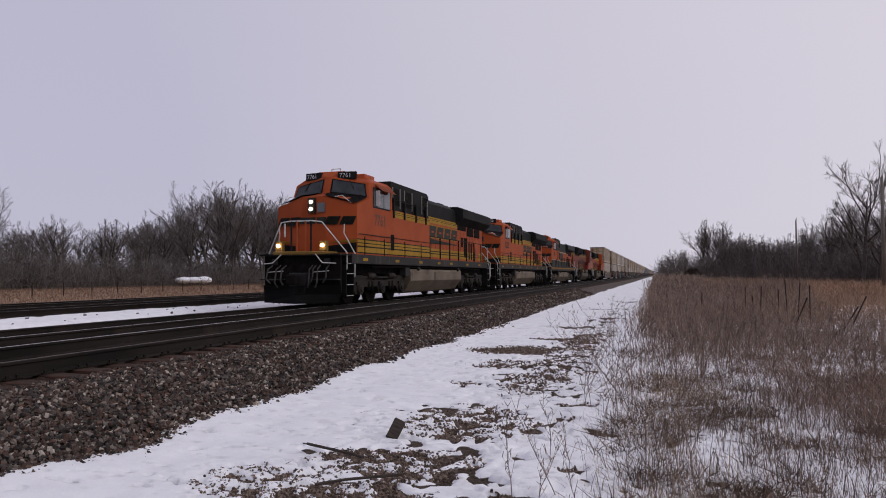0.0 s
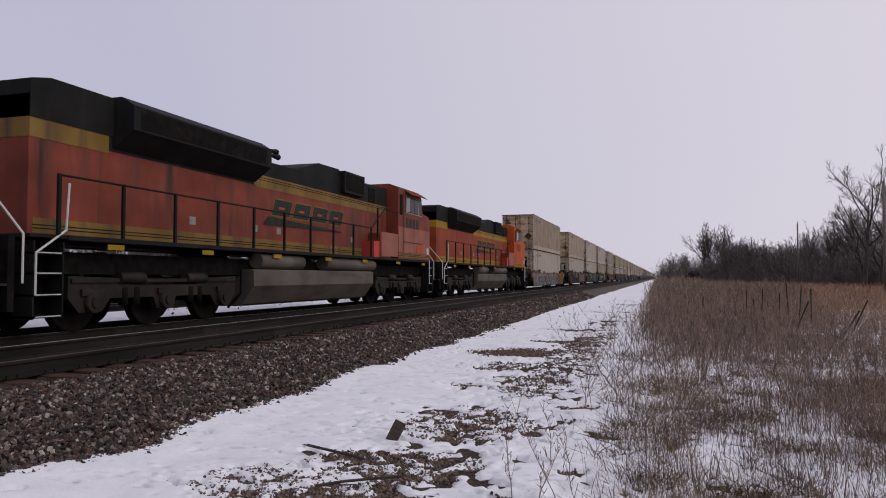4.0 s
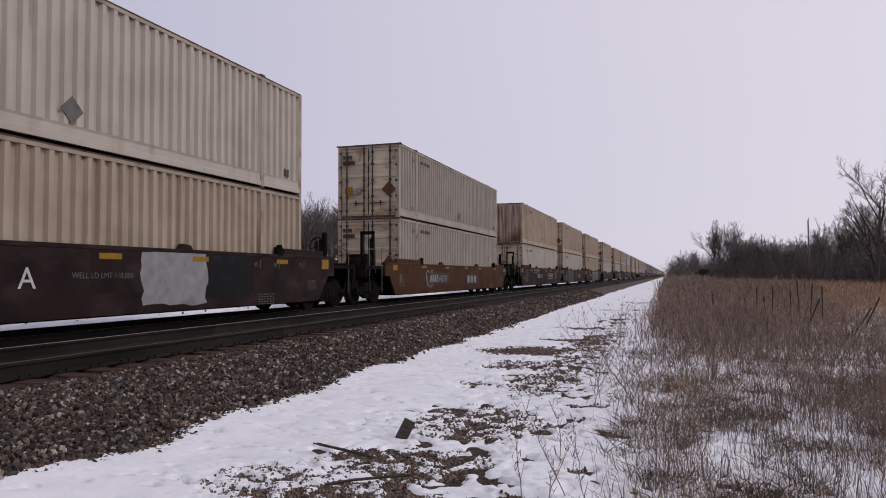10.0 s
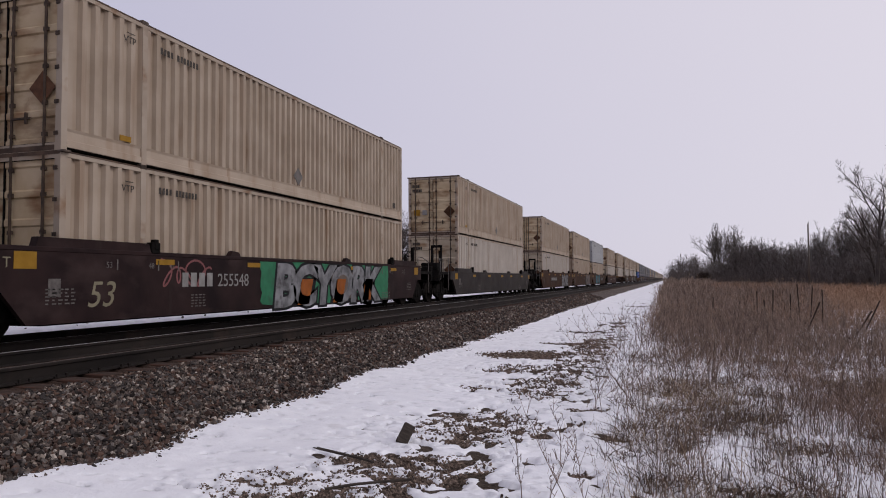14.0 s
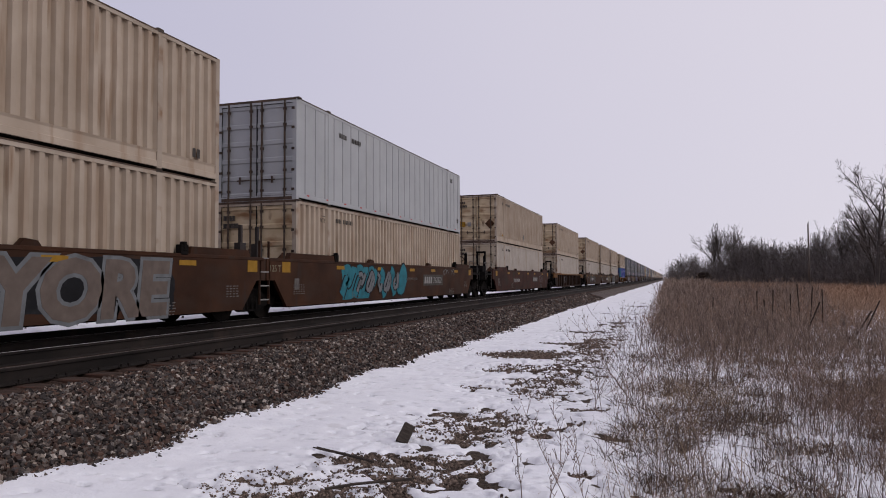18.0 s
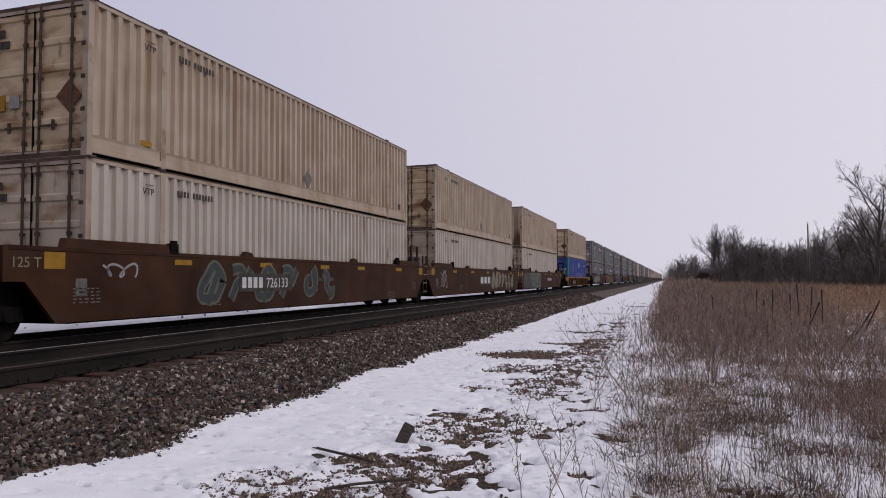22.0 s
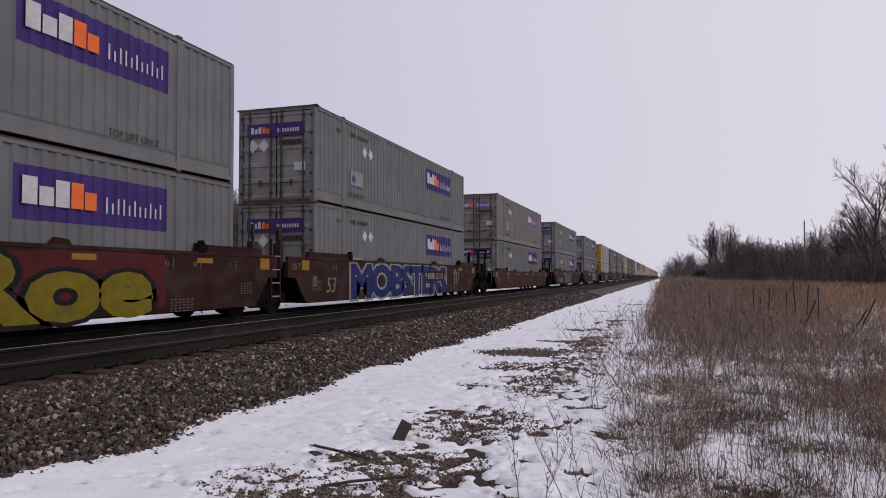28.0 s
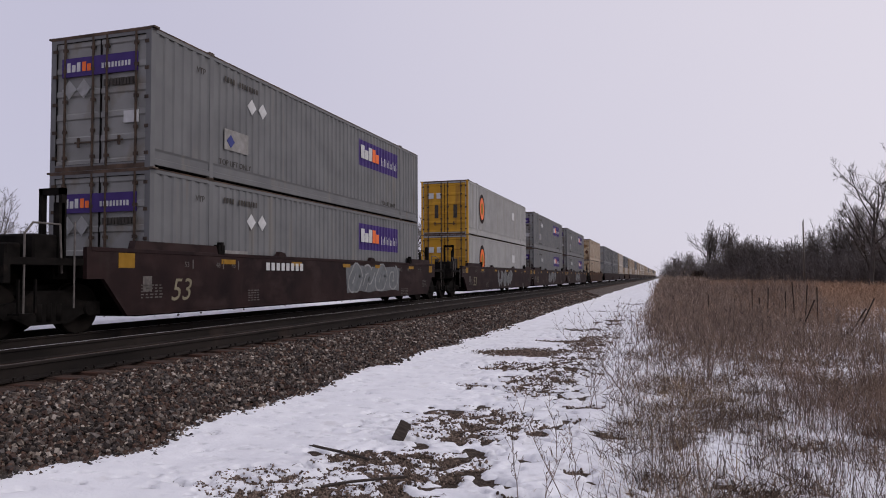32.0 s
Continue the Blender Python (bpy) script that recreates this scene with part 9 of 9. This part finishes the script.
def thicket(name, centres, n, tall, wide, label):
    """Dense undergrowth along a line of places: upright stems with side twigs."""
    t = rng.random(n) * (len(centres) - 1)
    i = np.minimum(t.astype(int), len(centres) - 2)
    c = np.array(centres, float)
    g = (t - i)[:, None]
    p = c[i] * (1 - g) + c[i + 1] * g
    p = p + rng.normal(size=p.shape) * wide
    start = np.stack([p[:, 0], p[:, 1], np.full(n, -0.1)], 1)
    way = np.stack([rng.normal(0, 0.3, n), rng.normal(0, 0.3, n), np.ones(n)], 1)
    way /= np.linalg.norm(way, axis=1, keepdims=True)
    h = rng.uniform(*tall, n) * (0.65 + 0.7 * value_noise(p[:, 0] * 0.2, p[:, 1] * 0.2, 2))
    v, f, mid = tubes(start, way, h, np.full(n, 0.030), np.full(n, 0.010), 0.2 * rng.normal(size=(n, 3)) * (1, 1, 0.2), 3, 3)
    k = n * 9
    who = np.repeat(np.arange(n), 9)
    tw = rng.normal(size=(k, 3)) * 0.7 + (0, 0, 0.7)
    tw /= np.linalg.norm(tw, axis=1, keepdims=True)
    v2, f2, _ = strips(mid[who, rng.integers(1, 4, k)], tw, rng.uniform(0.5, 2.0, k), np.full(k, 0.020), np.zeros((k, 3)), 1, 0.4)
    tagged(link_mesh(name, mesh_of(name, np.concatenate([v, v2]), np.concatenate([f, f2 + len(v)])), TWIG), label, "undergrowth", kind="stuff")


thicket("undergrowth", [(-84, 66), (-86, 84), (-80, 108), (-82, 140), (-92, 190), (-98, 290)], 9500, (1.5, 4.6), 5.0, "tangled bare undergrowth at the foot of the woods")
thicket("undergrowth", [(12, 225), (17, 190), (24, 160), (30, 128), (36, 104)], 7500, (2.0, 6.2), 3.2, "tangled bare undergrowth along the field's edge")
thicket("undergrowth", [(0.5, 330), (4, 300), (8, 270), (12, 235)], 1400, (2.0, 5.5), 1.6, "bare brush beside the end of the path")

n = 2600
where = rng.normal(size=(n, 3))
where *= (rng.random((n, 1)) ** 0.33) / np.linalg.norm(where, axis=1, keepdims=True)
where = where * (2.4, 2.0, 1.9) + (0, 0, 1.8)
way = where - (0, 0, 0.4) + rng.normal(size=(n, 3))
way /= np.linalg.norm(way, axis=1, keepdims=True)
v, f, _ = strips(where, way, rng.uniform(0.3, 0.9, n), np.full(n, 0.035), np.zeros((n, 3)), 1, 0.4)
shrub = tagged(link_mesh("shrub", mesh_of("shrub", v, f), DARK_STALK), "dark dense shrub at the foot of the far trees", "shrub")
shrub.matrix_basis = pose(8.3, 193, -0.1) @ Matrix.Scale(0.8, 4)

# ---- poles and fence ----
POLE_WOOD = surface("weathered_pole_wood", (0.10, 0.085, 0.075), (0.19, 0.165, 0.15), 3, 0.9, bump=0.005, fine=20, stretch=(2, 2, 0.2))
for x, y, h, r in ((20.1, 118.5, 9.9, 0.13), (18.5, 69.0, 10.0, 0.15)):
    pole = thing("utility_pole", "weathered bare wooden utility pole at the field's edge", "utility pole", "poles in the field")
    pole.location = (x, y, -0.1)
    part("pole", rod(bmesh.new(), (0, 0, 0), (0, 0, h), r * 1.15, r * 0.8, sides=10), POLE_WOOD, pole)
    part("insulator_pin", rod(bmesh.new(), (0.05, 0, h), (0.05, 0, h + 0.35), 0.05, 0.03, sides=8), DARK_STALK, pole)
fence = thing("field_fence", "wire fence on thin dark posts beyond the tracks", "fence")
fence.location = (-48, 0, -0.1)
post = rod(bmesh.new(), (0, 0, 0), (0, 0, 1.25), 0.055, 0.05, sides=6)
pm = bpy.data.meshes.new("post")
post.to_mesh(pm)
post.free()
pm.materials.append(DARK_STALK)
for i in range(36):
    p = new("post", pm)
    p.parent = fence
    p.location.y = 38 + i * 3.1
for z in (0.3, 0.6, 0.9, 1.2):
    part("wire", boxes((-0.008, 0.008, 38, 147, z, z + 0.014)), DARK_STALK, fence)
heap = bmesh.new()
for i in range(7):
    bmesh.ops.create_icosphere(heap, subdivisions=2, radius=random.uniform(0.5, 0.9), matrix=Matrix.Translation((random.uniform(-2.5, 2.5), random.uniform(-2, 2), 0.7)) @ Matrix.Diagonal((1.6, 1.2, 0.7, 1)))
tagged(part("snow_heap", heap, SNOW), "snow-covered brush heap at the edge of the woods", "snow heap", kind="stuff").location = (-73, 96, 0.3)

# metres that the train has run
RUN = [(0, 0.0), (2, 39.48), (4, 78.96), (6, 118.43), (8, 157.93), (10, 197.47), (12, 237.02), (14, 276.59), (16, 316.18), (18, 355.76),
       (20, 395.32), (22, 434.84), (24, 474.25), (26, 513.55), (28, 552.76), (30, 591.90), (32, 631.02)]


def motions():
    """The train runs along its track towards the camera and past it."""
    for ob, at, lift, turned in TRAIN:
        walk(ob, [(t, pose(TRACK_X, at - run, RAIL_TRAIN + lift, 0, 0, 180 if turned else 0)) for t, run in RUN])
    # wheels roll as they come past
    for w, y, r, at, turned in SPIN:
        rows, k = [(0, w.matrix_basis.copy())], -1 if turned else 1
        home = w.location.copy()
        for f in range(scene.frame_end):
            t = f / FPS
            run = np.interp(t, [q[0] for q in RUN], [q[1] for q in RUN])
            if 3 < at + k * y - run < 42:
                rows.append((t, Matrix.Translation(home) @ Matrix.Rotation(k * (run - at) / r, 4, "X")))
        if len(rows) > 1 and rows[1][0] == 0:
            rows.pop(0)
        rows[0] = (0, rows[1][1]) if rows[0][0] == 0 and len(rows) > 1 and rows[1][0] > 0.05 else rows[0]
        rows.append((32, rows[-1][1]))
        walk(w, rows)


motions()
